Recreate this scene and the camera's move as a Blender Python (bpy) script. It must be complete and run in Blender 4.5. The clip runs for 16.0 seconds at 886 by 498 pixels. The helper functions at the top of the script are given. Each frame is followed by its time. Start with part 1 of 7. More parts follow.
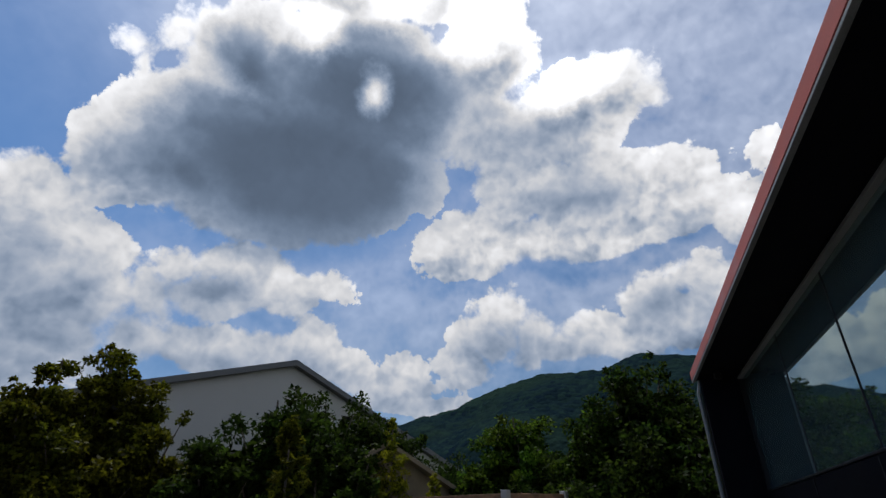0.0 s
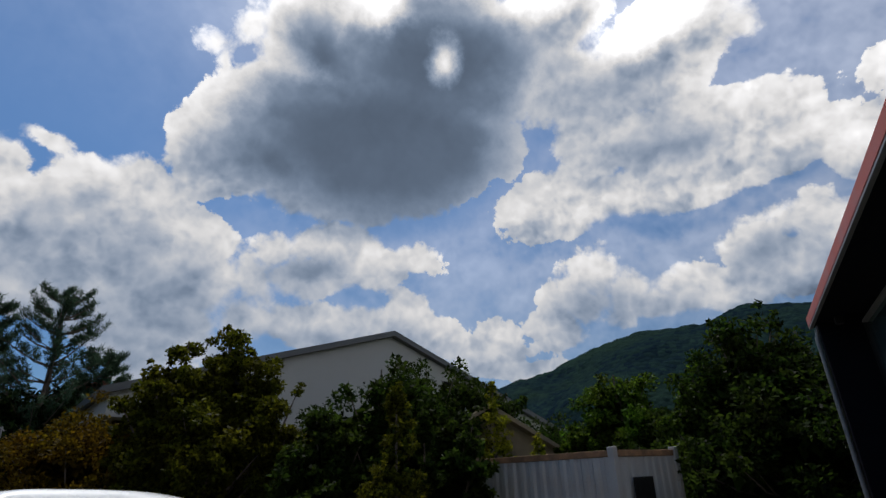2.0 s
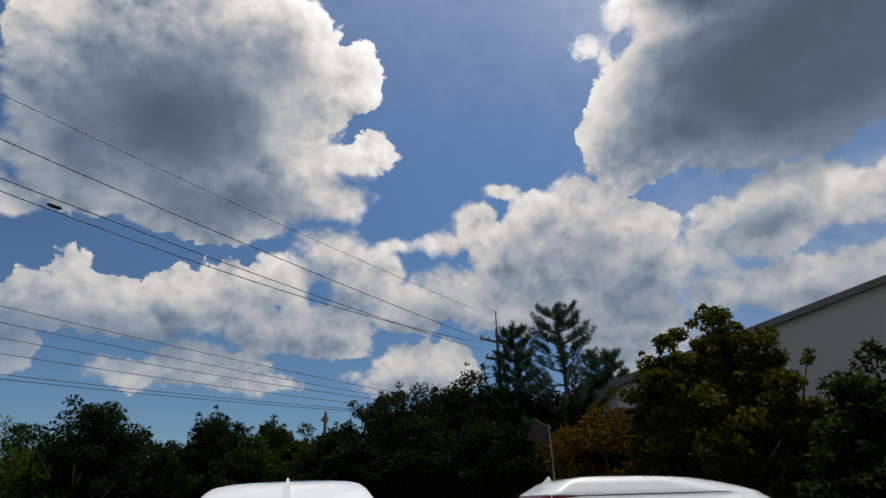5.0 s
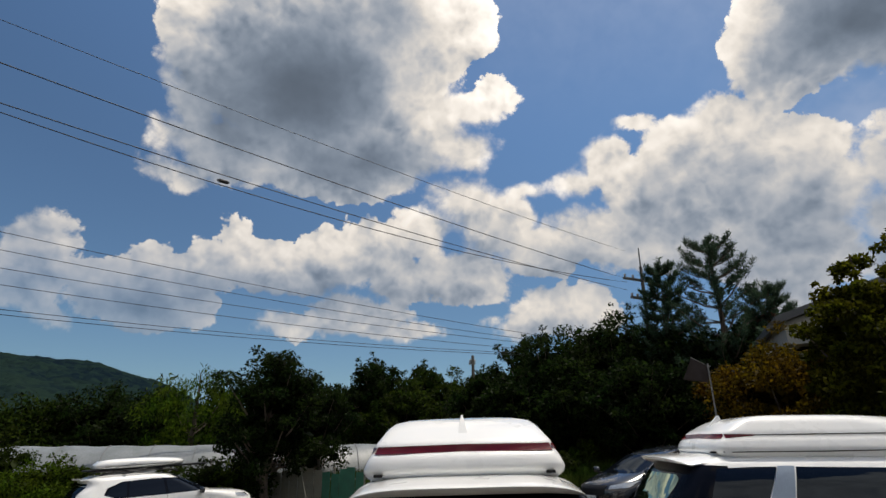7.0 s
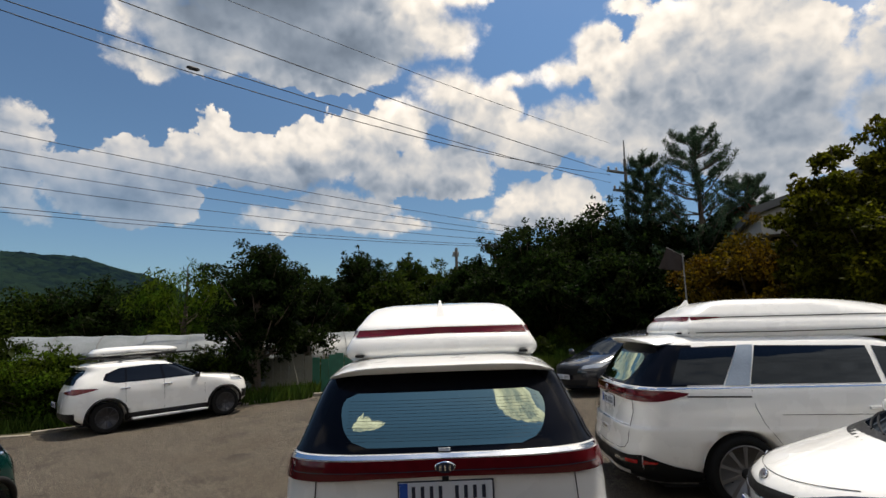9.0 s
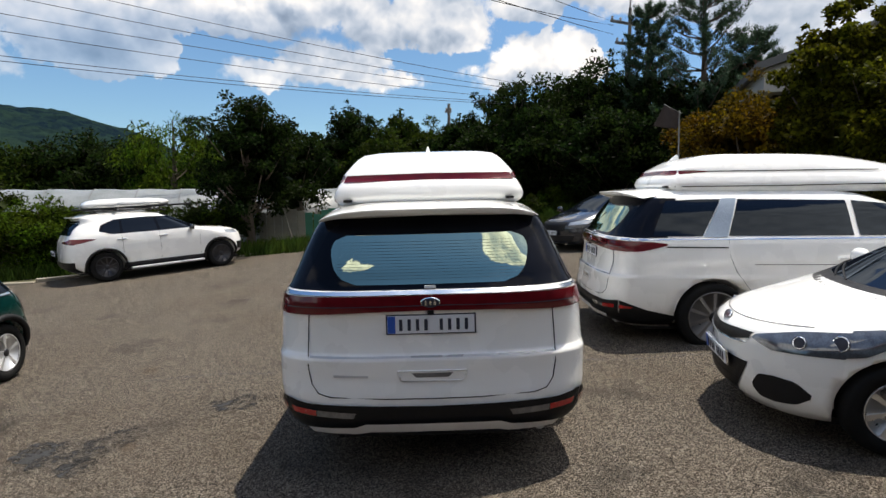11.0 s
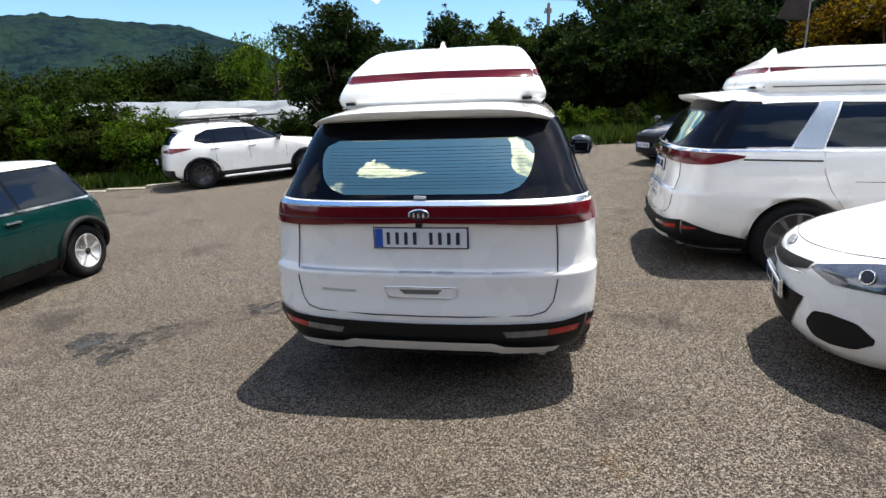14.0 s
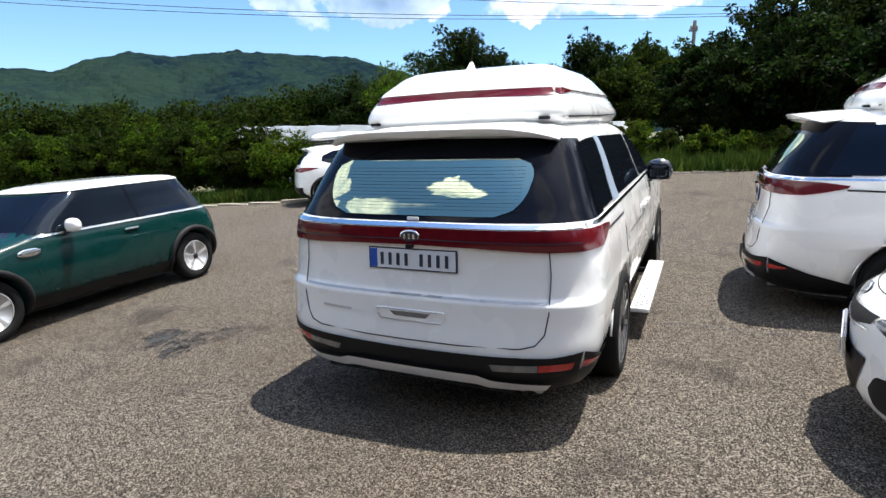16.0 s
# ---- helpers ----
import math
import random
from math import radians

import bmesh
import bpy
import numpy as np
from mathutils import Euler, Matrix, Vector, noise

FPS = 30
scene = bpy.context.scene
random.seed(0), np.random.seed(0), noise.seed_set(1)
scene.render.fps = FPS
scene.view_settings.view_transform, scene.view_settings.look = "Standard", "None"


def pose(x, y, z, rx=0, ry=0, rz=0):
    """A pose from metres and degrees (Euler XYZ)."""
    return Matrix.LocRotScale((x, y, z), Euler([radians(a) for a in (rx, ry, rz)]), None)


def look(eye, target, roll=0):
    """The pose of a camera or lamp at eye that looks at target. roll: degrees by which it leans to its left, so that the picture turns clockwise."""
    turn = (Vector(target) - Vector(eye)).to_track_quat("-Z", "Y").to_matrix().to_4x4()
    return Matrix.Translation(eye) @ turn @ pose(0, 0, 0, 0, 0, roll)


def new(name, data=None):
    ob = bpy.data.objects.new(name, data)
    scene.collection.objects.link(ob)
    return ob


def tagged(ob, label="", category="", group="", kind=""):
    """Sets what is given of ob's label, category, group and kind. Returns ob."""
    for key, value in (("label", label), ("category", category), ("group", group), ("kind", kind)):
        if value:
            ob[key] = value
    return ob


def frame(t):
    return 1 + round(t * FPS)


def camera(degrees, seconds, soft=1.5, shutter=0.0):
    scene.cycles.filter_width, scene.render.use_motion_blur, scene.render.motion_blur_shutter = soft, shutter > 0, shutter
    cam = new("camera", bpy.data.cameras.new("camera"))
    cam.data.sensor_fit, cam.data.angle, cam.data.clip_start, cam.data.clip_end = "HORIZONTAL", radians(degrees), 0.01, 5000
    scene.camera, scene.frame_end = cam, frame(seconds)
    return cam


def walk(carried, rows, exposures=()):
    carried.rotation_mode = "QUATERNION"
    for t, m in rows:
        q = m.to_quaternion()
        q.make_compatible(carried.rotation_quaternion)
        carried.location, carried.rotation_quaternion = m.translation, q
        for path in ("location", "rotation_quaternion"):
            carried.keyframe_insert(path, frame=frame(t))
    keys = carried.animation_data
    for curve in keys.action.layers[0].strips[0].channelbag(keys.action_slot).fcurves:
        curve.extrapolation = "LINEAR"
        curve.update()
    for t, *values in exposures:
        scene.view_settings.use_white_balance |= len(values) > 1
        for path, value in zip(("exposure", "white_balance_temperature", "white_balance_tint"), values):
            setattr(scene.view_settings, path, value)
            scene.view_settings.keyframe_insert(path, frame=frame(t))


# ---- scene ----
cam = camera(76.46, 16.0)
PATH = [
    (0, (0.001, -3.643, 1.828), (3.368, -2.572, 3.702), -1.32),
    (0.5, (-0.001, -3.631, 1.809), (3.365, -2.453, 3.619), -1.47),
    (1, (-0.017, -3.614, 1.801), (3.334, -2.297, 3.542), -1.61),
    (1.5, (-0.030, -3.607, 1.794), (3.271, -2.129, 3.501), -1.73),
    (2, (-0.050, -3.598, 1.789), (3.177, -1.934, 3.467), -1.84),
    (2.5, (-0.075, -3.568, 1.788), (3.014, -1.655, 3.462), -1.92),
    (3, (-0.070, -3.520, 1.786), (2.775, -1.212, 3.392), -1.91),
    (3.5, (-0.034, -3.489, 1.803), (2.411, -0.768, 3.420), -2.06),
    (4, (0.011, -3.473, 1.805), (1.933, -0.366, 3.433), -1.98),
    (4.5, (0.007, -3.467, 1.821), (1.426, -0.107, 3.462), -1.66),
    (5, (-0.045, -3.494, 1.831), (0.925, 0.016, 3.486), -1.38),
    (5.2, (-0.062, -3.501, 1.834), (0.733, 0.061, 3.470), -1.12),
    (7.3, (-0.220, -3.472, 1.812), (-0.160, 0.334, 3.040), -0.45),
    (7.5, (-0.218, -3.474, 1.809), (-0.150, 0.352, 2.975), -0.45),
    (8, (-0.204, -3.476, 1.810), (-0.106, 0.393, 2.822), -0.47),
    (8.5, (-0.187, -3.470, 1.801), (-0.076, 0.437, 2.653), -0.59),
    (9, (-0.161, -3.464, 1.781), (0.012, 0.490, 2.364), -1.02),
    (9.5, (-0.155, -3.457, 1.764), (-0.035, 0.524, 2.126), -0.81),
    (10, (-0.147, -3.482, 1.737), (0.048, 0.512, 1.832), -0.73),
    (10.2, (-0.147, -3.488, 1.727), (0.085, 0.505, 1.717), -0.54),
    (12.3, (0.034, -3.336, 1.617), (0.021, 0.596, 0.883), -0.36),
    (12.5, (0.078, -3.308, 1.613), (-0.052, 0.628, 0.912), -0.44),
    (13, (0.190, -3.228, 1.605), (-0.017, 0.676, 0.760), -0.51),
    (13.5, (0.322, -3.181, 1.603), (-0.037, 0.692, 0.670), -0.77),
    (14, (0.541, -3.137, 1.607), (0.017, 0.701, 0.610), -0.83),
    (14.5, (0.712, -3.088, 1.620), (-0.151, 0.704, 0.686), -0.48),
    (15, (0.845, -3.002, 1.588), (-0.213, 0.748, 0.680), -0.35),
    (15.5, (1.055, -2.917, 1.584), (-0.176, 0.789, 0.717), -0.53),
    (16, (1.329, -2.825, 1.573), (-0.155, 0.796, 0.747), -0.81),
]
walk(cam, [(t, look(e, g, r)) for t, e, g, r in PATH],
     exposures=[(0.0, -0.34, 6050, 10), (2.0, -0.36, 6200, 10), (3.5, -0.44, 6350, 10), (5.0, -0.54, 6450, 10), (7.5, -0.15, 7000, 10), (9.0, 0.0, 7100, 10), (10.0, 0.12, 7000, 10),
                (12.5, 1.05, 6600, 10), (14.0, 1.12, 6480, 10), (16.0, 1.14, 6350, 10)])

# ---------------------------------------------------------------- light
SUN_AZ, SUN_EL = 48.0, 72.0          # degrees, azimuth from +y towards +x
_a, _e = radians(SUN_AZ), radians(SUN_EL)
SUN_DIR = Vector((math.sin(_a) * math.cos(_e), math.cos(_a) * math.cos(_e), math.sin(_e)))
sun = new("sun", bpy.data.lights.new("sun", "SUN"))
sun.data.energy, sun.data.angle, sun.data.color = 4.2, radians(0.6), (1.0, 0.95, 0.87)
sun.matrix_world = look(SUN_DIR * 60, (0, 0, 0))

# cumulus masses: azimuth, elevation, half-width, half-height in degrees
CLOUDS = {}
CLOUDS["dark_mass"] = [(53.0, 35.6, 18.6, 7.6), (38.0, 32.7, 5.7, 4.1), (62.0, 42.9, 16.9, 7.4), (47.1, 44.6, 7.6, 4.6), (39.5, 45.2, 2.5, 1.9), (34.9, 42.6, 1.4, 0.6), (36.6, 40.9, 0.5, 0.9), (38.6, 38.9, 1.0, 0.4), (79.1, 47.1, 6.7, 5.3), (79.0, 39.3, 6.5, 3.8), (57.3, 53.9, 28.0, 4.3)]
CLOUDS["right_mass"] = [(92.5, 42.4, 8.1, 2.1), (98.7, 40.1, 2.2, 1.4), (88.3, 39.6, 8.1, 4.0), (92.1, 32.3, 10.9, 3.3), (99.9, 29.8, 4.0, 2.8), (82.5, 33.7, 6.0, 3.5), (104.5, 27.0, 2.6, 2.4), (109.8, 27.7, 3.0, 2.1), (75.7, 27.9, 5.9, 2.8), (78.4, 30.0, 2.3, 1.8), (90.0, 27.9, 11.2, 2.2), (83.8, 28.4, 5.7, 2.3), (108.4, 31.9, 0.7, 0.8), (69.5, 32.3, 0.6, 0.6)]
CLOUDS["right_bank"] = [(78.3, 20.9, 2.2, 2.1), (77.0, 18.7, 3.0, 2.0), (81.5, 19.0, 2.6, 1.8), (87.5, 18.5, 3.1, 1.7), (84.7, 17.1, 6.2, 1.5), (94.4, 20.9, 2.9, 2.0), (99.2, 22.1, 2.4, 2.0), (97.6, 18.7, 4.7, 2.3), (92.3, 17.4, 4.2, 1.8), (74.2, 15.8, 2.6, 1.5), (67.2, 14.9, 2.2, 1.7), (63.2, 14.9, 2.2, 1.5), (69.5, 12.6, 4.5, 0.7), (102.9, 19.8, 2.7, 2.9), (108.0, 19.6, 2.9, 3.7)]
CLOUDS["middle_mass"] = [(45.3, 23.9, 2.6, 1.7), (51.1, 25.4, 3.8, 1.9), (55.0, 22.8, 3.2, 1.9), (59.1, 24.0, 2.3, 1.7), (61.6, 23.0, 1.1, 0.6), (47.9, 21.7, 4.4, 1.8), (42.6, 21.2, 2.1, 2.1), (53.0, 16.9, 4.0, 2.2), (50.0, 17.5, 1.1, 1.4), (42.3, 17.1, 3.3, 1.8), (58.6, 18.5, 2.4, 2.0), (47.2, 16.9, 4.2, 1.7), (60.8, 16.0, 3.4, 1.8)]
CLOUDS["left_of_centre"] = [(29.8, 27.5, 3.0, 2.5), (32.5, 23.5, 3.7, 3.6), (38.0, 23.9, 2.6, 2.0), (35.3, 19.8, 5.3, 2.6), (33.2, 16.1, 5.2, 1.9), (37.3, 14.5, 4.4, 1.6)]
CLOUDS["centre_bank"] = [(28.6, 26.8, 4.8, 3.1), (32.1, 25.5, 2.8, 2.9), (25.1, 22.8, 5.9, 3.3), (38.0, 24.1, 2.2, 1.9), (37.1, 20.8, 4.0, 3.3), (28.1, 18.0, 6.6, 2.7), (34.1, 16.3, 5.1, 2.6), (19.1, 26.2, 2.4, 1.6), (15.3, 25.1, 2.0, 0.9), (22.9, 30.0, 1.3, 0.6), (15.7, 19.9, 4.0, 2.4), (12.0, 18.5, 3.3, 2.0), (20.2, 18.3, 3.6, 2.0), (13.8, 12.6, 4.9, 2.2), (9.8, 11.4, 2.0, 0.9), (34.5, 12.5, 1.9, 2.6)]
CLOUDS["left_mass"] = [(-16.0, 36.9, 13.7, 8.7), (-26.1, 37.0, 3.7, 3.8), (-6.1, 43.7, 7.0, 3.8), (4.8, 41.0, 2.7, 2.1), (0.4, 39.0, 3.4, 3.1), (4.8, 33.3, 4.1, 1.4), (6.9, 34.1, 1.9, 1.2), (-2.9, 31.5, 6.4, 4.6), (-11.0, 27.3, 8.8, 3.1), (-21.4, 27.8, 4.8, 2.8), (-25.7, 31.4, 2.1, 3.9), (-18.5, 45.5, 17.1, 2.5), (2.7, 29.3, 3.1, 1.7)]
CLOUDS["left_bank"] = [(-16.6, 17.2, 4.0, 1.6), (-11.0, 18.4, 3.1, 1.8), (-6.0, 19.5, 3.3, 2.2), (-1.6, 20.6, 3.1, 2.0), (3.8, 24.2, 3.6, 2.0), (10.1, 24.8, 1.5, 0.6), (6.5, 21.9, 4.2, 3.0), (2.4, 16.7, 5.0, 2.4), (5.8, 15.1, 2.1, 1.2), (-3.9, 16.0, 3.6, 2.2), (-11.7, 16.4, 6.7, 1.8), (-20.5, 19.2, 0.9, 1.2), (-8.7, 12.0, 4.6, 1.7), (-14.4, 11.0, 3.1, 1.1), (-3.8, 10.7, 3.0, 0.7)]
CLOUDS["far_left"] = [(-30.3, 13.6, 2.6, 1.6), (-25.7, 15.0, 3.5, 2.1), (-27.1, 12.3, 5.1, 1.9), (-21.9, 16.2, 3.0, 1.9), (-36.0, 15.4, 2.3, 2.6), (-36.9, 12.6, 2.1, 1.5), (-34.3, 10.3, 0.6, 0.3), (-27.6, 27.5, 1.6, 1.1), (-27.0, 24.2, 2.1, 1.1)]
SHADES = [(56.0, 35.2, 22.0, 9.4, 7.0), (62.7, 42.9, 17.0, 8.0, 5.5), (48.3, 42.9, 6.0, 5.0, 4.5), (42.6, 32.6, 8.0, 4.0, 4.0), (86.9, 32.0, 5.7, 2.3, 2.2), (84.6, 38.5, 4.2, 2.2, 1.2), (48.4, 21.7, 4.2, 2.0, 3.0), (32.9, 23.4, 3.6, 2.7, 0.8), (36.1, 18.8, 4.9, 2.3, 0.7), (94.6, 20.6, 2.2, 1.3, 2.0), (45.5, 15.7, 5.2, 1.6, 1.8), (79.6, 18.0, 2.9, 1.1, 0.8), (-15.2, 34.0, 13.5, 8.0, 4.6), (-8.3, 27.5, 10.5, 3.1, 3.4), (-22.9, 29.8, 4.8, 4.5, 3.2), (-4.3, 40.9, 4.6, 2.5, 1.5), (26.1, 21.0, 5.6, 2.2, 0.4), (31.3, 16.1, 6.0, 2.1, 0.3), (36.3, 19.9, 2.7, 2.1, 0.2), (-11.3, 14.4, 9.5, 1.1, 1.2), (2.1, 17.5, 4.0, 1.3, 0.8), (15.6, 17.6, 4.2, 1.7, 1.0), (-28.0, 12.3, 4.4, 1.5, 0.9), (46.7, 21.9, 3.5, 1.7, 2.0)]
LIT = [(63.4, 43.2, 1.7, 1.7), (55.6, 48.4, 3.6, 2.2), (66.1, 52.2, 6.5, 2.2), (78.0, 49.5, 6.0, 3.5), (89.0, 42.7, 7.0, 2.6)]

CLOUDS["overhead"] = [(-141.0, 51.0, 6.0, 3.0), (-148.0, 52.0, 4.0, 2.0), (151.0, 60.0, 11.0, 6.0), (142.0, 56.0, 11.0, 6.0)]


def sky_world():
    world = bpy.data.worlds.new("sky")
    scene.world = world
    world.use_nodes = True
    nt = world.node_tree
    nt.nodes.clear()
    N, L = nt.nodes.new, nt.links.new

    def math_node(op, a, b=None, c=None, clamp=False):
        n = N("ShaderNodeMath")
        n.operation, n.use_clamp = op, clamp
        for i, v in enumerate((a, b, c)):
            if v is None:
                continue
            if isinstance(v, (int, float)):
                n.inputs[i].default_value = v
            else:
                L(v, n.inputs[i])
        return n.outputs[0]

    def vec_node(op, a, b):
        n = N("ShaderNodeVectorMath")
        n.operation = op
        for i, v in enumerate((a, b)):
            if v is None:
                continue
            if isinstance(v, tuple):
                n.inputs[i].default_value = v
            else:
                L(v, n.inputs[i])
        return n.outputs["Value"] if op in ("LENGTH", "DOT_PRODUCT") else n.outputs["Vector"]

    def ramp(v, lo, hi):
        n = N("ShaderNodeMapRange")
        n.interpolation_type = "SMOOTHSTEP"
        L(v, n.inputs[0])
        n.inputs[1].default_value, n.inputs[2].default_value = lo, hi
        return n.outputs[0]

    tc = N("ShaderNodeTexCoord")
    d = tc.outputs["Generated"]
    sep = N("ShaderNodeSeparateXYZ")
    L(d, sep.inputs[0])
    az = math_node("MULTIPLY", math_node("ARCTAN2", sep.outputs[0], sep.outputs[1]), 57.29578)
    el = math_node("MULTIPLY", math_node("ARCSINE", sep.outputs[2]), 57.29578)
    comb = N("ShaderNodeCombineXYZ")
    L(az, comb.inputs[0])
    L(el, comb.inputs[1])

    def fbm(vec, scale, detail, rough=0.55, lac=2.1):
        n = N("ShaderNodeTexNoise")
        n.inputs["Scale"].default_value, n.inputs["Detail"].default_value = scale, detail
        n.inputs["Roughness"].default_value, n.inputs["Lacunarity"].default_value = rough, lac
        L(vec, n.inputs["Vector"])
        return n.outputs["Fac"]

    # the directions are bent by noise before the masses are laid on
    warp = N("ShaderNodeTexNoise")
    warp.inputs["Scale"].default_value, warp.inputs["Detail"].default_value, warp.inputs["Roughness"].default_value = 9.0, 5.0, 0.6
    L(d, warp.inputs["Vector"])
    stray = vec_node("SUBTRACT", warp.outputs["Color"], (0.5, 0.5, 0.5))
    bent = vec_node("ADD", comb.outputs[0], vec_node("MULTIPLY", stray, (5.0, 4.0, 0.0)))
    bentd = vec_node("ADD", d, vec_node("MULTIPLY", stray, (0.05, 0.05, 0.05)))

    def billows(vec, scale, detail):
        """Distance from the middle of the nearest rounded head, with smaller heads on the larger."""
        n = N("ShaderNodeTexVoronoi")
        n.feature, n.normalize = "SMOOTH_F1", True
        n.inputs["Scale"].default_value, n.inputs["Smoothness"].default_value = scale, 0.25
        n.inputs["Detail"].default_value, n.inputs["Roughness"].default_value, n.inputs["Lacunarity"].default_value = detail, 0.55, 2.3
        L(vec, n.inputs["Vector"])
        return n.outputs["Distance"]

    def masses(rows, soft, bent=bent):
        """Depth inside the nearest mass, in degrees; a fifth number sets the depth at the middle."""
        total = None
        for a0, e0, ra, re, *k in rows:
            depth = k[0] if k else math.sqrt(ra * math.cos(radians(e0)) * re)
            r = vec_node("LENGTH", vec_node("MULTIPLY", vec_node("SUBTRACT", bent, (a0, e0, 0.0)), (1.0 / ra, 1.0 / re, 0.0)), None)
            v = math_node("MULTIPLY_ADD", r, -depth, depth)
            if total is None:
                total = v
            else:
                n = N("ShaderNodeMath")
                n.operation = "SMOOTH_MAX"
                L(total, n.inputs[0])
                L(v, n.inputs[1])
                n.inputs[2].default_value = soft
                total = n.outputs[0]
        return total

    body = masses([r for rows in CLOUDS.values() for r in rows], 0.7)
    fine = fbm(d, 14.0, 8.0, 0.62)
    heads = billows(bentd, 15.0, 4.5)
    # cauliflower outline
    edge = math_node("ADD", body, math_node("MULTIPLY", math_node("SUBTRACT", 0.46, heads), 5.0))
    edge = math_node("ADD", edge, math_node("MULTIPLY", math_node("SUBTRACT", fine, 0.5), 3.0))
    # unseen cumulus on the rest of the dome, thickened low behind as added fill
    dome = fbm(d, 3.1, 8.0, 0.57)
    over = ramp(el, 44.0, 56.0)
    behind = ramp(math_node("ABSOLUTE", math_node("SUBTRACT", az, 25.0)), 100.0, 115.0)
    back = math_node("MAXIMUM", over, behind)
    low = math_node("SUBTRACT", 1.0, ramp(el, 35.0, 55.0))
    bias = math_node("SUBTRACT", math_node("MULTIPLY", math_node("MULTIPLY", behind, low), 0.13), 0.545)
    bias = math_node("SUBTRACT", bias, math_node("MULTIPLY", ramp(el, 36.0, 46.0), 0.30))
    rest = math_node("MULTIPLY", math_node("ADD", dome, bias), 14.0)
    rest = math_node("SUBTRACT", math_node("MULTIPLY", math_node("ADD", rest, 5.0), back), 5.0)
    dens = math_node("MAXIMUM", edge, rest)
    # crisp heads here, frayed edges there
    fray = math_node("MULTIPLY_ADD", ramp(fbm(d, 5.0, 3.0, 0.5), 0.42, 0.70), 1.9, 0.30)
    alpha = ramp(math_node("DIVIDE", math_node("ADD", dens, 0.25), fray), 0.0, 1.0)
    # low cloud far from the sun is thin and hazy
    lowfar = math_node("MULTIPLY", ramp(az, 2.0, -42.0), ramp(el, 24.0, 9.0))
    alpha = math_node("MULTIPLY", alpha, math_node("SUBTRACT", 1.0, math_node("MULTIPLY", lowfar, 0.55)))
    # a thin veil of cirrus towards the sun
    veil = math_node("MULTIPLY", ramp(vec_node("DOT_PRODUCT", d, tuple(SUN_DIR)), 0.66, 1.0), math_node("MULTIPLY_ADD", fbm(d, 2.4, 5.0, 0.5), 0.8, 0.25))
    veil = math_node("MULTIPLY", veil, math_node("MULTIPLY_ADD", ramp(math_node("ABSOLUTE", math_node("SUBTRACT", az, 85.0)), 62.0, 28.0), 0.75, 0.25))
    # summer haze under the sun
    haze = math_node("MULTIPLY", ramp(math_node("ABSOLUTE", math_node("SUBTRACT", az, 85.0)), 62.0, 24.0), math_node("MULTIPLY_ADD", fbm(d, 1.4, 1.0, 0.5), 0.45, 0.20))
    veil = math_node("MAXIMUM", veil, haze)
    alpha = math_node("MAXIMUM", alpha, math_node("MULTIPLY", veil, 0.75))

    # relief: each head is lit on the side towards the sun
    relief = math_node("SUBTRACT", billows(vec_node("ADD", bentd, tuple(0.020 * c for c in SUN_DIR)), 15.0, 2.0), billows(bentd, 15.0, 2.0))
    belly = fbm(d, 4.5, 2.5, 0.45)
    thick = ramp(math_node("ADD", body, math_node("MULTIPLY", math_node("SUBTRACT", fine, 0.5), 2.0)), 0.0, 4.5)
    shade = masses(SHADES, 2.6)
    dark = ramp(math_node("ADD", shade, math_node("MULTIPLY", math_node("SUBTRACT", belly, 0.5), 2.6)), -2.2, 4.6)
    plain = math_node("SUBTRACT", 1.0, math_node("MULTIPLY", dark, 0.9))
    relief = math_node("MULTIPLY", relief, plain)
    # undersides: cloud that has cloud above it gets less light
    above = masses([r for rows in CLOUDS.values() for r in rows], 0.7, vec_node("ADD", bent, (1.2, 2.6, 0.0)))
    under = ramp(math_node("ADD", above, math_node("MULTIPLY", math_node("SUBTRACT", 0.5, heads), 4.0)), -0.6, 3.4)
    lightness = math_node("SUBTRACT", 0.70, math_node("MULTIPLY", thick, 0.06))
    lightness = math_node("MULTIPLY", lightness, math_node("SUBTRACT", 1.0, math_node("MULTIPLY", under, 0.36)))
    lightness = math_node("ADD", lightness, math_node("MULTIPLY", math_node("SUBTRACT", belly, 0.5), 0.20))
    lightness = math_node("ADD", lightness, math_node("MULTIPLY", relief, 1.15))
    lightness = math_node("MULTIPLY", lightness, math_node("SUBTRACT", 1.0, math_node("MULTIPLY", dark, 0.70)))
    # forward scattering round the sun brightens thin cloud
    sund = vec_node("DOT_PRODUCT", d, tuple(SUN_DIR))
    # cloud away from the sun is made brighter, for more fill from behind
    lightness = math_node("MULTIPLY", lightness, math_node("SUBTRACT", 1.95, math_node("MULTIPLY", ramp(sund, -0.2, 0.30), 0.95)))
    sunward = math_node("MULTIPLY_ADD", ramp(sund, 0.40, 0.78), 0.42, 1.0)
    lightness = math_node("MULTIPLY", lightness, math_node("MULTIPLY_ADD", ramp(sund, 0.25, 0.70), 0.62, 1.0))
    glow = ramp(sund, 0.72, 0.98)
    thin = math_node("SUBTRACT", 1.0, ramp(dens, 0.0, 4.0))
    lightness = math_node("ADD", lightness, math_node("MULTIPLY", math_node("MULTIPLY", glow, thin), 0.75))
    lit = ramp(math_node("ADD", masses(LIT, 0.4), math_node("MULTIPLY", math_node("SUBTRACT", fine, 0.5), 3.0)), -1.2, 2.2)
    lightness = math_node("ADD", lightness, math_node("MULTIPLY", lit, 1.1))
    # the far banks are seen through more haze
    far = math_node("MULTIPLY", ramp(el, 32.0, 12.0), ramp(az, 38.0, 58.0))
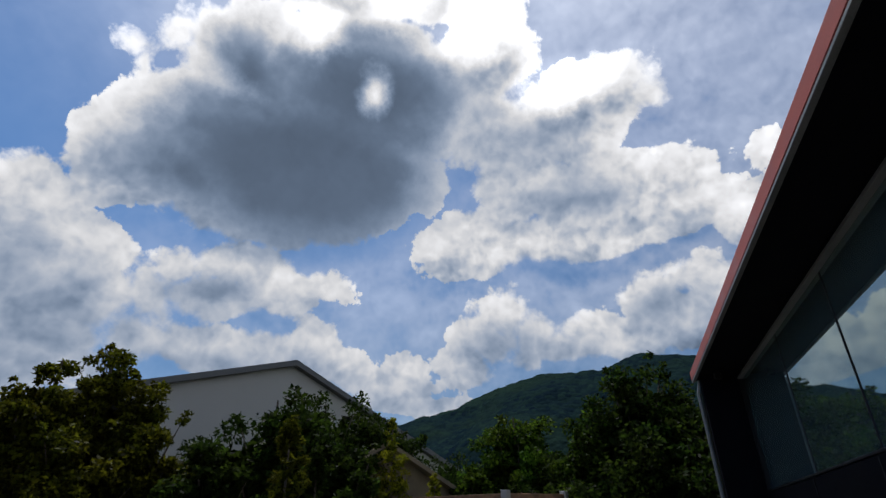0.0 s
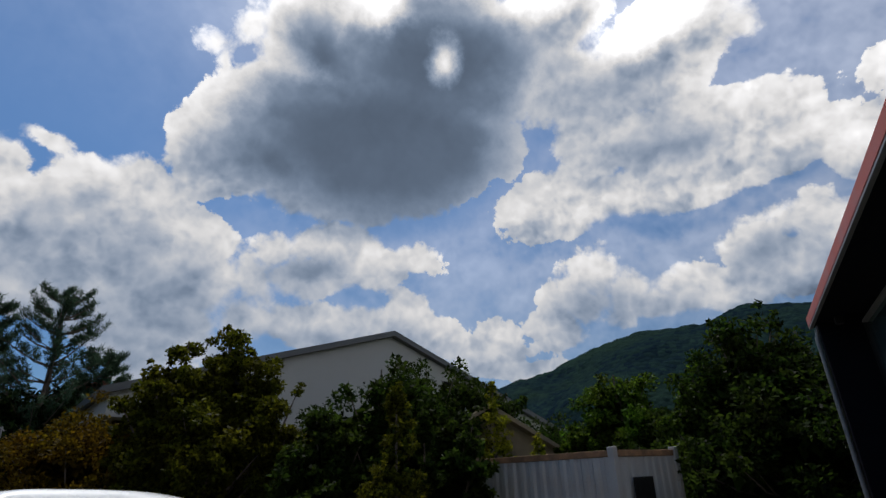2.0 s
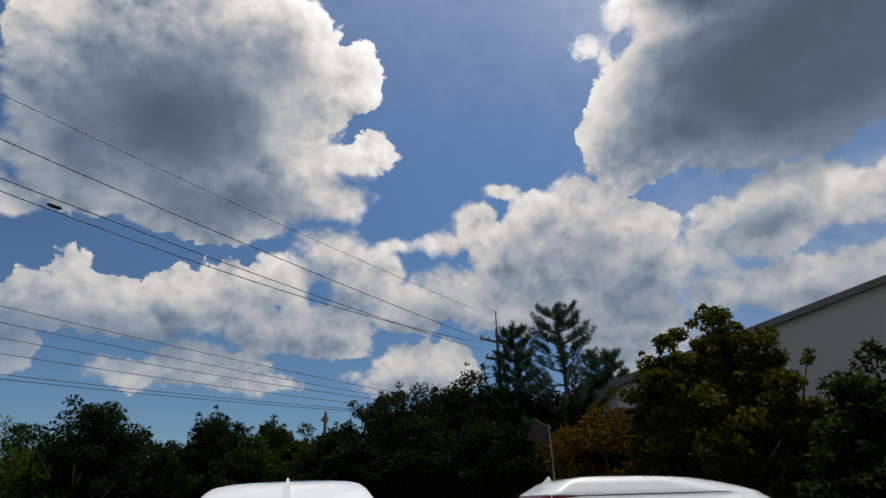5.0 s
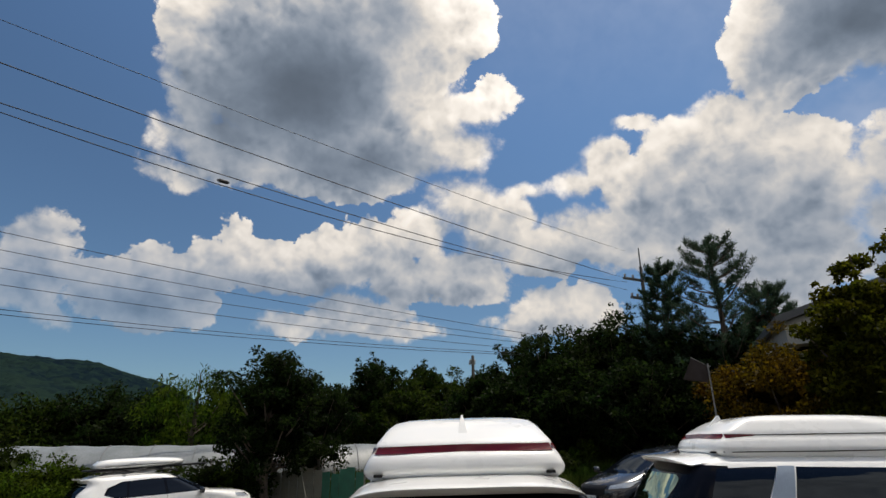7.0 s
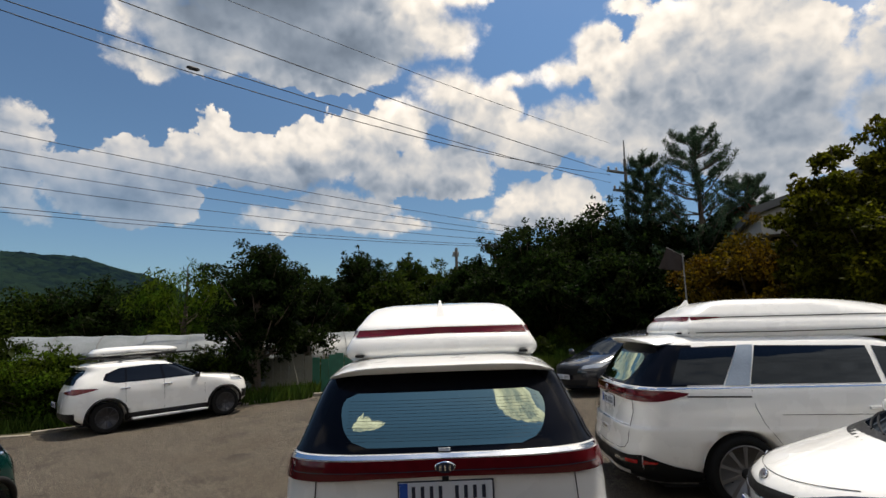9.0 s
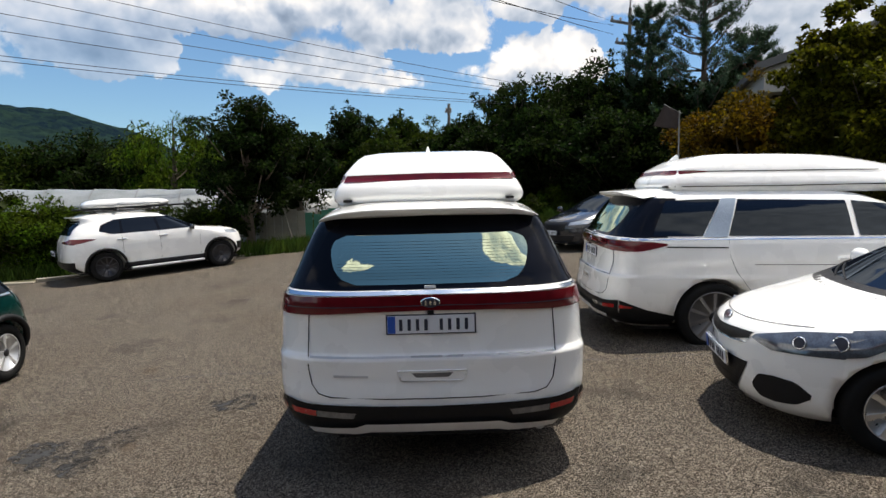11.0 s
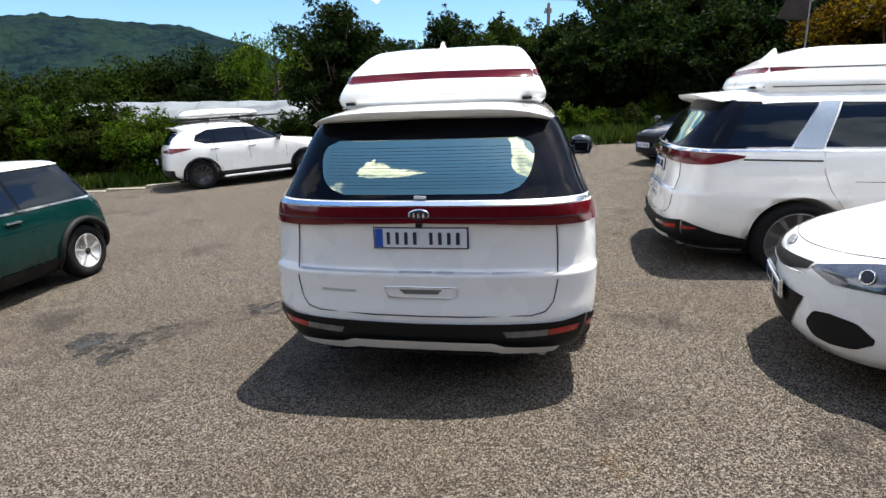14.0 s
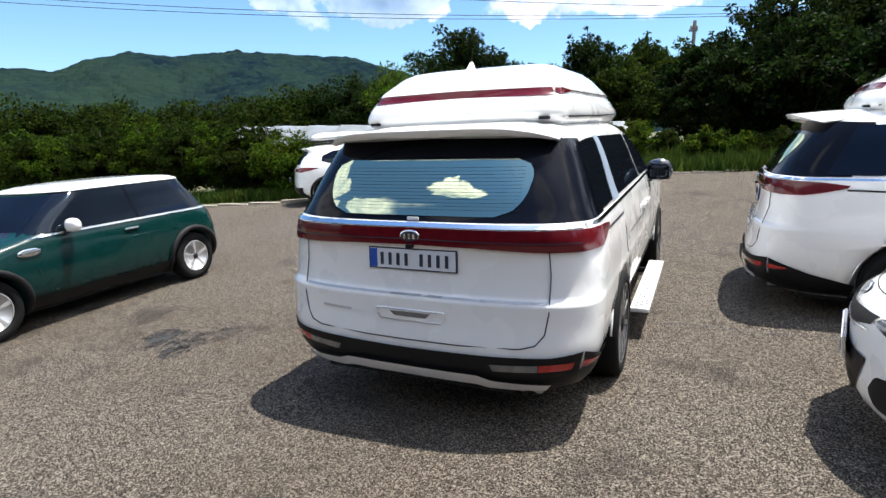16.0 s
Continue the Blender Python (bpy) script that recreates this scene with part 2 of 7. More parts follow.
    lightness = math_node("MULTIPLY", lightness, math_node("SUBTRACT", 1.0, math_node("MULTIPLY", far, 0.22)))
    lightness = math_node("MAXIMUM", lightness, 0.07)

    tint = N("ShaderNodeMix")
    tint.data_type = "RGBA"
    L(ramp(lightness, 0.2, 0.95), tint.inputs[0])
    tint.inputs[6].default_value = (0.64, 0.83, 1.13, 1)
    tint.inputs[7].default_value = (1.0, 0.96, 0.92, 1)
    cloud = N("ShaderNodeBackground")
    L(tint.outputs[2], cloud.inputs[0])
    L(lightness, cloud.inputs[1])

    sky = N("ShaderNodeTexSky")
    sky.sky_type, sky.sun_disc = "NISHITA", False
    sky.sun_elevation, sky.sun_rotation = radians(SUN_EL), radians(SUN_AZ)
    sky.air_density, sky.dust_density, sky.ozone_density = 1.0, 0.35, 2.5
    blue = N("ShaderNodeBackground")
    clear = N("ShaderNodeMix")
    clear.data_type, clear.blend_type = "RGBA", "MULTIPLY"
    clear.inputs[0].default_value = 1.0
    L(sky.outputs[0], clear.inputs[6])
    clear.inputs[7].default_value = (0.77, 0.98, 1.12, 1)
    L(clear.outputs[2], blue.inputs[0])
    L(math_node("MULTIPLY", sunward, 0.080), blue.inputs[1])
    mix = N("ShaderNodeMixShader")
    L(alpha, mix.inputs[0])
    L(blue.outputs[0], mix.inputs[1])
    L(cloud.outputs[0], mix.inputs[2])
    out = N("ShaderNodeOutputWorld")
    L(mix.outputs[0], out.inputs[0])


sky_world()

# ---------------------------------------------------------------- materials


def principled(name):
    m = bpy.data.materials.new(name)
    m.use_nodes = True
    return m, m.node_tree, m.node_tree.nodes["Principled BSDF"]


def surface(name, colour, rough=0.6, metal=0.0, vary=0.15, scale=8.0, fine=120.0, bump=0.0, bump_scale=60.0, coat=0.0, second=None,
            second_amount=0.5, spread=0.0, spec=0.5):
    """A base colour with broad stains, fine grain and relief, in object space."""
    m, nt, b = principled(name)
    N, L = nt.nodes.new, nt.links.new
    tc = N("ShaderNodeTexCoord")

    def tex(s, det=4.0):
        n = N("ShaderNodeTexNoise")
        n.inputs["Scale"].default_value, n.inputs["Detail"].default_value = s, det
        L(tc.outputs["Object"], n.inputs["Vector"])
        return n.outputs["Fac"]

    def remap(v, lo, hi, to_lo, to_hi):
        n = N("ShaderNodeMapRange")
        L(v, n.inputs[0])
        for i, x in enumerate((lo, hi, to_lo, to_hi)):
            n.inputs[1 + i].default_value = x
        return n.outputs[0]

    broad, grain = tex(scale), tex(fine, 2.0)
    hsv = N("ShaderNodeHueSaturation")
    hsv.inputs["Color"].default_value = (*colour, 1)
    if second is not None:
        mx = N("ShaderNodeMix")
        mx.data_type = "RGBA"
        mx.inputs[6].default_value, mx.inputs[7].default_value = (*colour, 1), (*second, 1)
        L(remap(broad, 0.42, 0.65, 0.0, second_amount), mx.inputs[0])
        L(mx.outputs[2], hsv.inputs["Color"])
    add = N("ShaderNodeMath")
    add.operation = "ADD"
    L(remap(broad, 0.3, 0.7, 1 - vary, 1 + vary), add.inputs[0])
    L(remap(grain, 0.3, 0.7, -vary * 0.6, vary * 0.6), add.inputs[1])
    value = add.outputs[0]
    if spread:
        info = N("ShaderNodeObjectInfo")
        geo = N("ShaderNodeNewGeometry")
        mul = N("ShaderNodeMath")
        mul.operation = "MULTIPLY"
        L(value, mul.inputs[0])
        L(remap(geo.outputs["Random Per Island"], 0, 1, 1 - spread, 1 + spread), mul.inputs[1])
        value = mul.outputs[0]
        L(remap(info.outputs["Random"], 0, 1, 0.49, 0.51), hsv.inputs["Hue"])
    L(value, hsv.inputs["Value"])
    L(hsv.outputs[0], b.inputs["Base Color"])
    L(remap(broad, 0.3, 0.7, max(rough - 0.08, 0.02), min(rough + 0.08, 1)), b.inputs["Roughness"])
    b.inputs["Metallic"].default_value = metal
    b.inputs["Coat Weight"].default_value = coat
    b.inputs["Coat Roughness"].default_value = 0.03
    b.inputs["Specular IOR Level"].default_value = spec
    if bump:
        bp = N("ShaderNodeBump")
        bp.inputs["Strength"].default_value, bp.inputs["Distance"].default_value = bump, 0.01
        L(tex(bump_scale, 3.0), bp.inputs["Height"])
        L(bp.outputs[0], b.inputs["Normal"])
    return m


def leaf_material(name, colour, spread=0.85, gloss=0.5, light=0.58):
    """Leaves: colour varies from leaf to leaf, light comes through."""
    m, nt, b = principled(name)
    N, L = nt.nodes.new, nt.links.new
    geo = N("ShaderNodeNewGeometry")
    ramp = N("ShaderNodeMapRange")
    L(geo.outputs["Random Per Island"], ramp.inputs[0])
    ramp.inputs[3].default_value, ramp.inputs[4].default_value = 1 - spread, 1 + spread
    tc = N("ShaderNodeTexCoord")
    n = N("ShaderNodeTexNoise")
    n.inputs["Scale"].default_value = 0.9
    L(tc.outputs["Object"], n.inputs["Vector"])
    hue = N("ShaderNodeMapRange")
    L(n.outputs["Fac"], hue.inputs[0])
    hue.inputs[1].default_value, hue.inputs[2].default_value = 0.3, 0.7
    hue.inputs[3].default_value, hue.inputs[4].default_value = 0.492, 0.54
    hsv = N("ShaderNodeHueSaturation")
    hsv.inputs["Color"].default_value = (*colour, 1)
    L(ramp.outputs[0], hsv.inputs["Value"])
    L(hue.outputs[0], hsv.inputs["Hue"])
    L(hsv.outputs[0], b.inputs["Base Color"])
    b.inputs["Roughness"].default_value = gloss
    b.inputs["Specular IOR Level"].default_value = 0.05
    tr = N("ShaderNodeBsdfTranslucent")
    L(hsv.outputs[0], tr.inputs[0])
    mix = N("ShaderNodeMixShader")
    mix.inputs[0].default_value = light
    out = nt.nodes["Material Output"]
    L(b.outputs[0], mix.inputs[1])
    L(tr.outputs[0], mix.inputs[2])
    L(mix.outputs[0], out.inputs[0])
    return m


def asphalt_material():
    """Worn asphalt: pale aggregate in dark binder, rusty and grey stains."""
    m, nt, b = principled("asphalt")
    N, L = nt.nodes.new, nt.links.new
    tc = N("ShaderNodeTexCoord")

    def noise_(s, det=4.0, rough=0.5):
        n = N("ShaderNodeTexNoise")
        n.inputs["Scale"].default_value, n.inputs["Detail"].default_value, n.inputs["Roughness"].default_value = s, det, rough
        L(tc.outputs["Object"], n.inputs["Vector"])
        return n.outputs["Fac"]

    def mixc(f, a, bb):
        n = N("ShaderNodeMix")
        n.data_type = "RGBA"
        L(f, n.inputs[0])
        for i, v in ((6, a), (7, bb)):
            if isinstance(v, tuple):
                n.inputs[i].default_value = v
            else:
                L(v, n.inputs[i])
        return n.outputs[2]

    def ramp(v, lo, hi, a=0.0, bb=1.0):
        n = N("ShaderNodeMapRange")
        L(v, n.inputs[0])
        for i, x in enumerate((lo, hi, a, bb)):
            n.inputs[1 + i].default_value = x
        return n.outputs[0]

    cell = N("ShaderNodeTexVoronoi")
    cell.inputs["Scale"].default_value = 105.0
    L(tc.outputs["Object"], cell.inputs["Vector"])
    stone = N("ShaderNodeSeparateColor")
    L(cell.outputs["Color"], stone.inputs[0])
    cell2 = N("ShaderNodeTexVoronoi")
    cell2.inputs["Scale"].default_value = 150.0
    L(tc.outputs["Object"], cell2.inputs["Vector"])
    stone2 = N("ShaderNodeSeparateColor")
    L(cell2.outputs["Color"], stone2.inputs[0])
    binder = mixc(ramp(noise_(60.0, 5.0, 0.7), 0.35, 0.65), (0.00409, 0.00376, 0.00327, 1), (0.0164, 0.0147, 0.0131, 1))
    pale = mixc(stone.outputs[1], (0.0941, 0.0769, 0.0597, 1), (0.303, 0.254, 0.201, 1))
    gap = ramp(noise_(84.0, 7.0, 0.84), 0.478, 0.522)
    c = mixc(gap, binder, pale)
    c = mixc(ramp(stone2.outputs[0], 0.80, 0.83, 0.0, 0.95), c, (0.409, 0.36, 0.295, 1))
    c = mixc(ramp(noise_(0.5, 3.0), 0.45, 0.75, 0.0, 0.38), c, (0.11, 0.0802, 0.0507, 1))
    c = mixc(ramp(noise_(1.3, 5.0, 0.6), 0.55, 0.70, 0.0, 0.6), c, (0.0278, 0.0254, 0.0229, 1))
    c = mixc(ramp(noise_(2.1, 5.0, 0.6), 0.66, 0.76, 0.0, 0.45), c, (0.123, 0.0696, 0.0311, 1))
    # loose coarse stones and small pits
    c = mixc(ramp(noise_(30.0, 3.0, 0.6), 0.56, 0.62, 0.0, 0.5), c, (0.237, 0.192, 0.146, 1))
    c = mixc(ramp(noise_(30.0, 4.0, 0.7), 0.57, 0.62, 0.0, 0.8), c, (0.00982, 0.00982, 0.00818, 1))
    L(c, b.inputs["Base Color"])
    b.inputs["Roughness"].default_value = 0.9
    b.inputs["Specular IOR Level"].default_value = 0.2
    bp = N("ShaderNodeBump")
    bp.inputs["Strength"].default_value, bp.inputs["Distance"].default_value = 1.0, 0.010
    L(gap, bp.inputs["Height"])
    bp2 = N("ShaderNodeBump")
    bp2.inputs["Strength"].default_value, bp2.inputs["Distance"].default_value = 0.35, 0.03
    L(noise_(9.0, 4.0), bp2.inputs["Height"])
    L(bp.outputs[0], bp2.inputs["Normal"])
    L(bp2.outputs[0], b.inputs["Normal"])
    return m


def glass_material(name, tint, mirror=0.35, clear=0.0, rough=0.02, grazing=0.95, depth=(0.006, 0.007, 0.008)):
    """Tinted car or house glass: a mirror coat over a dark pane, with some see-through."""
    m = bpy.data.materials.new(name)
    m.use_nodes = True
    nt = m.node_tree
    nt.nodes.clear()
    N, L = nt.nodes.new, nt.links.new
    gl = N("ShaderNodeBsdfGlossy")
    gl.inputs["Color"].default_value, gl.inputs["Roughness"].default_value = (*tint, 1), rough
    deep = N("ShaderNodeBsdfDiffuse")
    deep.inputs["Color"].default_value = (*depth, 1)
    see = N("ShaderNodeBsdfTransparent")
    see.inputs["Color"].default_value = (0.75, 0.8, 0.8, 1)
    m1, m2 = N("ShaderNodeMixShader"), N("ShaderNodeMixShader")
    m1.inputs[0].default_value = clear
    L(deep.outputs[0], m1.inputs[1])
    L(see.outputs[0], m1.inputs[2])
    fr = N("ShaderNodeLayerWeight")
    fr.inputs["Blend"].default_value = 0.25
    rng = N("ShaderNodeMapRange")
    L(fr.outputs["Facing"], rng.inputs[0])
    rng.inputs[3].default_value, rng.inputs[4].default_value = mirror, grazing
    L(rng.outputs[0], m2.inputs[0])
    L(m1.outputs[0], m2.inputs[1])
    L(gl.outputs[0], m2.inputs[2])
    out = N("ShaderNodeOutputMaterial")
    L(m2.outputs[0], out.inputs[0])
    return m


ASPHALT = asphalt_material()
PEARL = surface("pearl_white_paint", (0.90, 0.90, 0.88), 0.28, 0.0, 0.02, 2.0, 400.0, 0.02, 900.0, coat=1.0)
GREENPAINT = surface("dark_green_paint", (0.0012, 0.024, 0.022), 0.25, 0.0, 0.05, 2.0, 400.0, 0.0, 900.0, coat=0.6, spec=0.2)
BLACKPAINT = surface("black_paint", (0.01, 0.012, 0.018), 0.22, 0.0, 0.05, 2.0, 400.0, coat=1.0)
SILVERPAINT = surface("silver_paint", (0.55, 0.56, 0.57), 0.3, 0.5, 0.03, 2.0, 400.0, coat=1.0)
BLACKPLASTIC = surface("black_plastic", (0.008, 0.008, 0.009), 0.5, 0.0, 0.15, 9.0, 300.0, 0.1, 500.0, spec=0.25)
GREYPLASTIC = surface("grey_plastic", (0.011, 0.011, 0.012), 0.6, 0.0, 0.15, 9.0, 300.0, 0.1, 500.0, spec=0.25)
RUBBER = surface("tyre_rubber", (0.007, 0.007, 0.007), 0.8, 0.0, 0.25, 12.0, 200.0, 0.2, 250.0, spec=0.2)
SKID = surface("bright_skid_plate", (0.74, 0.75, 0.77), 0.38, 0.35, 0.05, 8.0, 300.0)
PILLAR = surface("patterned_pillar", (0.26, 0.32, 0.40), 0.5, 0.4, 0.06, 30.0, 90.0, 0.25, 38.0)
CHROME = surface("chrome", (0.80, 0.82, 0.84), 0.12, 1.0, 0.03, 6.0, 300.0)
SATIN = surface("satin_silver", (0.60, 0.61, 0.63), 0.38, 0.35, 0.06, 8.0, 300.0)
ALLOY = surface("alloy", (0.62, 0.62, 0.62), 0.3, 0.85, 0.06, 8.0, 300.0)
MIDALLOY = surface("machined_grey_alloy", (0.17, 0.17, 0.175), 0.35, 0.7, 0.06, 8.0, 300.0)
DARKALLOY = surface("dark_alloy", (0.05, 0.05, 0.055), 0.35, 0.6, 0.06, 8.0, 300.0)
LAMPRED = surface("red_lamp_glass", (0.115, 0.006, 0.010), 0.16, 0.0, 0.15, 14.0, 200.0, coat=0.45, spec=0.3)
LAMPBRIGHT = surface("bright_red_reflector", (0.36, 0.008, 0.009), 0.2, 0.0, 0.1, 40.0, 300.0, coat=1.0)
LAMPCLEAR = surface("clear_lamp_glass", (0.42, 0.45, 0.48), 0.12, 0.4, 0.2, 25.0, 200.0, coat=1.0)
GREYLAMP = surface("grey_lamp_glass", (0.16, 0.16, 0.165), 0.15, 0.2, 0.2, 25.0, 200.0, coat=1.0)
PLATEWHITE = surface("plate_white", (0.72, 0.75, 0.80), 0.4, 0.0, 0.03, 20.0, 300.0)
PLATEBLUE = surface("plate_blue", (0.02, 0.09, 0.42), 0.4, 0.0, 0.03, 20.0, 300.0)
INK = surface("ink", (0.02, 0.025, 0.045), 0.5, 0.0, 0.05, 20.0, 300.0)
REARGLASS = glass_material("rear_glass", (0.80, 0.93, 0.70), 0.54, 0.0, 0.02, 0.7)
DARKGLASS = glass_material("tinted_glass", (0.66, 0.80, 0.98), 0.025, 0.0, 0.02, 0.16, (0.003, 0.004, 0.006))
FRIT = surface("black_glass_border", (0.004, 0.005, 0.009), 0.12, 0.0, 0.05, 5.0, 100.0, coat=0.0, spec=0.12)
HEADLAMP = surface("headlamp_glass", (0.13, 0.14, 0.155), 0.10, 0.5, 0.3, 14.0, 90.0, coat=1.0)
CAVITY = surface("dark_interior", (0.02, 0.02, 0.022), 0.9, 0.0, 0.2, 8.0, 100.0)

# ---------------------------------------------------------------- building helpers


def obj(name, bm_or_mesh, material, parent=None, label="", smooth=False):
    """One mesh object from a bmesh or a mesh; a child when a parent is given."""
    if isinstance(bm_or_mesh, bmesh.types.BMesh):
        me = bpy.data.meshes.new(name)
        bm_or_mesh.to_mesh(me)
        bm_or_mesh.free()
    else:
        me = bm_or_mesh
    for mt in (material if isinstance(material, (list, tuple)) else [material]):
        if mt.name not in me.materials:
            me.materials.append(mt)
    if smooth:
        me.shade_smooth()
    ob = new(name, me)
    if parent is not None:
        ob.parent = parent
    if label:
        ob["label"] = label
    return ob


def part(name, bm, material, parent, label="", smooth=False):
    return obj(name, bm, material, parent, label, smooth)


def thing(name, m, label, category, group="", kind=""):
    """An Empty at the base of a thing, which parents its parts."""
    ob = new(name)
    ob.empty_display_size = 0.1
    ob.matrix_world = m
    return tagged(ob, label, category, group, kind)


def mesh_from(name, verts, faces):
    me = bpy.data.meshes.new(name)
    me.from_pydata([tuple(map(float, v)) for v in verts], [], [tuple(map(int, f)) for f in faces])
    me.update()
    return me


def quads_mesh(name, verts, per=4):
    """A mesh of separate polygons with the same number of corners, from an array."""
    verts = np.asarray(verts, dtype=np.float32).reshape(-1, 3)
    n = len(verts) // per
    me = bpy.data.meshes.new(name)
    me.vertices.add(len(verts))
    me.vertices.foreach_set("co", verts.ravel())
    me.loops.add(len(verts))
    me.loops.foreach_set("vertex_index", np.arange(len(verts), dtype=np.int32))
    me.polygons.add(n)
    me.polygons.foreach_set("loop_start", np.arange(0, n * per, per, dtype=np.int32))
    me.update(calc_edges=True)
    return me


def box_bm(x0, x1, y0, y1, z0, z1, bevel=0.0, m=None):
    bm = bmesh.new()
    bmesh.ops.create_cube(bm, size=1.0)
    for v in bm.verts:
        v.co = Vector(((x0 + x1) / 2 + v.co.x * (x1 - x0), (y0 + y1) / 2 + v.co.y * (y1 - y0), (z0 + z1) / 2 + v.co.z * (z1 - z0)))
    if bevel:
        bmesh.ops.bevel(bm, geom=bm.edges[:], offset=bevel, segments=2, affect="EDGES", profile=0.6)
    if m is not None:
        bm.transform(m)
    return bm


def tube_data(points, radii, sides=6):
    """Corners and faces of a tube that tapers along its points."""
    pts = [Vector(p) for p in points]
    verts, faces = [], []
    for i, p in enumerate(pts):
        d = (pts[min(i + 1, len(pts) - 1)] - pts[max(i - 1, 0)]).normalized()
        a = d.orthogonal().normalized()
        if i and d.z < 0.95:
            a = d.cross(Vector((0, 0, 1))).normalized() if d.cross(Vector((0, 0, 1))).length > 0.01 else a
        b = d.cross(a)
        for k in range(sides):
            q = 2 * math.pi * k / sides
            verts.append(p + (a * math.cos(q) + b * math.sin(q)) * radii[i])
    for i in range(len(pts) - 1):
        for k in range(sides):
            k2 = (k + 1) % sides
            faces.append((i * sides + k, i * sides + k2, (i + 1) * sides + k2, (i + 1) * sides + k))
    faces.append(tuple(range(sides - 1, -1, -1)))
    faces.append(tuple((len(pts) - 1) * sides + k for k in range(sides)))
    return verts, faces


def tubes_mesh(name, tubes):
    verts, faces = [], []
    for points, radii, sides in tubes:
        v, f = tube_data(points, radii, sides)
        faces += [tuple(i + len(verts) for i in q) for q in f]
        verts += v
    return mesh_from(name, verts, faces)


def lathe_bm(profile, segments=32, axis="x"):
    """Turn a profile of (along, radius) round an axis."""
    bm = bmesh.new()
    rings = []
    for a, r in profile:
        ring = []
        for k in range(segments):
            q = 2 * math.pi * k / segments
            c, s = r * math.cos(q), r * math.sin(q)
            ring.append(bm.verts.new((a, c, s) if axis == "x" else (c, s, a)))
        rings.append(ring)
    for i in range(len(rings) - 1):
        for k in range(segments):
            k2 = (k + 1) % segments
            bm.faces.new((rings[i][k], rings[i][k2], rings[i + 1][k2], rings[i + 1][k]))
    bm.faces.new(rings[0][::-1])
    bm.faces.new(rings[-1])
    bmesh.ops.recalc_face_normals(bm, faces=bm.faces[:])
    return bm


# ---------------------------------------------------------------- ground


def smooth01(a, b, v):
    t = np.clip((np.asarray(v, float) - a) / (b - a), 0, 1)
    return t * t * (3 - 2 * t)


def ground_z(x, y):
    """The lot slopes gently; the land levels out round it."""
    x, y = np.asarray(x, float), np.asarray(y, float)
    z = -0.15 + 0.048 * np.clip(x, -45, 25) + 0.013 * np.clip(y, -40, 40)
    return z


def gz(x, y):
    return float(ground_z(x, y))


EARTH = surface("grassy_earth", (0.060, 0.075, 0.022), 0.95, 0.0, 0.35, 0.7, 9.0, 0.6, 14.0, second=(0.13, 0.10, 0.055), second_amount=0.7)
CONCRETE = surface("weathered_concrete", (0.28, 0.25, 0.20), 0.9, 0.0, 0.2, 3.0, 60.0, 0.4, 90.0, second=(0.27, 0.24, 0.19))
LOT = [(-34, 2), (-24, 6.8), (-17, 8.9), (-12.2, 9.9), (-9.3, 10.6), (-7.6, 12.3), (-4.4, 14.3), (0, 16.2), (3.7, 16.7), (9.5, 16.4),
       (10.8, 9), (11.3, -2), (14, -9), (14, -26), (-34, -26)]


def build_ground():
    def axis():
        a = [0.0]
        step = 1.2
        while a[-1] < 4200:
            a.append(a[-1] + step)
            step *= 1.11
        return np.array([-v for v in a[:0:-1]] + a)
    ax = axis()
    X, Y = np.meshgrid(ax, ax + 4, indexing="ij")
    Z = ground_z(X, Y) - 0.02
    n = len(ax)
    verts = np.stack([X, Y, Z], -1).reshape(-1, 3)
    faces = [(i * n + j, (i + 1) * n + j, (i + 1) * n + j + 1, i * n + j + 1) for i in range(n - 1) for j in range(n - 1)]
    tagged(obj("ground", mesh_from("ground", verts, faces), EARTH), "rough grassy earth round the parking lot", "ground", kind="structure")
    bm = bmesh.new()
    bm.faces.new([bm.verts.new((x, y, gz(x, y))) for x, y in LOT])
    tagged(obj("pavement", bm, ASPHALT), "worn grey asphalt parking lot with pale aggregate", "pavement", kind="structure")
    kerb = thing("kerb", Matrix.Identity(4), "low weathered concrete edging along the asphalt", "kerb", kind="structure")
    edge = [Vector((x, y, gz(x, y))) for x, y in LOT[1:10]]
    stone = None
    for a, b in zip(edge[:-1], edge[1:]):
        d = b - a
        k = max(1, round(d.length))
        for i in range(k):
            p = a + d * ((i + 0.5) / k)
            if stone is None:
                stone = obj("kerb_stone", box_bm(-0.485, 0.485, -0.09, 0.09, -0.1, 0.06, 0.012), CONCRETE, kerb)
                o = stone
            else:
                o = new("kerb_stone", stone.data)
                o.parent = kerb
            o.matrix_basis = Matrix.LocRotScale(p + Vector((0, 0, random.uniform(-0.012, 0.01))), Euler((0, 0, math.atan2(d.y, d.x) + random.uniform(-0.02, 0.02))),
                                                Vector((d.length / k * random.uniform(0.97, 1.0), random.uniform(0.9, 1.1), 1)))


build_ground()

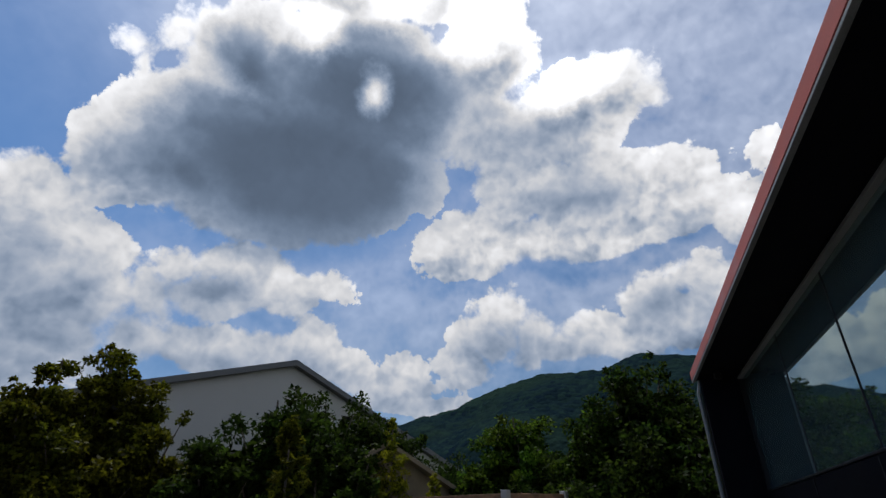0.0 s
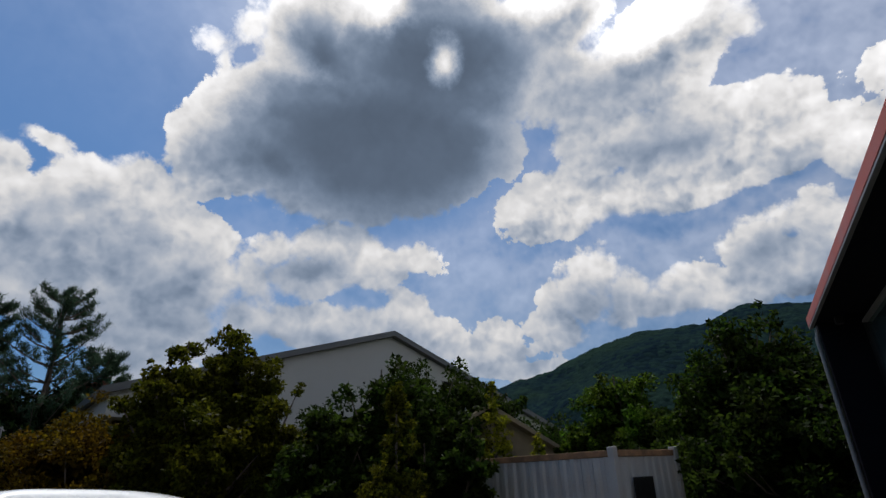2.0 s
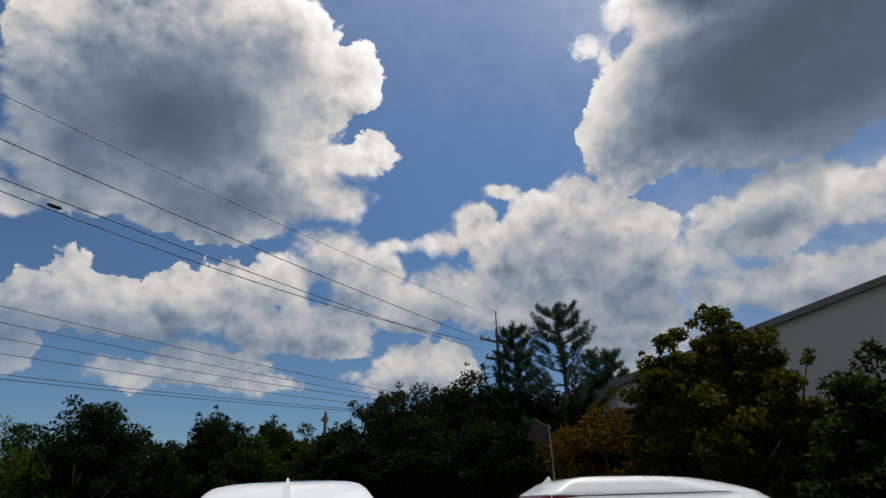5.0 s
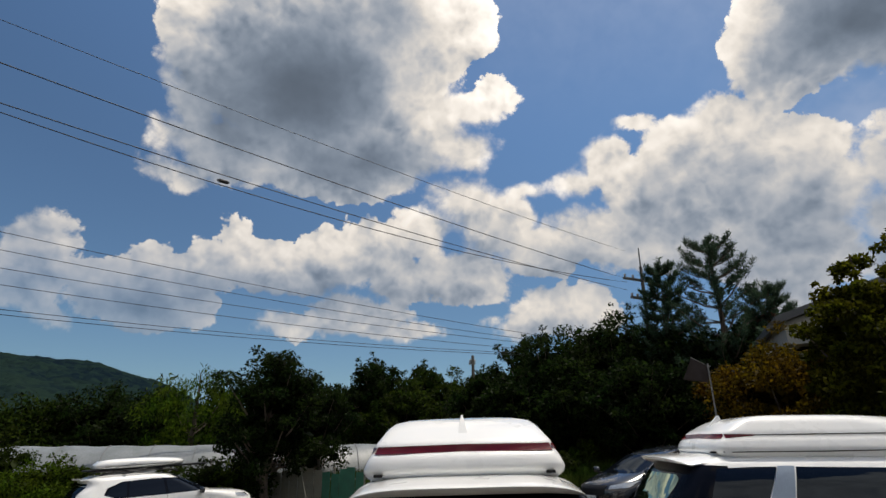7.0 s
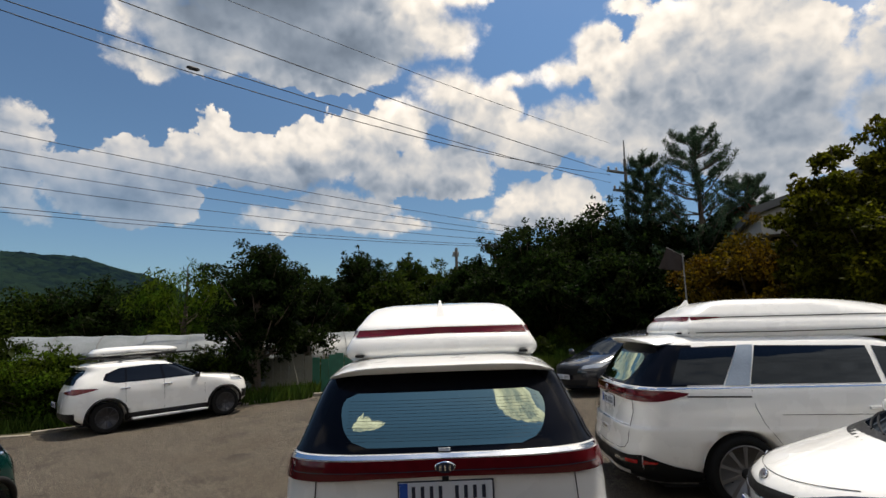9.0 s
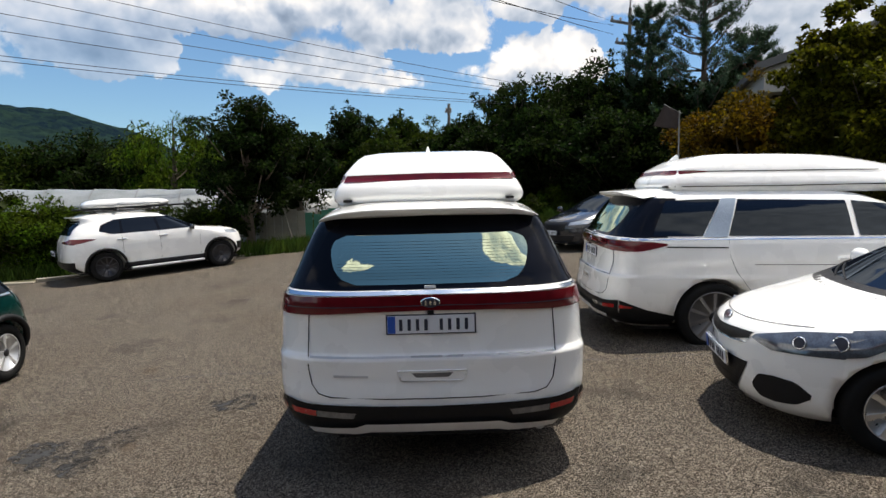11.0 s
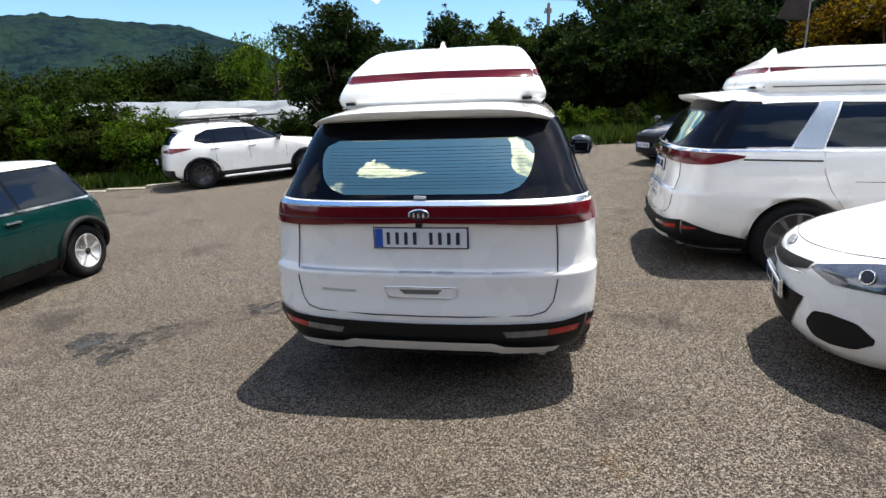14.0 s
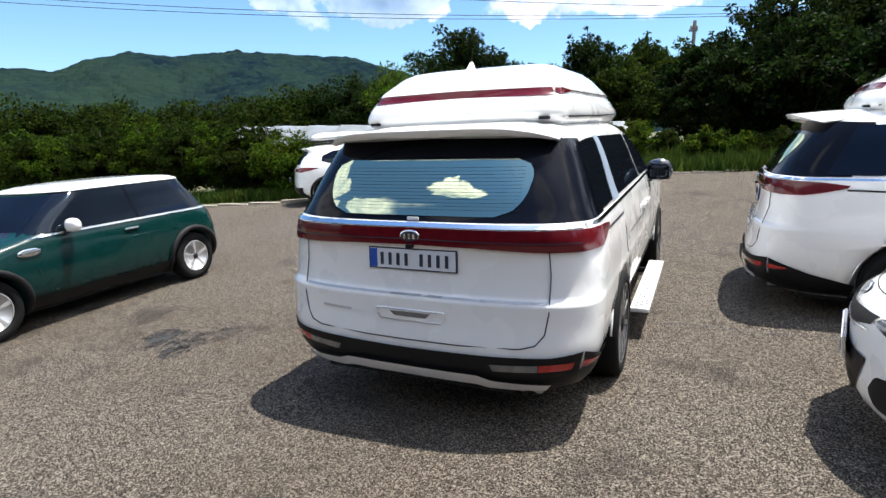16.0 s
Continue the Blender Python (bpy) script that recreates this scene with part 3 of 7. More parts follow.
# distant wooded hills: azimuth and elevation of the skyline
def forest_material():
    """Crowns of a far wood: each cell a tree of its own green, with blue haze put into the colours."""
    m, nt, b = principled("hazed_far_forest")
    N, L = nt.nodes.new, nt.links.new
    tc, cell, big, mx, mx2, sep = N("ShaderNodeTexCoord"), N("ShaderNodeTexVoronoi"), N("ShaderNodeTexNoise"), N("ShaderNodeMix"), N("ShaderNodeMix"), N("ShaderNodeSeparateColor")
    cell.inputs["Scale"].default_value, big.inputs["Scale"].default_value, big.inputs["Detail"].default_value = 0.34, 0.02, 4.0
    for n in (cell, big):
        L(tc.outputs["Object"], n.inputs["Vector"])
    L(cell.outputs["Color"], sep.inputs[0])
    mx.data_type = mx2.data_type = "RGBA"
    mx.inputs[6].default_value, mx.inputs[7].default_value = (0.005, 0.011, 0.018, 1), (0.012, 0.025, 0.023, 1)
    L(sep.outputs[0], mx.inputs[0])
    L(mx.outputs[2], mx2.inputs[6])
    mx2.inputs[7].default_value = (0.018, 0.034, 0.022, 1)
    r = N("ShaderNodeMapRange")
    L(big.outputs["Fac"], r.inputs[0])
    r.inputs[1].default_value, r.inputs[2].default_value, r.inputs[4].default_value = 0.45, 0.65, 0.6
    L(r.outputs[0], mx2.inputs[0])
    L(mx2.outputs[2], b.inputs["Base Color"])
    b.inputs["Roughness"].default_value, b.inputs["Specular IOR Level"].default_value = 1.0, 0.0
    bp = N("ShaderNodeBump")
    bp.invert = True
    bp.inputs["Strength"].default_value, bp.inputs["Distance"].default_value = 0.7, 1.1
    L(cell.outputs["Distance"], bp.inputs["Height"])
    L(bp.outputs[0], b.inputs["Normal"])
    return m


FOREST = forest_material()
SKYLINE = [(-180, 4.0), (-100, 4.5), (-70, 4.2), (-59, 5.0), (-57, 5.1), (-55.5, 4.9), (-53, 6.0), (-49.8, 6.7), (-46, 6.5), (-41.2, 7.1), (-36, 6.9),
           (-30.5, 6.7), (-28, 6.0), (-25, 5.2), (-22, 3.6), (-18, 2.4), (-10, 2.0), (20, 2.0), (40, 3.0), (55, 6.0), (62, 9.0), (66, 10.2), (69, 11.3),
           (73, 12.3), (78.7, 14.5), (82.3, 15.2), (88, 15.2), (90.7, 15.9), (93, 16.0), (96.4, 15.4), (105, 14), (115, 12.0), (140, 8.0), (180, 4.0)]


def build_hills():
    az = np.radians(np.arange(-180, 180.01, 0.3))
    rr = np.array([140.0, 165.0] + [180 + 4.5 * i for i in range(44)] + [385, 410, 450, 520, 650])
    table = np.array(SKYLINE)
    el = np.radians(np.interp(np.degrees(az), table[:, 0], table[:, 1]) + np.where(az < 0, 0.4, -0.2))
    verts = []
    for i, a in enumerate(az[:-1]):
        h = 372 * math.tan(el[i]) + 1.6
        for j, r in enumerate(rr):
            x, y = r * math.sin(a), r * math.cos(a) - 3
            spur = noise.fractal(Vector((x / 70, y / 70, 3.1)), 1.0, 2.0, 3)
            s = float(smooth01(160 + 55 * spur, 375, r)) * (1 - 0.5 * float(smooth01(378, 560, r)))
            c = 1.6 + 1.5 * noise.noise(Vector((x / 7.0, y / 7.0, 0.5))) + noise.noise(Vector((x / 3.2, y / 3.2, 7.5))) * 0.9
            verts.append((x, y, -2.5 + s * h + min(1, 4 * s) * (c - 1.6)))
    n, m = len(rr), len(az) - 1
    faces = [(i * n + j, i * n + j + 1, ((i + 1) % m) * n + j + 1, ((i + 1) % m) * n + j) for i in range(m) for j in range(n - 1)]
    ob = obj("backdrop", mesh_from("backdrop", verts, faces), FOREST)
    tagged(ob, "distant hills covered in dark green forest, blue haze put into its colour", "hills", kind="structure")


build_hills()

# ---------------------------------------------------------------- plants
BARK = surface("bark", (0.085, 0.066, 0.050), 0.95, 0.0, 0.35, 5.0, 40.0, 0.8, 30.0)
LEAF = {
    "green": leaf_material("mid_green_leaves", (0.023, 0.034, 0.0045)),
    "dark": leaf_material("dark_green_leaves", (0.013, 0.0215, 0.0045)),
    "yellow": leaf_material("yellow_green_leaves", (0.062, 0.060, 0.004)),
    "rust": leaf_material("rusty_yellow_leaves", (0.070, 0.039, 0.003)),
    "bright": leaf_material("bright_green_leaves", (0.050, 0.076, 0.006)),
    "pine": leaf_material("blue_green_needles", (0.045, 0.075, 0.042), 0.5, 0.6, 0.25),
    "gold": leaf_material("golden_cypress", (0.16, 0.15, 0.008)),
    "grass": leaf_material("grass_blades", (0.055, 0.080, 0.014), 0.5, 0.6, 0.35),
}


def leaves(rng, centres, size, up=0.35, slim=0.5, along=None, inner=None):
    """Corners of one four-cornered leaf at each centre."""
    n = len(centres)
    nrm = rng.normal(size=(n, 3)) + np.array([0, 0, up])
    nrm /= np.linalg.norm(nrm, axis=1, keepdims=True)
    d = rng.normal(size=(n, 3)) if along is None else along + rng.normal(size=(n, 3)) * 0.35
    d -= nrm * np.sum(d * nrm, axis=1, keepdims=True)
    d /= np.linalg.norm(d, axis=1, keepdims=True)
    s = np.cross(nrm, d)
    L = (size * rng.uniform(0.6, 1.3, n))[:, None]
    if inner is not None:
        L = L * inner[:, None]
    out = np.empty((n, 4, 3))
    out[:, 0] = centres - d * L * 0.5
    out[:, 1] = centres + s * L * slim * 0.5 + nrm * L * 0.08
    out[:, 2] = centres + d * L * 0.5
    out[:, 3] = centres - s * L * slim * 0.5 + nrm * L * 0.08
    return out


def plant(name, label, category, x, y, h, r, leaf, n, size, seed, form="round", base=0.25, group="", z=None, lean=0.0):
    """A plant with trunk, limbs and a crown of separate leaves in clumps.
    form: round, dense (leafy to the ground), cone, pine or willow; base: where the crown begins, as a share of the height."""
    if form in ("round", "dense", "cone"):
        n, size = int(n * 2.2), size * 0.70
    rng = np.random.default_rng(seed)
    root = thing(name, Matrix.Translation((x, y, (gz(x, y) if z is None else z) - 0.03)), label, category, group)
    tubes, clumps = [], []
    if form in ("round", "dense", "willow"):
        k = int(60 + r * 26)
        for i in range(k):
            v = rng.normal(size=3)
            v /= np.linalg.norm(v)
            q = rng.uniform(0.45, 1.0) ** 0.6 * rng.uniform(0.75, 1.12)
            zc = h * (base + (1 - base) / 2)
            p = np.array([v[0] * r * q, v[1] * r * q, zc + v[2] * h * (1 - base) / 2 * q * 0.94])
            if form == "dense":
                wide = 0.75 + 0.35 * math.sin(math.pi * min(1, p[2] / h))
                p[:2] *= wide
            clumps.append((p, r * rng.uniform(0.12, 0.26)))
            if i % 3 == 0 and form != "willow":
                out = np.array([v[0] * r, v[1] * r, v[2] * h * (1 - base) / 2]) * rng.uniform(0.08, 0.20)
                clumps.append((p + out, r * rng.uniform(0.06, 0.12)))
        top = np.array([lean * h, 0, h * 0.9])
        trunk = [np.array([0, 0, -0.1]), np.array([0.03 * h * rng.normal() * 0.3, 0.02 * h * rng.normal() * 0.3, h * 0.3]), top * 0.68, top]
        tr = 0.018 * h + 0.03
        tubes.append((trunk, [tr * 1.3, tr, tr * 0.6, tr * 0.15], 8))
        for p, cr in clumps[::9 if form == "willow" else 4]:
            a = np.array([0, 0, max(0.12 * h, min(p[2] * 0.62, h * 0.7))])
            mid = (a + p) / 2 + np.array([0, 0, -0.05 * h])
            tubes.append(([a, mid, p], [tr * 0.42, tr * 0.26, tr * 0.07], 5))
    elif form == "cone":
        k = int(60 + h * 14)
        for i in range(k):
            u = rng.uniform(0, 1) ** 1.3
            q = rng.uniform(0, 2 * math.pi)
            rad = r * (1 - u) ** 0.75 * rng.uniform(0.7, 1.05)
            clumps.append((np.array([rad * math.cos(q), rad * math.sin(q), h * (base + (1 - base) * u)]), r * rng.uniform(0.16, 0.28) * (1 - 0.6 * u)))
        tubes.append(([(0, 0, -0.1), (0, 0, h * 0.5), (0, 0, h * 0.97)], [0.012 * h, 0.008 * h, 0.003 * h], 8))
    elif form == "pine":
        tr = 0.014 * h + 0.03
        tubes.append(([(0, 0, -0.1), (0.01 * h, 0, h * 0.5), (0, 0, h * 0.97)], [tr * 1.2, tr * 0.8, tr * 0.12], 8))

        def twig(a, e, rad):
            tubes.append(([a, (a + e) / 2 - np.array([0, 0, 0.04 * np.linalg.norm(e - a)]), e], [rad, rad * 0.7, rad * 0.3], 5))
            for s in np.linspace(0.15, 1.0, max(3, int(np.linalg.norm(e - a) / 0.16))):
                clumps.append((a + (e - a) * s, 0.13))
        twig(np.array([0, 0, h * 0.93]), np.array([0, 0, h * 1.0]), 0.02)
        for lv in np.linspace(base, 0.93, int(4 + h * 0.85)):
            reach = r * (1.05 - (lv - base) / (1 - base) * 0.82)
            turn = rng.uniform(0, 6.28)
            k = rng.integers(5, 7)
            for i in range(k):
                q = turn + 6.283 * i / k + rng.normal() * 0.15
                d = np.array([math.cos(q), math.sin(q), 0])
                a = np.array([0, 0, lv * h])
                e = a + d * reach * rng.uniform(0.75, 1.08) + np.array([0, 0, reach * rng.uniform(0.30, 0.60)])
                tubes.append(([a, (a + e) / 2 - np.array([0, 0, 0.06 * reach]), e], [tr * 0.3, tr * 0.2, tr * 0.06], 5))
                for s in np.linspace(0.45, 1.0, 4):
                    b = a + (e - a) * s
                    side = np.array([-d[1], d[0], 0]) * rng.uniform(-0.6, 0.6) + d * 0.45 + np.array([0, 0, rng.uniform(0.5, 1.1)])
                    twig(b, b + side * rng.uniform(0.30, 0.55) * (0.6 + 0.2 * reach), 0.014)
    vols = np.array([c[1] ** 2 for c in clumps])
    counts = np.maximum(6, (n * vols / vols.sum()).astype(int))
    pts, aims = [], []
    for (p, cr), c in zip(clumps, counts):
        v = rng.normal(size=(c, 3))
        v /= np.linalg.norm(v, axis=1, keepdims=True)
        q = rng.uniform(0, 1, (c, 1)) ** 0.45
        o = v * q * cr * np.array([1.15, 1.15, 0.8])
        if form == "willow":
            o[:, 2] -= rng.uniform(0, 1, c) * cr * 1.6
        pts.append(p + o)
        aims.append(v + np.array([0, 0, 0.9 if form == "pine" else (-1.2 if form == "willow" else -0.15)]))
    pts, aims = np.concatenate(pts), np.concatenate(aims)
    inner = None
    if form in ("round", "dense", "cone"):
        # big leaves deep in the crown keep its inside dark
        deep = rng.uniform(0, 1, len(pts)) < 0.14
        mid = np.array([0, 0, h * (base + 1) / 2]) if form != "cone" else np.array([0, 0, 1])
        pull = np.array([0.66, 0.66, 0.74 if form != "cone" else 0.96])
        pts[deep] = (mid + (pts - mid) * pull * rng.uniform(0.5, 1.0, (len(pts), 1)))[deep] if form != "cone" else (pts * pull)[deep]
        inner = np.where(deep, 3.0, 1.0)
    pts[:, 2] = np.maximum(pts[:, 2], 0.04)
    slim = {"pine": 0.085, "willow": 0.2, "cone": 0.35}.get(form, 0.52)
    obj("trunk", tubes_mesh("trunk", tubes), BARK, root)
    obj("crown", quads_mesh("crown", leaves(rng, pts, size, 0.5, slim, aims, inner)), LEAF[leaf], root)
    return root

# ---------------------------------------------------------------- cars


def catmull(xs, ys, q):
    """Smooth values between the rows of a table, without overshoot at the ends."""
    xs, ys, q = np.asarray(xs, float), np.asarray(ys, float), np.asarray(q, float)
    h = np.diff(xs)
    d = np.diff(ys) / h
    m = np.zeros_like(ys)
    m[1:-1] = np.where(d[:-1] * d[1:] > 0, 2 * d[:-1] * d[1:] / (d[:-1] + d[1:] + 1e-12), 0)
    m[0], m[-1] = d[0], d[-1]
    i = np.clip(np.searchsorted(xs, q) - 1, 0, len(h) - 1)
    t = (q - xs[i]) / h[i]
    return ((2 * t**3 - 3 * t**2 + 1) * ys[i] + (t**3 - 2 * t**2 + t) * h[i] * m[i]
            + (-2 * t**3 + 3 * t**2) * ys[i + 1] + (t**3 - t**2) * h[i] * m[i + 1])


class Shell:
    """A car body as a stack of plan outlines: rows of height, rear, front, half-width, depth of the rear and front corners.
    The car stands at z = 0 and looks along +y."""

    def __init__(self, rows, square_rear=3.1, square_front=2.3):
        self.t = np.array(rows, float)
        self.nr, self.nf = square_rear, square_front

    def at(self, z):
        return [float(catmull(self.t[:, 0], self.t[:, k], z)) for k in range(1, 6)]

    def rear(self, x, z, out=0.0):
        yr, yf, w, cr, cf = self.at(z)
        u = min(abs(x) / w, 0.9995)
        y = yr + cr * (1 - (1 - u ** self.nr) ** (1 / self.nr))
        return Vector((x, y - out, z))

    def side(self, s, y, z, out=0.0):
        yr, yf, w, cr, cf = self.at(z)
        if y < yr + cr:
            u = min(max((yr + cr - y) / cr, 0), 0.9995)
            x = w * (1 - u ** self.nr) ** (1 / self.nr)
        elif y > yf - cf:
            u = min(max((y - (yf - cf)) / cf, 0), 0.9995)
            x = w * (1 - u ** self.nf) ** (1 / self.nf)
        else:
            x = w
        return Vector((s * (x + out), y, z))

    def front(self, x, z, out=0.0):
        yr, yf, w, cr, cf = self.at(z)
        u = min(abs(x) / w, 0.9995)
        y = yf - cf * (1 - (1 - u ** self.nf) ** (1 / self.nf))
        return Vector((x, y + out, z))

    def outline(self, z, k=14, m=18):
        yr, yf, w, cr, cf = self.at(z)
        half = []
        for i in range(k + 1):
            q = math.pi / 2 * i / k
            half.append((w * math.sin(q) ** (2 / self.nr), yr + cr * (1 - math.cos(q) ** (2 / self.nr))))
        for i in range(1, m):
            half.append((w, yr + cr + (yf - cf - yr - cr) * i / m))
        for i in range(k + 1):
            q = math.pi / 2 * (1 - i / k)
            half.append((w * math.sin(q) ** (2 / self.nf), yf - cf * (1 - math.cos(q) ** (2 / self.nf))))
        return half + [(-x, y) for x, y in half[-2:0:-1]]

    def body(self, levels):
        bm = bmesh.new()
        rings = [[bm.verts.new((x, y, z)) for x, y in self.outline(z)] for z in levels]
        n = len(rings[0])
        for a, b in zip(rings[:-1], rings[1:]):
            for i in range(n):
                j = (i + 1) % n
                bm.faces.new((a[i], a[j], b[j], b[i]))
        for ring, flip in ((rings[0], True), (rings[-1], False)):
            c = bm.verts.new(sum((v.co for v in ring), Vector()) / n)
            for i in range(n):
                j = (i + 1) % n
                bm.faces.new((ring[j], ring[i], c) if flip else (ring[i], ring[j], c))
        bmesh.ops.recalc_face_normals(bm, faces=bm.faces[:])
        return bm


def grid_bm(fn, nu, nv, thick=0.0, inward=None):
    """A sheet from fn(u, v), u and v from 0 to 1."""
    bm = bmesh.new()
    g = [[bm.verts.new(fn(i / nu, j / nv)) for i in range(nu + 1)] for j in range(nv + 1)]
    for j in range(nv):
        for i in range(nu):
            bm.faces.new((g[j][i], g[j][i + 1], g[j + 1][i + 1], g[j + 1][i]))
    bmesh.ops.recalc_face_normals(bm, faces=bm.faces[:])
    return bm


def strip_sheet(shell, face, lo, hi, out, n=24, m=6, s=1):
    """A sheet on the body between two lines: lo and hi are lists of (along, z); along is x on the rear and the front, y on a side."""
    def pick(line, u):
        k = u * (len(line) - 1)
        i = min(int(k), len(line) - 2)
        t = k - i
        return line[i][0] * (1 - t) + line[i + 1][0] * t, line[i][1] * (1 - t) + line[i + 1][1] * t

    def fn(u, v):
        a, b = pick(lo, u), pick(hi, u)
        p, z = a[0] * (1 - v) + b[0] * v, a[1] * (1 - v) + b[1] * v
        if face == "rear":
            return shell.rear(p, z, out)
        if face == "front":
            return shell.front(p, z, out)
        return shell.side(s, p, z, out)
    return grid_bm(fn, n, m)


def thicken(bm, depth):
    """Give a sheet an edge that goes inwards, so that it is no paper."""
    bmesh.ops.recalc_face_normals(bm, faces=bm.faces[:])
    ret = bmesh.ops.extrude_face_region(bm, geom=bm.faces[:])
    vs = [g for g in ret["geom"] if isinstance(g, bmesh.types.BMVert)]
    bm.normal_update()
    for v in vs:
        v.co -= v.normal * depth if v.normal.length else Vector()
    bmesh.ops.recalc_face_normals(bm, faces=bm.faces[:])
    return bm


def line_tube(points, r, sides=6):
    return tubes_mesh("line", [(points, [r] * len(points), sides)])


def cut(ob, cutters):
    """Cut shapes out of a mesh object for good."""
    for c in cutters:
        me = bpy.data.meshes.new("cutter")
        c.to_mesh(me)
        c.free()
        me.materials.append(ob.data.materials[0])
        me.materials.append(CAVITY)
        for p in me.polygons:
            p.material_index = 1
        t = new("cutter", me)
        t.parent = ob.parent
        md = ob.modifiers.new("cut", "BOOLEAN")
        md.operation, md.object, md.solver = "DIFFERENCE", t, "EXACT"
        bpy.context.view_layer.update()
        dg = bpy.context.evaluated_depsgraph_get()
        res = bpy.data.meshes.new_from_object(ob.evaluated_get(dg))
        ob.modifiers.clear()
        ob.data = res
        bpy.data.objects.remove(t)
    return ob


def wheel(parent, x, y, r, width, side, spokes=5, twin=False, rim_r=0.66, alloy=None, dark=None, slim=1.0):
    """A wheel under a car: tyre, rim with spokes, hub."""
    w = new("wheel")
    w.parent = parent
    w.matrix_basis = pose(x, y, r, 0, 0, 0) @ Matrix.Diagonal((side, 1, 1, 1))
    h = width / 2
    part("tyre", lathe_bm([(-h, r * 0.68), (-h, r * 0.90), (-h * 0.8, r * 0.97), (-h * 0.4, r), (h * 0.4, r), (h * 0.8, r * 0.975), (h * 0.98, r * 0.92), (h, r * 0.80),
                           (h * 0.93, r * rim_r * 1.02), (0, r * rim_r)], 40), RUBBER, w, smooth=True)
    rr = r * rim_r
    alloy = alloy or ALLOY
    part("rim", lathe_bm([(-h * 0.2, rr * 0.2), (h * 0.1, rr * 0.92), (h * 0.90, rr * 0.93), (h * 0.94, rr), (h * 0.80, rr * 1.03), (-h * 0.4, rr * 1.0), (-h * 0.5, rr * 0.3)], 40), dark or DARKALLOY, w, smooth=True)
    ring = lathe_bm([(h * 0.80, rr * 0.93), (h * 0.93, rr * 0.93), (h * 0.95, rr * 0.985), (h * 0.85, rr * 1.0)], 40)
    part("rim_edge", ring, alloy if slim >= 0.7 else (dark or DARKALLOY), w, smooth=True)
    one = None
    for i in range(spokes):
        for off in ((-0.13, 0.13) if twin else (0.0,)):
            if one is None or twin:
                bm = bmesh.new()
                wa, wb = (0.10, 0.075) if twin else (0.16 * slim, 0.26 * slim)
                pts = [(rr * 0.16, wa), (rr * 0.55, (wa + wb) / 2 * 0.85), (rr * 0.95, wb)]
                rows = []
                for q, ww in pts:
                    ww *= rr
                    o = off * q * 1.0
                    rows.append([bm.verts.new((h * f, o + sgn * ww / 2, q)) for f, sgn in ((0.55, -1), (0.86 if q < rr * 0.9 else 0.90, -0.8), (0.86 if q < rr * 0.9 else 0.90, 0.8), (0.55, 1))])
                for a, b in zip(rows[:-1], rows[1:]):
                    for j in range(3):
                        bm.faces.new((a[j], a[j + 1], b[j + 1], b[j]))
                bmesh.ops.recalc_face_normals(bm, faces=bm.faces[:])
                sp = part("spoke", bm, alloy, w)
                if one is None:
                    one = sp
            else:
                sp = new("spoke", one.data)
                sp.parent = w
            sp.matrix_basis = pose(0, 0, 0, 360 * i / spokes, 0, 0)
    part("hub", lathe_bm([(h * 0.3, rr * 0.22), (h * 0.90, rr * 0.20), (h * 0.95, rr * 0.13)], 20), dark or DARKALLOY, w, smooth=True)
    return w


def arch_cutters(wheels, half_w, r):
    out = []
    for y in wheels:
        for s in (-1, 1):
            bm = lathe_bm([(s * (half_w - 0.30), r), (s * (half_w + 0.3), r)], 40)
            bm.transform(Matrix.Translation((0, y, r * 0.86)))
            bmesh.ops.recalc_face_normals(bm, faces=bm.faces[:])
            out.append(bm)
    return out


def ring_tube(centre, r, a0, a1, thick, x, n=20):
    """A band on the side of a car round a wheel."""
    pts = [(x, centre[0] + r * math.cos(radians(a0 + (a1 - a0) * i / n)), centre[1] + r * math.sin(radians(a0 + (a1 - a0) * i / n))) for i in range(n + 1)]
    return line_tube(pts, thick, 6)


TALL_VAN_SHAPE = Shell([
    # z     rear   front  half   rear corner, front corner
    (0.22, 0.14, 4.80, 0.80, 0.40, 0.50),
    (0.33, -0.03, 5.00, 0.94, 0.42, 0.55),
    (0.45, -0.07, 5.06, 0.995, 0.42, 0.55),
    (0.55, -0.075, 5.08, 1.015, 0.42, 0.55),
    (0.66, -0.050, 5.08, 1.025, 0.42, 0.55),
    (0.80, -0.046, 5.07, 1.028, 0.42, 0.55),
    (0.818, -0.016, 5.06, 1.024, 0.42, 0.55),
    (0.835, -0.010, 5.06, 1.022, 0.42, 0.55),
    (0.95, 0.006, 5.03, 1.018, 0.42, 0.58),
    (1.05, 0.012, 4.95, 1.010, 0.42, 0.60),
    (1.10, 0.00, 4.80, 1.000, 0.42, 0.70),
    (1.19, 0.01, 4.30, 0.980, 0.42, 0.60),
    (1.23, 0.055, 3.95, 0.958, 0.40, 0.50),
    (1.35, 0.125, 3.70, 0.905, 0.38, 0.45),
    (1.50, 0.225, 3.40, 0.845, 0.36, 0.42),
    (1.62, 0.315, 3.12, 0.785, 0.33, 0.40),
    (1.69, 0.40, 2.90, 0.725, 0.30, 0.40),
    (1.735, 0.58, 2.60, 0.62, 0.28, 0.38),
    (1.75, 0.90, 2.20, 0.42, 0.25, 0.30),
])
CARNIVAL_LEVELS = [0.22, 0.27, 0.33, 0.39, 0.45, 0.5, 0.55, 0.60, 0.66, 0.72, 0.78, 0.80, 0.818, 0.835, 0.90, 0.95, 1.0, 1.05, 1.10, 1.14, 1.19, 1.21, 1.23, 1.28, 1.35, 1.42, 1.50, 1.56, 1.62, 1.66,
                   1.69, 1.715, 1.735, 1.745, 1.75]


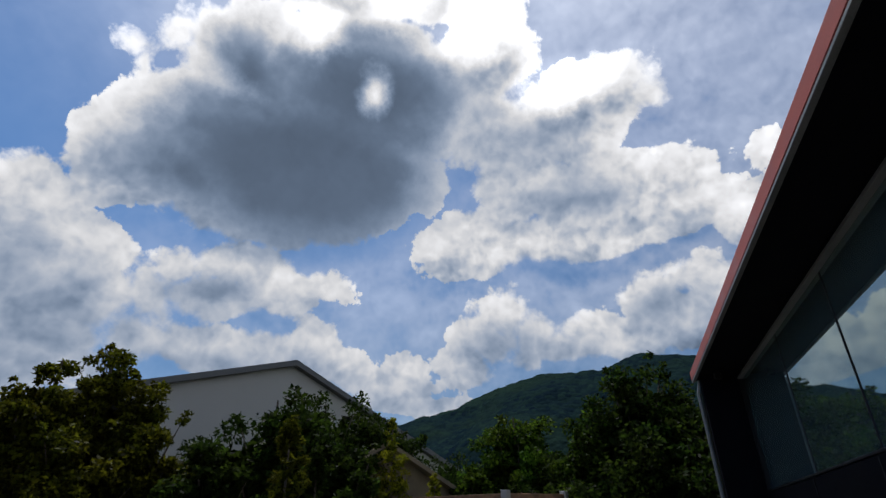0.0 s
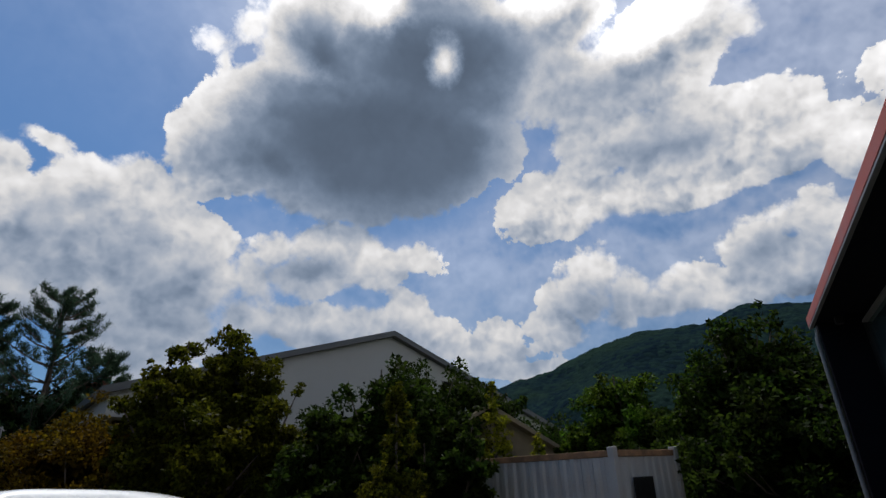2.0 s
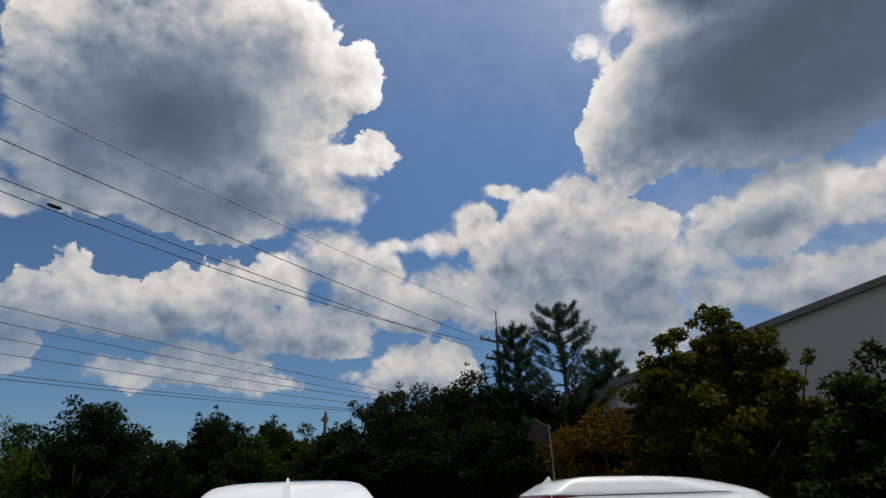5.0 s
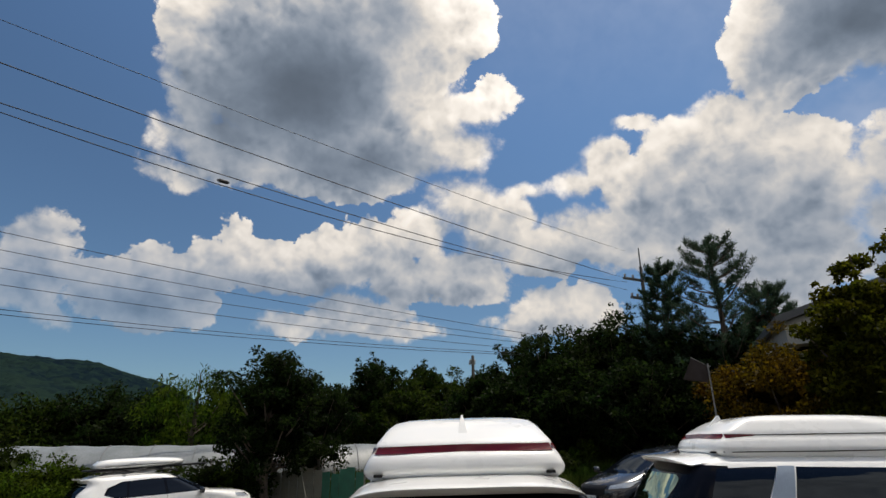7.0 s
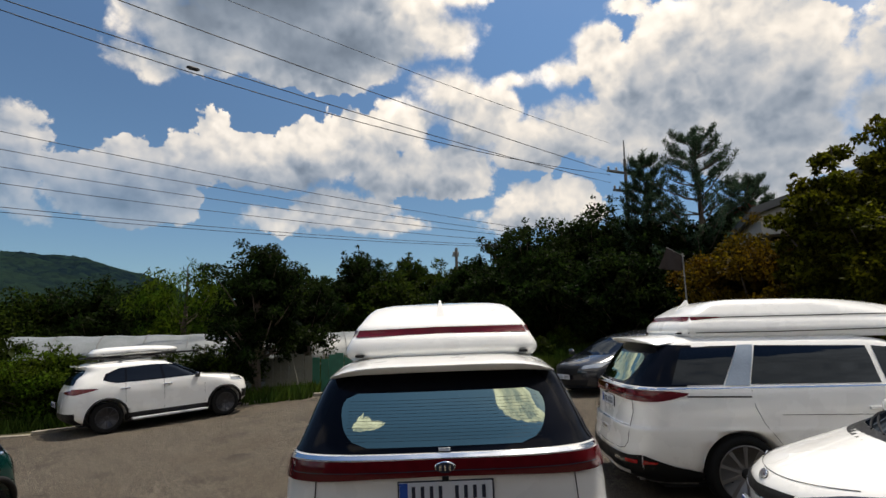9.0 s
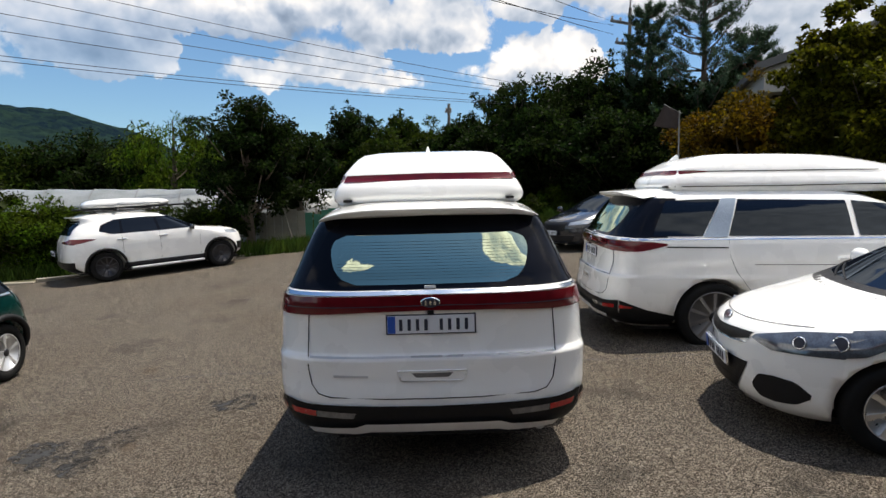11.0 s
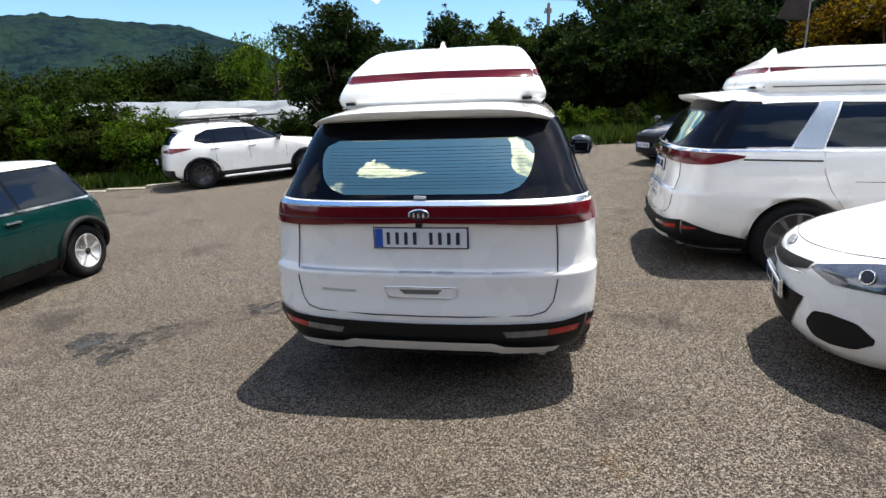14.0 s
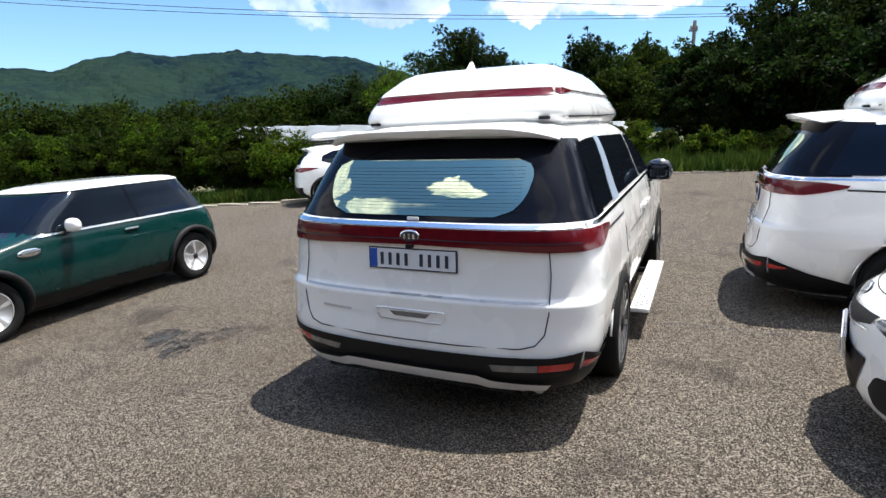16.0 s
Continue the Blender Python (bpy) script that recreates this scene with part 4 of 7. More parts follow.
ROOFBOX = Shell([(1.71, 0.75, 3.8, 0.651, 0.22, 1.1), (1.7626, 0.67, 3.88, 0.706, 0.2, 1.2), (1.7922, 0.655, 3.9, 0.711, 0.2, 1.25), (1.8712, 0.68, 3.85, 0.681, 0.2, 1.25), (1.9028, 0.715, 3.8, 0.664, 0.19, 1.25), (1.9106, 0.735, 3.78, 0.655, 0.19, 1.25), (1.9551, 0.75, 3.7, 0.642, 0.19, 1.2), (2.0192, 0.85, 3.45, 0.604, 0.2, 1.1), (2.0834, 0.97, 3.1, 0.558, 0.2, 0.95), (2.113, 1.05, 2.9, 0.523, 0.2, 0.8), (2.1357, 1.2, 2.6, 0.435, 0.2, 0.6), (2.1495, 1.4, 2.3, 0.276, 0.16, 0.3), (2.1534, 1.6, 2.1, 0.148, 0.12, 0.15)], 4.0, 2.0)


def text_bars(parent, x0, z0, widths, height, gap, y, mat, dark=0.004):
    """Writing as plain bars on a plate."""
    x = x0
    for w in widths:
        if w > 0:
            part("character", box_bm(x, x + w, y - dark, y, z0, z0 + height, 0.002), mat, parent)
        x += abs(w) + gap


def plate_thing(parent, m, width=0.52, height=0.11, frame_mat=None):
    """A number plate in its frame, seen from -y; the figures are bars."""
    p = new("number_plate")
    p.parent = parent
    p.matrix_basis = m
    w, h = width / 2, height / 2
    part("plate_frame", box_bm(-w - 0.010, w + 0.010, -0.006, 0.012, -h - 0.008, h + 0.008, 0.004), frame_mat or INK, p)
    part("plate", box_bm(-w, w, -0.011, -0.0065, -h, h, 0.001), PLATEWHITE, p, "white number plate with a blue band")
    part("blue_band", box_bm(-w + 0.002, -w + 0.05, -0.0135, -0.0115, -h + 0.002, h - 0.002), PLATEBLUE, p)
    u = width / 0.52
    text_bars(p, -w + 0.07 * u, -h + 0.018, [0.020 * u] * 3 + [0.020 * u, -0.012] + [0.020 * u] * 4, height - 0.040, 0.030 * u, -0.0118, INK)
    return p


def seam(parent, pts, r=0.004, name="seam"):
    return part(name, line_tube(pts, r, 5), BLACKPLASTIC, parent)


def round_window(S, zlo, zhi, xlo, xhi, out, corner=0.10, n=28, m=10):
    """A rounded pane on the rear of a car."""
    def fn(u, v):
        s = 2 * u - 1
        z = zlo + (zhi - zlo) * v
        lim = xlo + (xhi - xlo) * v
        d = min(z - zlo, zhi - z) / corner
        if d < 1:
            lim -= corner * (1 - math.sqrt(max(0, 1 - (1 - d) ** 2)))
        return S.rear(s * lim, z - 0.018 * (1 - s * s) * (0 if v > 0.5 else 0), out)
    return grid_bm(fn, n, m)


def tall_van(m, label):
    S = TALL_VAN_SHAPE
    car = thing("minivan", m, label, "minivan", "minivans with raised roofs")
    body = part("body", S.body(CARNIVAL_LEVELS), PEARL, car)
    cutters = arch_cutters((1.10, 4.19), 1.0, 0.425)
    cut(body, cutters)
    body.data.shade_smooth()
    for s in (-1, 1):
        for y in (1.10, 4.19):
            wheel(car, s * 0.925, y, 0.37, 0.235, s, 10, False, 0.76, MIDALLOY, BLACKPLASTIC, 0.72)
        part("wheel_arch_lip", ring_tube((1.10, 0.366), 0.428, 8, 172, 0.007, s * 1.012), PEARL, car, smooth=True)
        part("wheel_arch_lip", ring_tube((4.19, 0.366), 0.428, 8, 172, 0.007, s * 1.012), PEARL, car, smooth=True)
    # rear window: black border with the pane in it
    part("window_border", strip_sheet(S, "rear", [(-0.905, 1.222), (0, 1.222), (0.905, 1.222)], [(-0.735, 1.655), (0, 1.668), (0.735, 1.655)], 0.004, 40, 12), FRIT, car, "glossy black window border", True)
    part("rear_window", round_window(S, 1.252, 1.552, 0.60, 0.675, 0.008, 0.13), REARGLASS, car, "teal mirror-tinted rear window", True)
    for k in range(13):
        z = 1.285 + k * 0.0185
        part("heater_line", line_tube([tuple(S.rear(x, z, 0.0095)) for x in np.linspace(-0.60, 0.60, 13)], 0.0006, 4), GREYPLASTIC, car)
    part("sticker", box_bm(-0.035, 0.035, 0.038, 0.048, 1.228, 1.246), PLATEWHITE, car)
    # lamps
    lo = [(-0.945, 1.072), (-0.75, 1.075), (-0.4, 1.092), (0, 1.098), (0.4, 1.092), (0.75, 1.075), (0.945, 1.072)]
    hi = [(-0.945, 1.188), (-0.5, 1.190), (0, 1.193), (0.5, 1.190), (0.945, 1.188)]
    strip = part("lamp_strip", strip_sheet(S, "rear", lo, hi, 0.012, 60, 4), LAMPRED, car, "dark red full-width lamp strip", True)
    part("lamp_rib", strip_sheet(S, "rear", [(-0.93, 1.118), (0, 1.128), (0.93, 1.118)], [(-0.93, 1.124), (0, 1.134), (0.93, 1.124)], 0.015, 50, 1), INK, strip)
    part("chrome_strip", strip_sheet(S, "rear", [(-0.93, 1.196), (0, 1.199), (0.93, 1.196)], [(-0.925, 1.216), (0, 1.219), (0.925, 1.216)], 0.014, 50, 2), CHROME, car, "chrome trim strip", True)
    for s in (-1, 1):
        part("tail_lamp", strip_sheet(S, "side", [(0.165, 1.073), (0.30, 1.080), (0.42, 1.100), (0.58, 1.140)], [(0.165, 1.189), (0.30, 1.187), (0.42, 1.182), (0.60, 1.160)], 0.011, 12, 4, s), LAMPRED, car, smooth=True)
        part("belt_chrome", strip_sheet(S, "side", [(0.22, 1.196), (2, 1.205), (3.7, 1.22)], [(0.22, 1.214), (2, 1.221), (3.7, 1.235)], 0.006, 30, 2, s), CHROME, car, smooth=True)
        part("belt_line", strip_sheet(S, "side", [(0.58, 1.118), (1.23, 1.112)], [(0.58, 1.132), (1.23, 1.126)], 0.004, 14, 1, s), BLACKPLASTIC, car)
        part("pillar_glass", strip_sheet(S, "side", [(0.20, 1.222), (0.60, 1.224)], [(0.36, 1.655), (0.74, 1.64)], 0.0045, 14, 12, s), FRIT, car, "glossy black rear pillar", True)
        # side glass
        part("quarter_window", strip_sheet(S, "side", [(0.44, 1.240), (0.7, 1.238), (0.97, 1.242)], [(0.62, 1.615), (0.95, 1.63), (1.21, 1.632)], 0.008, 20, 8, s), DARKGLASS, car, "dark tinted glass", True)
        part("pillar_panel", strip_sheet(S, "side", [(0.98, 1.230), (1.23, 1.230)], [(1.22, 1.640), (1.38, 1.640)], 0.009, 6, 10, s), PILLAR, car, "patterned satin silver pillar panel", True)
        part("side_window", strip_sheet(S, "side", [(1.245, 1.242), (2.55, 1.245)], [(1.395, 1.632), (2.53, 1.615)], 0.005, 16, 8, s), DARKGLASS, car, "dark tinted glass", True)
        part("side_window", strip_sheet(S, "side", [(2.61, 1.245), (3.55, 1.25)], [(2.59, 1.612), (3.08, 1.57)], 0.005, 14, 8, s), DARKGLASS, car, "dark tinted glass", True)
        seam(car, [tuple(S.side(s, y, z, 0.002)) for y, z in ((1.24, 1.20), (1.25, 1.02), (1.32, 0.86), (1.44, 0.70), (1.53, 0.58), (1.56, 0.45))], 0.0025)
        seam(car, [tuple(S.side(s, y, z, 0.002)) for y, z in ((2.58, 1.20), (2.60, 0.9), (2.59, 0.45))], 0.0025)
        seam(car, [tuple(S.side(s, y, 0.94, 0.002)) for y in (1.5, 2.0, 2.55)], 0.003)
        for y in (2.36, 2.66):
            part("door_handle", box_bm(s * 1.02 - 0.012, s * 1.02 + 0.022, y, y + 0.2, 0.985, 1.02, 0.01), PEARL, car)
        part("sill", strip_sheet(S, "side", [(1.54, 0.25), (3.76, 0.25)], [(1.54, 0.36), (3.76, 0.36)], 0.008, 20, 3, s), BLACKPLASTIC, car, smooth=True)
        mir = part("mirror", lathe_bm([(-0.09, 0.02), (-0.08, 0.085), (-0.02, 0.105), (0.05, 0.10), (0.10, 0.07), (0.12, 0.02)], 20, "z"), BLACKPAINT, car, "dark wing mirror", True)
        mir.matrix_basis = pose(s * 1.08, 3.20, 1.23, 0, 0, 0) @ Matrix.Diagonal((1.2, 0.8, 1.0, 1))
        part("mirror_glass", box_bm(s * 1.08 - 0.095, s * 1.08 + 0.095, 3.112, 3.125, 1.16, 1.30, 0.03), DARKGLASS, car)
        part("mirror_arm", box_bm(s * 0.95 - 0.07, s * 0.95 + 0.07, 3.17, 3.25, 1.13, 1.165, 0.01), BLACKPLASTIC, car)
        step = part("side_step", box_bm(1.0 if s > 0 else -1.15, 1.15 if s > 0 else -1.0, 1.75, 3.42, 0.235, 0.275, 0.014), PEARL, car, "white running board with grip holes")
        hole = None
        for i in range(20):
            for j in range(3):
                if hole is None:
                    hole = part("grip_hole", lathe_bm([(0.0, 0.013), (0.003, 0.013), (0.004, 0.008)], 8, "z"), INK, step)
                    h = hole
                else:
                    h = new("grip_hole", hole.data)
                    h.parent = step
                h.matrix_basis = Matrix.Translation((s * (1.045 + j * 0.037), 1.80 + i * 0.08 + (j % 2) * 0.04, 0.2745))
        for y in (1.9, 3.1):
            part("step_bracket", box_bm(s * 0.96 - 0.07, s * 0.96 + 0.07, y, y + 0.05, 0.22, 0.26), BLACKPLASTIC, car)
    # windscreen and front, seldom seen
    part("windscreen", strip_sheet(S, "front", [(-0.80, 1.26), (0.80, 1.26)], [(-0.66, 1.64), (0.66, 1.64)], 0.005, 20, 8), DARKGLASS, car, smooth=True)
    # spoiler
    def visor(u, v, under=0.0):
        s = 2 * u - 1
        w = 0.752 - 0.04 * v
        edge = 0.165 + 0.04 * s * s + 0.17 * abs(s) ** 6
        thick = under * (0.046 - 0.034 * abs(s) ** 5)
        return Vector((s * w * (1 - 0.012 * under), (edge + 0.035 * under) * (1 - v) + 1.0 * v,
                       1.722 + 0.033 * v - 0.075 * abs(s) ** 5 * (1 - 0.3 * v) + 0.014 * math.sin(math.pi * v) - thick))
    bm = bmesh.new()
    nu, nv = 36, 6
    rows = [[[bm.verts.new(visor(i / nu, j / nv, k)) for i in range(nu + 1)] for j in range(nv + 1)] for k in (0.0, 1.0)]
    for g in rows:
        for j in range(nv):
            for i in range(nu):
                bm.faces.new((g[j][i], g[j][i + 1], g[j + 1][i + 1], g[j + 1][i]))
    for i in range(nu):
        bm.faces.new((rows[0][0][i], rows[0][0][i + 1], rows[1][0][i + 1], rows[1][0][i]))
    for i in (0, nu):
        for j in range(nv):
            bm.faces.new((rows[0][j][i], rows[0][j + 1][i], rows[1][j + 1][i], rows[1][j][i]))
    bmesh.ops.recalc_face_normals(bm, faces=bm.faces[:])
    bmesh.ops.bevel(bm, geom=[e for e in bm.edges if len(e.link_faces) == 2 and e.calc_face_angle() > 0.8], offset=0.010, segments=2, affect="EDGES", profile=0.6)
    part("spoiler", bm, PEARL, car, "white roof spoiler over the rear window", True)
    # raised roof
    box = part("raised_roof", ROOFBOX.body(levels_of(ROOFBOX, 0.025)), PEARL, car, "white moulded raised roof", True)
    part("roof_lamp", strip_sheet(ROOFBOX, "rear", [(-0.63, 1.9022), (0.0, 1.9106), (0.63, 1.9022)], [(-0.609, 1.9506), (0.0, 1.9579), (0.609, 1.9506)], 0.010, 30, 2), LAMPRED, box, "dark red strip", True)
    for s in (-1, 1):
        part("roof_lamp", strip_sheet(ROOFBOX, "side", [(0.81, 1.9054), (0.95, 1.9159), (1.11, 1.9306)], [(0.81, 1.9485), (0.95, 1.9485), (1.13, 1.9422)], 0.008, 10, 2, s), LAMPRED, box, smooth=True)
        part("roof_line", strip_sheet(ROOFBOX, "side", [(1.12, 1.9327), (3.0, 1.9453)], [(1.12, 1.9422), (3.0, 1.9547)], 0.006, 20, 1, s), GREYPLASTIC, box)
        part("roof_gasket", strip_sheet(ROOFBOX, "side", [(0.75, 1.7647), (1.85, 1.7699), (3.3, 1.792)], [(0.75, 1.7741), (1.85, 1.7794), (3.3, 1.8025)], 0.004, 20, 1, s), GREYPLASTIC, box)
        part("bracket", box_bm(s * 0.59 - 0.03, s * 0.59 + 0.03, 0.66, 0.73, 1.757, 1.776, 0.004), BLACKPLASTIC, box)
    bm = bmesh.new()
    fin = [(0.87, 2.03), (1.0, 2.162), (1.02, 2.162), (1.035, 2.11), (1.17, 2.09)]
    rows = []
    for k, hw in enumerate((0.034, 0.006, 0.006, 0.02, 0.03)):
        y, z = fin[k]
        rows.append((bm.verts.new((-hw, y, z)), bm.verts.new((hw, y, z))))
    low = [(bm.verts.new((-0.04, y, 1.98)), bm.verts.new((0.04, y, 1.98))) for y, z in fin]
    for k in range(4):
        bm.faces.new((rows[k][0], rows[k + 1][0], rows[k + 1][1], rows[k][1]))
        for q in (0, 1):
            bm.faces.new((rows[k][q], rows[k + 1][q], low[k + 1][q], low[k][q]))
    bm.faces.new((rows[0][0], rows[0][1], low[0][1], low[0][0]))
    bmesh.ops.recalc_face_normals(bm, faces=bm.faces[:])
    part("aerial_fin", bm, PEARL, box, "white shark-fin aerial")
    # bumper
    part("bumper", strip_sheet(S, "rear", [(-0.90, 0.30), (-0.6, 0.27), (0.6, 0.27), (0.90, 0.30)], [(-0.955, 0.545), (-0.8, 0.522), (0, 0.510), (0.8, 0.522), (0.955, 0.545)], 0.012, 50, 6), BLACKPLASTIC, car, "black plastic lower bumper", True)
    for s in (-1, 1):
        part("bumper_side", strip_sheet(S, "side", [(0.13, 0.27), (0.40, 0.25), (0.69, 0.25)], [(0.10, 0.545), (0.40, 0.44), (0.71, 0.37)], 0.012, 12, 5, s), BLACKPLASTIC, car, smooth=True)
        part("reflector", strip_sheet(S, "rear", [(s * 0.50, 0.432), (s * 0.735, 0.440)], [(s * 0.48, 0.470), (s * 0.735, 0.480)], 0.018, 10, 2), GREYLAMP, car)
        part("reflector", strip_sheet(S, "rear", [(s * 0.74, 0.440), (s * 0.90, 0.450)], [(s * 0.74, 0.480), (s * 0.915, 0.492)], 0.018, 10, 2), LAMPBRIGHT, car)
        part("reflector", strip_sheet(S, "side", [(0.10, 0.452), (0.22, 0.462)], [(0.10, 0.494), (0.24, 0.478)], 0.017, 8, 2, s), LAMPBRIGHT, car)
    sk = strip_sheet(S, "rear", [(-0.77, 0.322), (-0.47, 0.328), (-0.40, 0.345), (0.40, 0.345), (0.47, 0.328), (0.77, 0.322)], [(-0.80, 0.364), (-0.49, 0.380), (-0.42, 0.406), (0.42, 0.406), (0.49, 0.380), (0.80, 0.364)], 0.045, 50, 3)
    part("skid_plate", sk, SKID, car, "satin silver skid plate", True)
    part("skid_shelf", box_bm(-0.60, 0.60, -0.04, 0.10, 0.300, 0.322, 0.008), BLACKPLASTIC, car)
    for x in (0.60, 0.70):
        part("exhaust", lathe_bm([(-0.10, 0.026), (0.0, 0.032), (0.04, 0.034)], 16, "z"), SATIN, car).matrix_basis = pose(x, 0.17, 0.275, 90, 0, 0)
    part("underside", box_bm(-0.80, 0.80, 0.35, 4.6, 0.19, 0.235), BLACKPLASTIC, car)
    # tailgate joints and trim
    # no trim: the shading along the ledge's edge drawn as a silver strip
    part("crease", strip_sheet(S, "rear", [(-0.775, 0.806), (0, 0.806), (0.775, 0.806)], [(-0.775, 0.815), (0, 0.815), (0.775, 0.815)], 0.003, 40, 1), SILVERPAINT, car)
    pts = [(-0.775, 1.075), (-0.785, 0.95), (-0.785, 0.75), (-0.765, 0.64), (-0.72, 0.585), (-0.64, 0.565), (-0.3, 0.556), (0, 0.554), (0.3, 0.556), (0.64, 0.565), (0.72, 0.585), (0.765, 0.64), (0.785, 0.75), (0.785, 0.95), (0.775, 1.075)]
    seam(car, [tuple(S.rear(x, z, 0.001)) for x, z in pts], 0.0035, "tailgate_joint")
    part("handle_recess", strip_sheet(S, "rear", [(-0.19, 0.672), (-0.165, 0.660), (0.165, 0.660), (0.19, 0.672)], [(-0.215, 0.722), (-0.20, 0.728), (0.20, 0.728), (0.215, 0.722)], 0.005, 16, 3), PEARL, car, "recessed grip", True)
    part("grip_edge", line_tube([tuple(S.rear(x, z, 0.006)) for x, z in ((-0.19, 0.662), (0.19, 0.662), (0.215, 0.700), (0.215, 0.726), (-0.215, 0.726), (-0.215, 0.700), (-0.19, 0.662))], 0.0045, 6), PEARL, car, smooth=True)
    part("grip", strip_sheet(S, "rear", [(-0.10, 0.684), (0.10, 0.684)], [(-0.13, 0.712), (0.13, 0.712)], 0.0075, 10, 2), GREYLAMP, car)
    part("badge", strip_sheet(S, "rear", [(-0.62, 0.688), (-0.40, 0.686)], [(-0.62, 0.704), (-0.40, 0.700)], 0.006, 8, 1), SATIN, car, "small silver badge")
    em = part("emblem", lathe_bm([(-0.005, 0.066), (0.004, 0.066), (0.009, 0.058)], 32, "z"), CHROME, car, "oval chrome emblem", True)
    em.matrix_basis = pose(0, -0.002, 1.145, 90, 0, 0) @ Matrix.Diagonal((1, 0.55, 1, 1))
    e2 = part("emblem_face", lathe_bm([(0.0, 0.056), (0.012, 0.054)], 32, "z"), INK, car)
    e2.matrix_basis = pose(0, -0.002, 1.145, 90, 0, 0) @ Matrix.Diagonal((1, 0.55, 1, 1))
    for q in (-0.028, 0.0, 0.028):
        part("emblem_bar", box_bm(q - 0.007, q + 0.007, -0.018, -0.0145, 1.13, 1.16), CHROME, car)
    part("camera_pod", box_bm(-0.02, 0.02, -0.03, 0.01, 1.078, 1.10, 0.006), BLACKPLASTIC, car)
    plate_thing(car, pose(0, 0.008, 1.008, -3, 0, 0), 0.545, 0.112)
    return car


GREEN_CAR_SHAPE = Shell([
    (0.20, 0.10, 3.70, 0.74, 0.40, 0.45), (0.35, 0.00, 3.80, 0.84, 0.45, 0.60), (0.55, -0.02, 3.82, 0.863, 0.45, 0.65), (0.72, 0.02, 3.78, 0.86, 0.45, 0.75),
    (0.82, 0.04, 3.60, 0.85, 0.45, 0.8), (0.90, 0.08, 3.25, 0.835, 0.45, 0.7), (0.95, 0.12, 2.85, 0.82, 0.45, 0.5), (1.10, 0.22, 2.62, 0.76, 0.42, 0.42), (1.27, 0.34, 2.34, 0.69, 0.38, 0.36),
    (1.34, 0.38, 2.22, 0.655, 0.35, 0.35), (1.39, 0.50, 2.0, 0.56, 0.30, 0.35), (1.414, 0.80, 1.7, 0.38, 0.25, 0.3)])
WHITE_SUV_SHAPE = Shell([
    (0.24, 0.32, 4.15, 0.8, 0.4, 0.5), (0.4, 0.14, 4.35, 0.9, 0.45, 0.65), (0.6, 0.12, 4.38, 0.925, 0.45, 0.7), (0.85, 0.15, 4.34, 0.925, 0.45, 0.8), (0.96, 0.17, 4.18, 0.915, 0.45, 0.85),
    (1.04, 0.21, 3.87, 0.905, 0.45, 0.8), (1.1, 0.24, 3.27, 0.89, 0.45, 0.5), (1.25, 0.32, 2.92, 0.82, 0.42, 0.42), (1.42, 0.48, 2.57, 0.745, 0.4, 0.38), (1.52, 0.46, 2.32, 0.69, 0.36, 0.36),
    (1.58, 0.66, 1.97, 0.58, 0.3, 0.35), (1.61, 1.01, 1.67, 0.38, 0.25, 0.3)])
WHITE_HATCH_SHAPE = Shell([
    (0.19, 0.15, 3.97, 0.76, 0.40, 0.60), (0.30, 0.0, 4.04, 0.83, 0.45, 0.75), (0.52, 0.0, 4.045, 0.858, 0.45, 0.85), (0.66, 0.02, 4.03, 0.86, 0.45, 0.90), (0.76, 0.03, 3.94, 0.855, 0.45, 1.0),
    (0.84, 0.05, 3.72, 0.845, 0.45, 1.0), (0.92, 0.08, 3.40, 0.83, 0.45, 0.8), (0.97, 0.12, 3.16, 0.81, 0.45, 0.5), (1.12, 0.22, 2.82, 0.75, 0.42, 0.42), (1.30, 0.38, 2.40, 0.67, 0.38, 0.36),
    (1.39, 0.45, 2.0, 0.60, 0.34, 0.35), (1.435, 0.7, 1.7, 0.45, 0.30, 0.35), (1.455, 0.95, 1.4, 0.3, 0.25, 0.3)])


def levels_of(shell, step=0.05):
    z = shell.t[:, 0]
    out = []
    for a, b in zip(z[:-1], z[1:]):
        k = max(1, round((b - a) / step))
        out += [a + (b - a) * i / k for i in range(k)]
    return out + [z[-1]]


def plain_car(name, shell, m, label, category, paint, wheels, track, wr, ww, arch, **kw):
    car = thing(name, m, label, category)
    body = part("body", shell.body(levels_of(shell)), paint, car)
    cut(body, arch_cutters(wheels, shell.t[:, 3].max(), arch))
    body.data.shade_smooth()
    for x in (-1, 1):
        for y in wheels:
            wheel(car, x * track, y, wr, ww, x, **kw)
    return car


def heading(x, y, az, z=None):
    """A car's pose: the middle of its rear, its azimuth from +y towards +x, on the slope."""
    zz = gz(x, y) if z is None else z
    return Matrix.Translation((x, y, zz)) @ Euler((0.013, -0.048, 0)).to_matrix().to_4x4() @ Matrix.Rotation(-radians(az), 4, "Z")


TILT = Matrix(((0.99978, 0.0, -0.02118, 0), (-0.00032, 0.99988, -0.0153, 0), (0.02117, 0.0153, 0.99966, 0), (0, 0, 0, 1)))
van_a = tall_van(TILT @ Matrix.Rotation(radians(-2.5), 4, "Z") @ Matrix.Translation((0, 0, -0.15)), "pearl white minivan with a raised roof and dark red lamp strip")
van_b = tall_van(Matrix.Translation((2.10, 3.42, -0.05)) @ Matrix.Rotation(-radians(95.5), 4, "Z"), "pearl white minivan with a raised roof, parked crosswise")
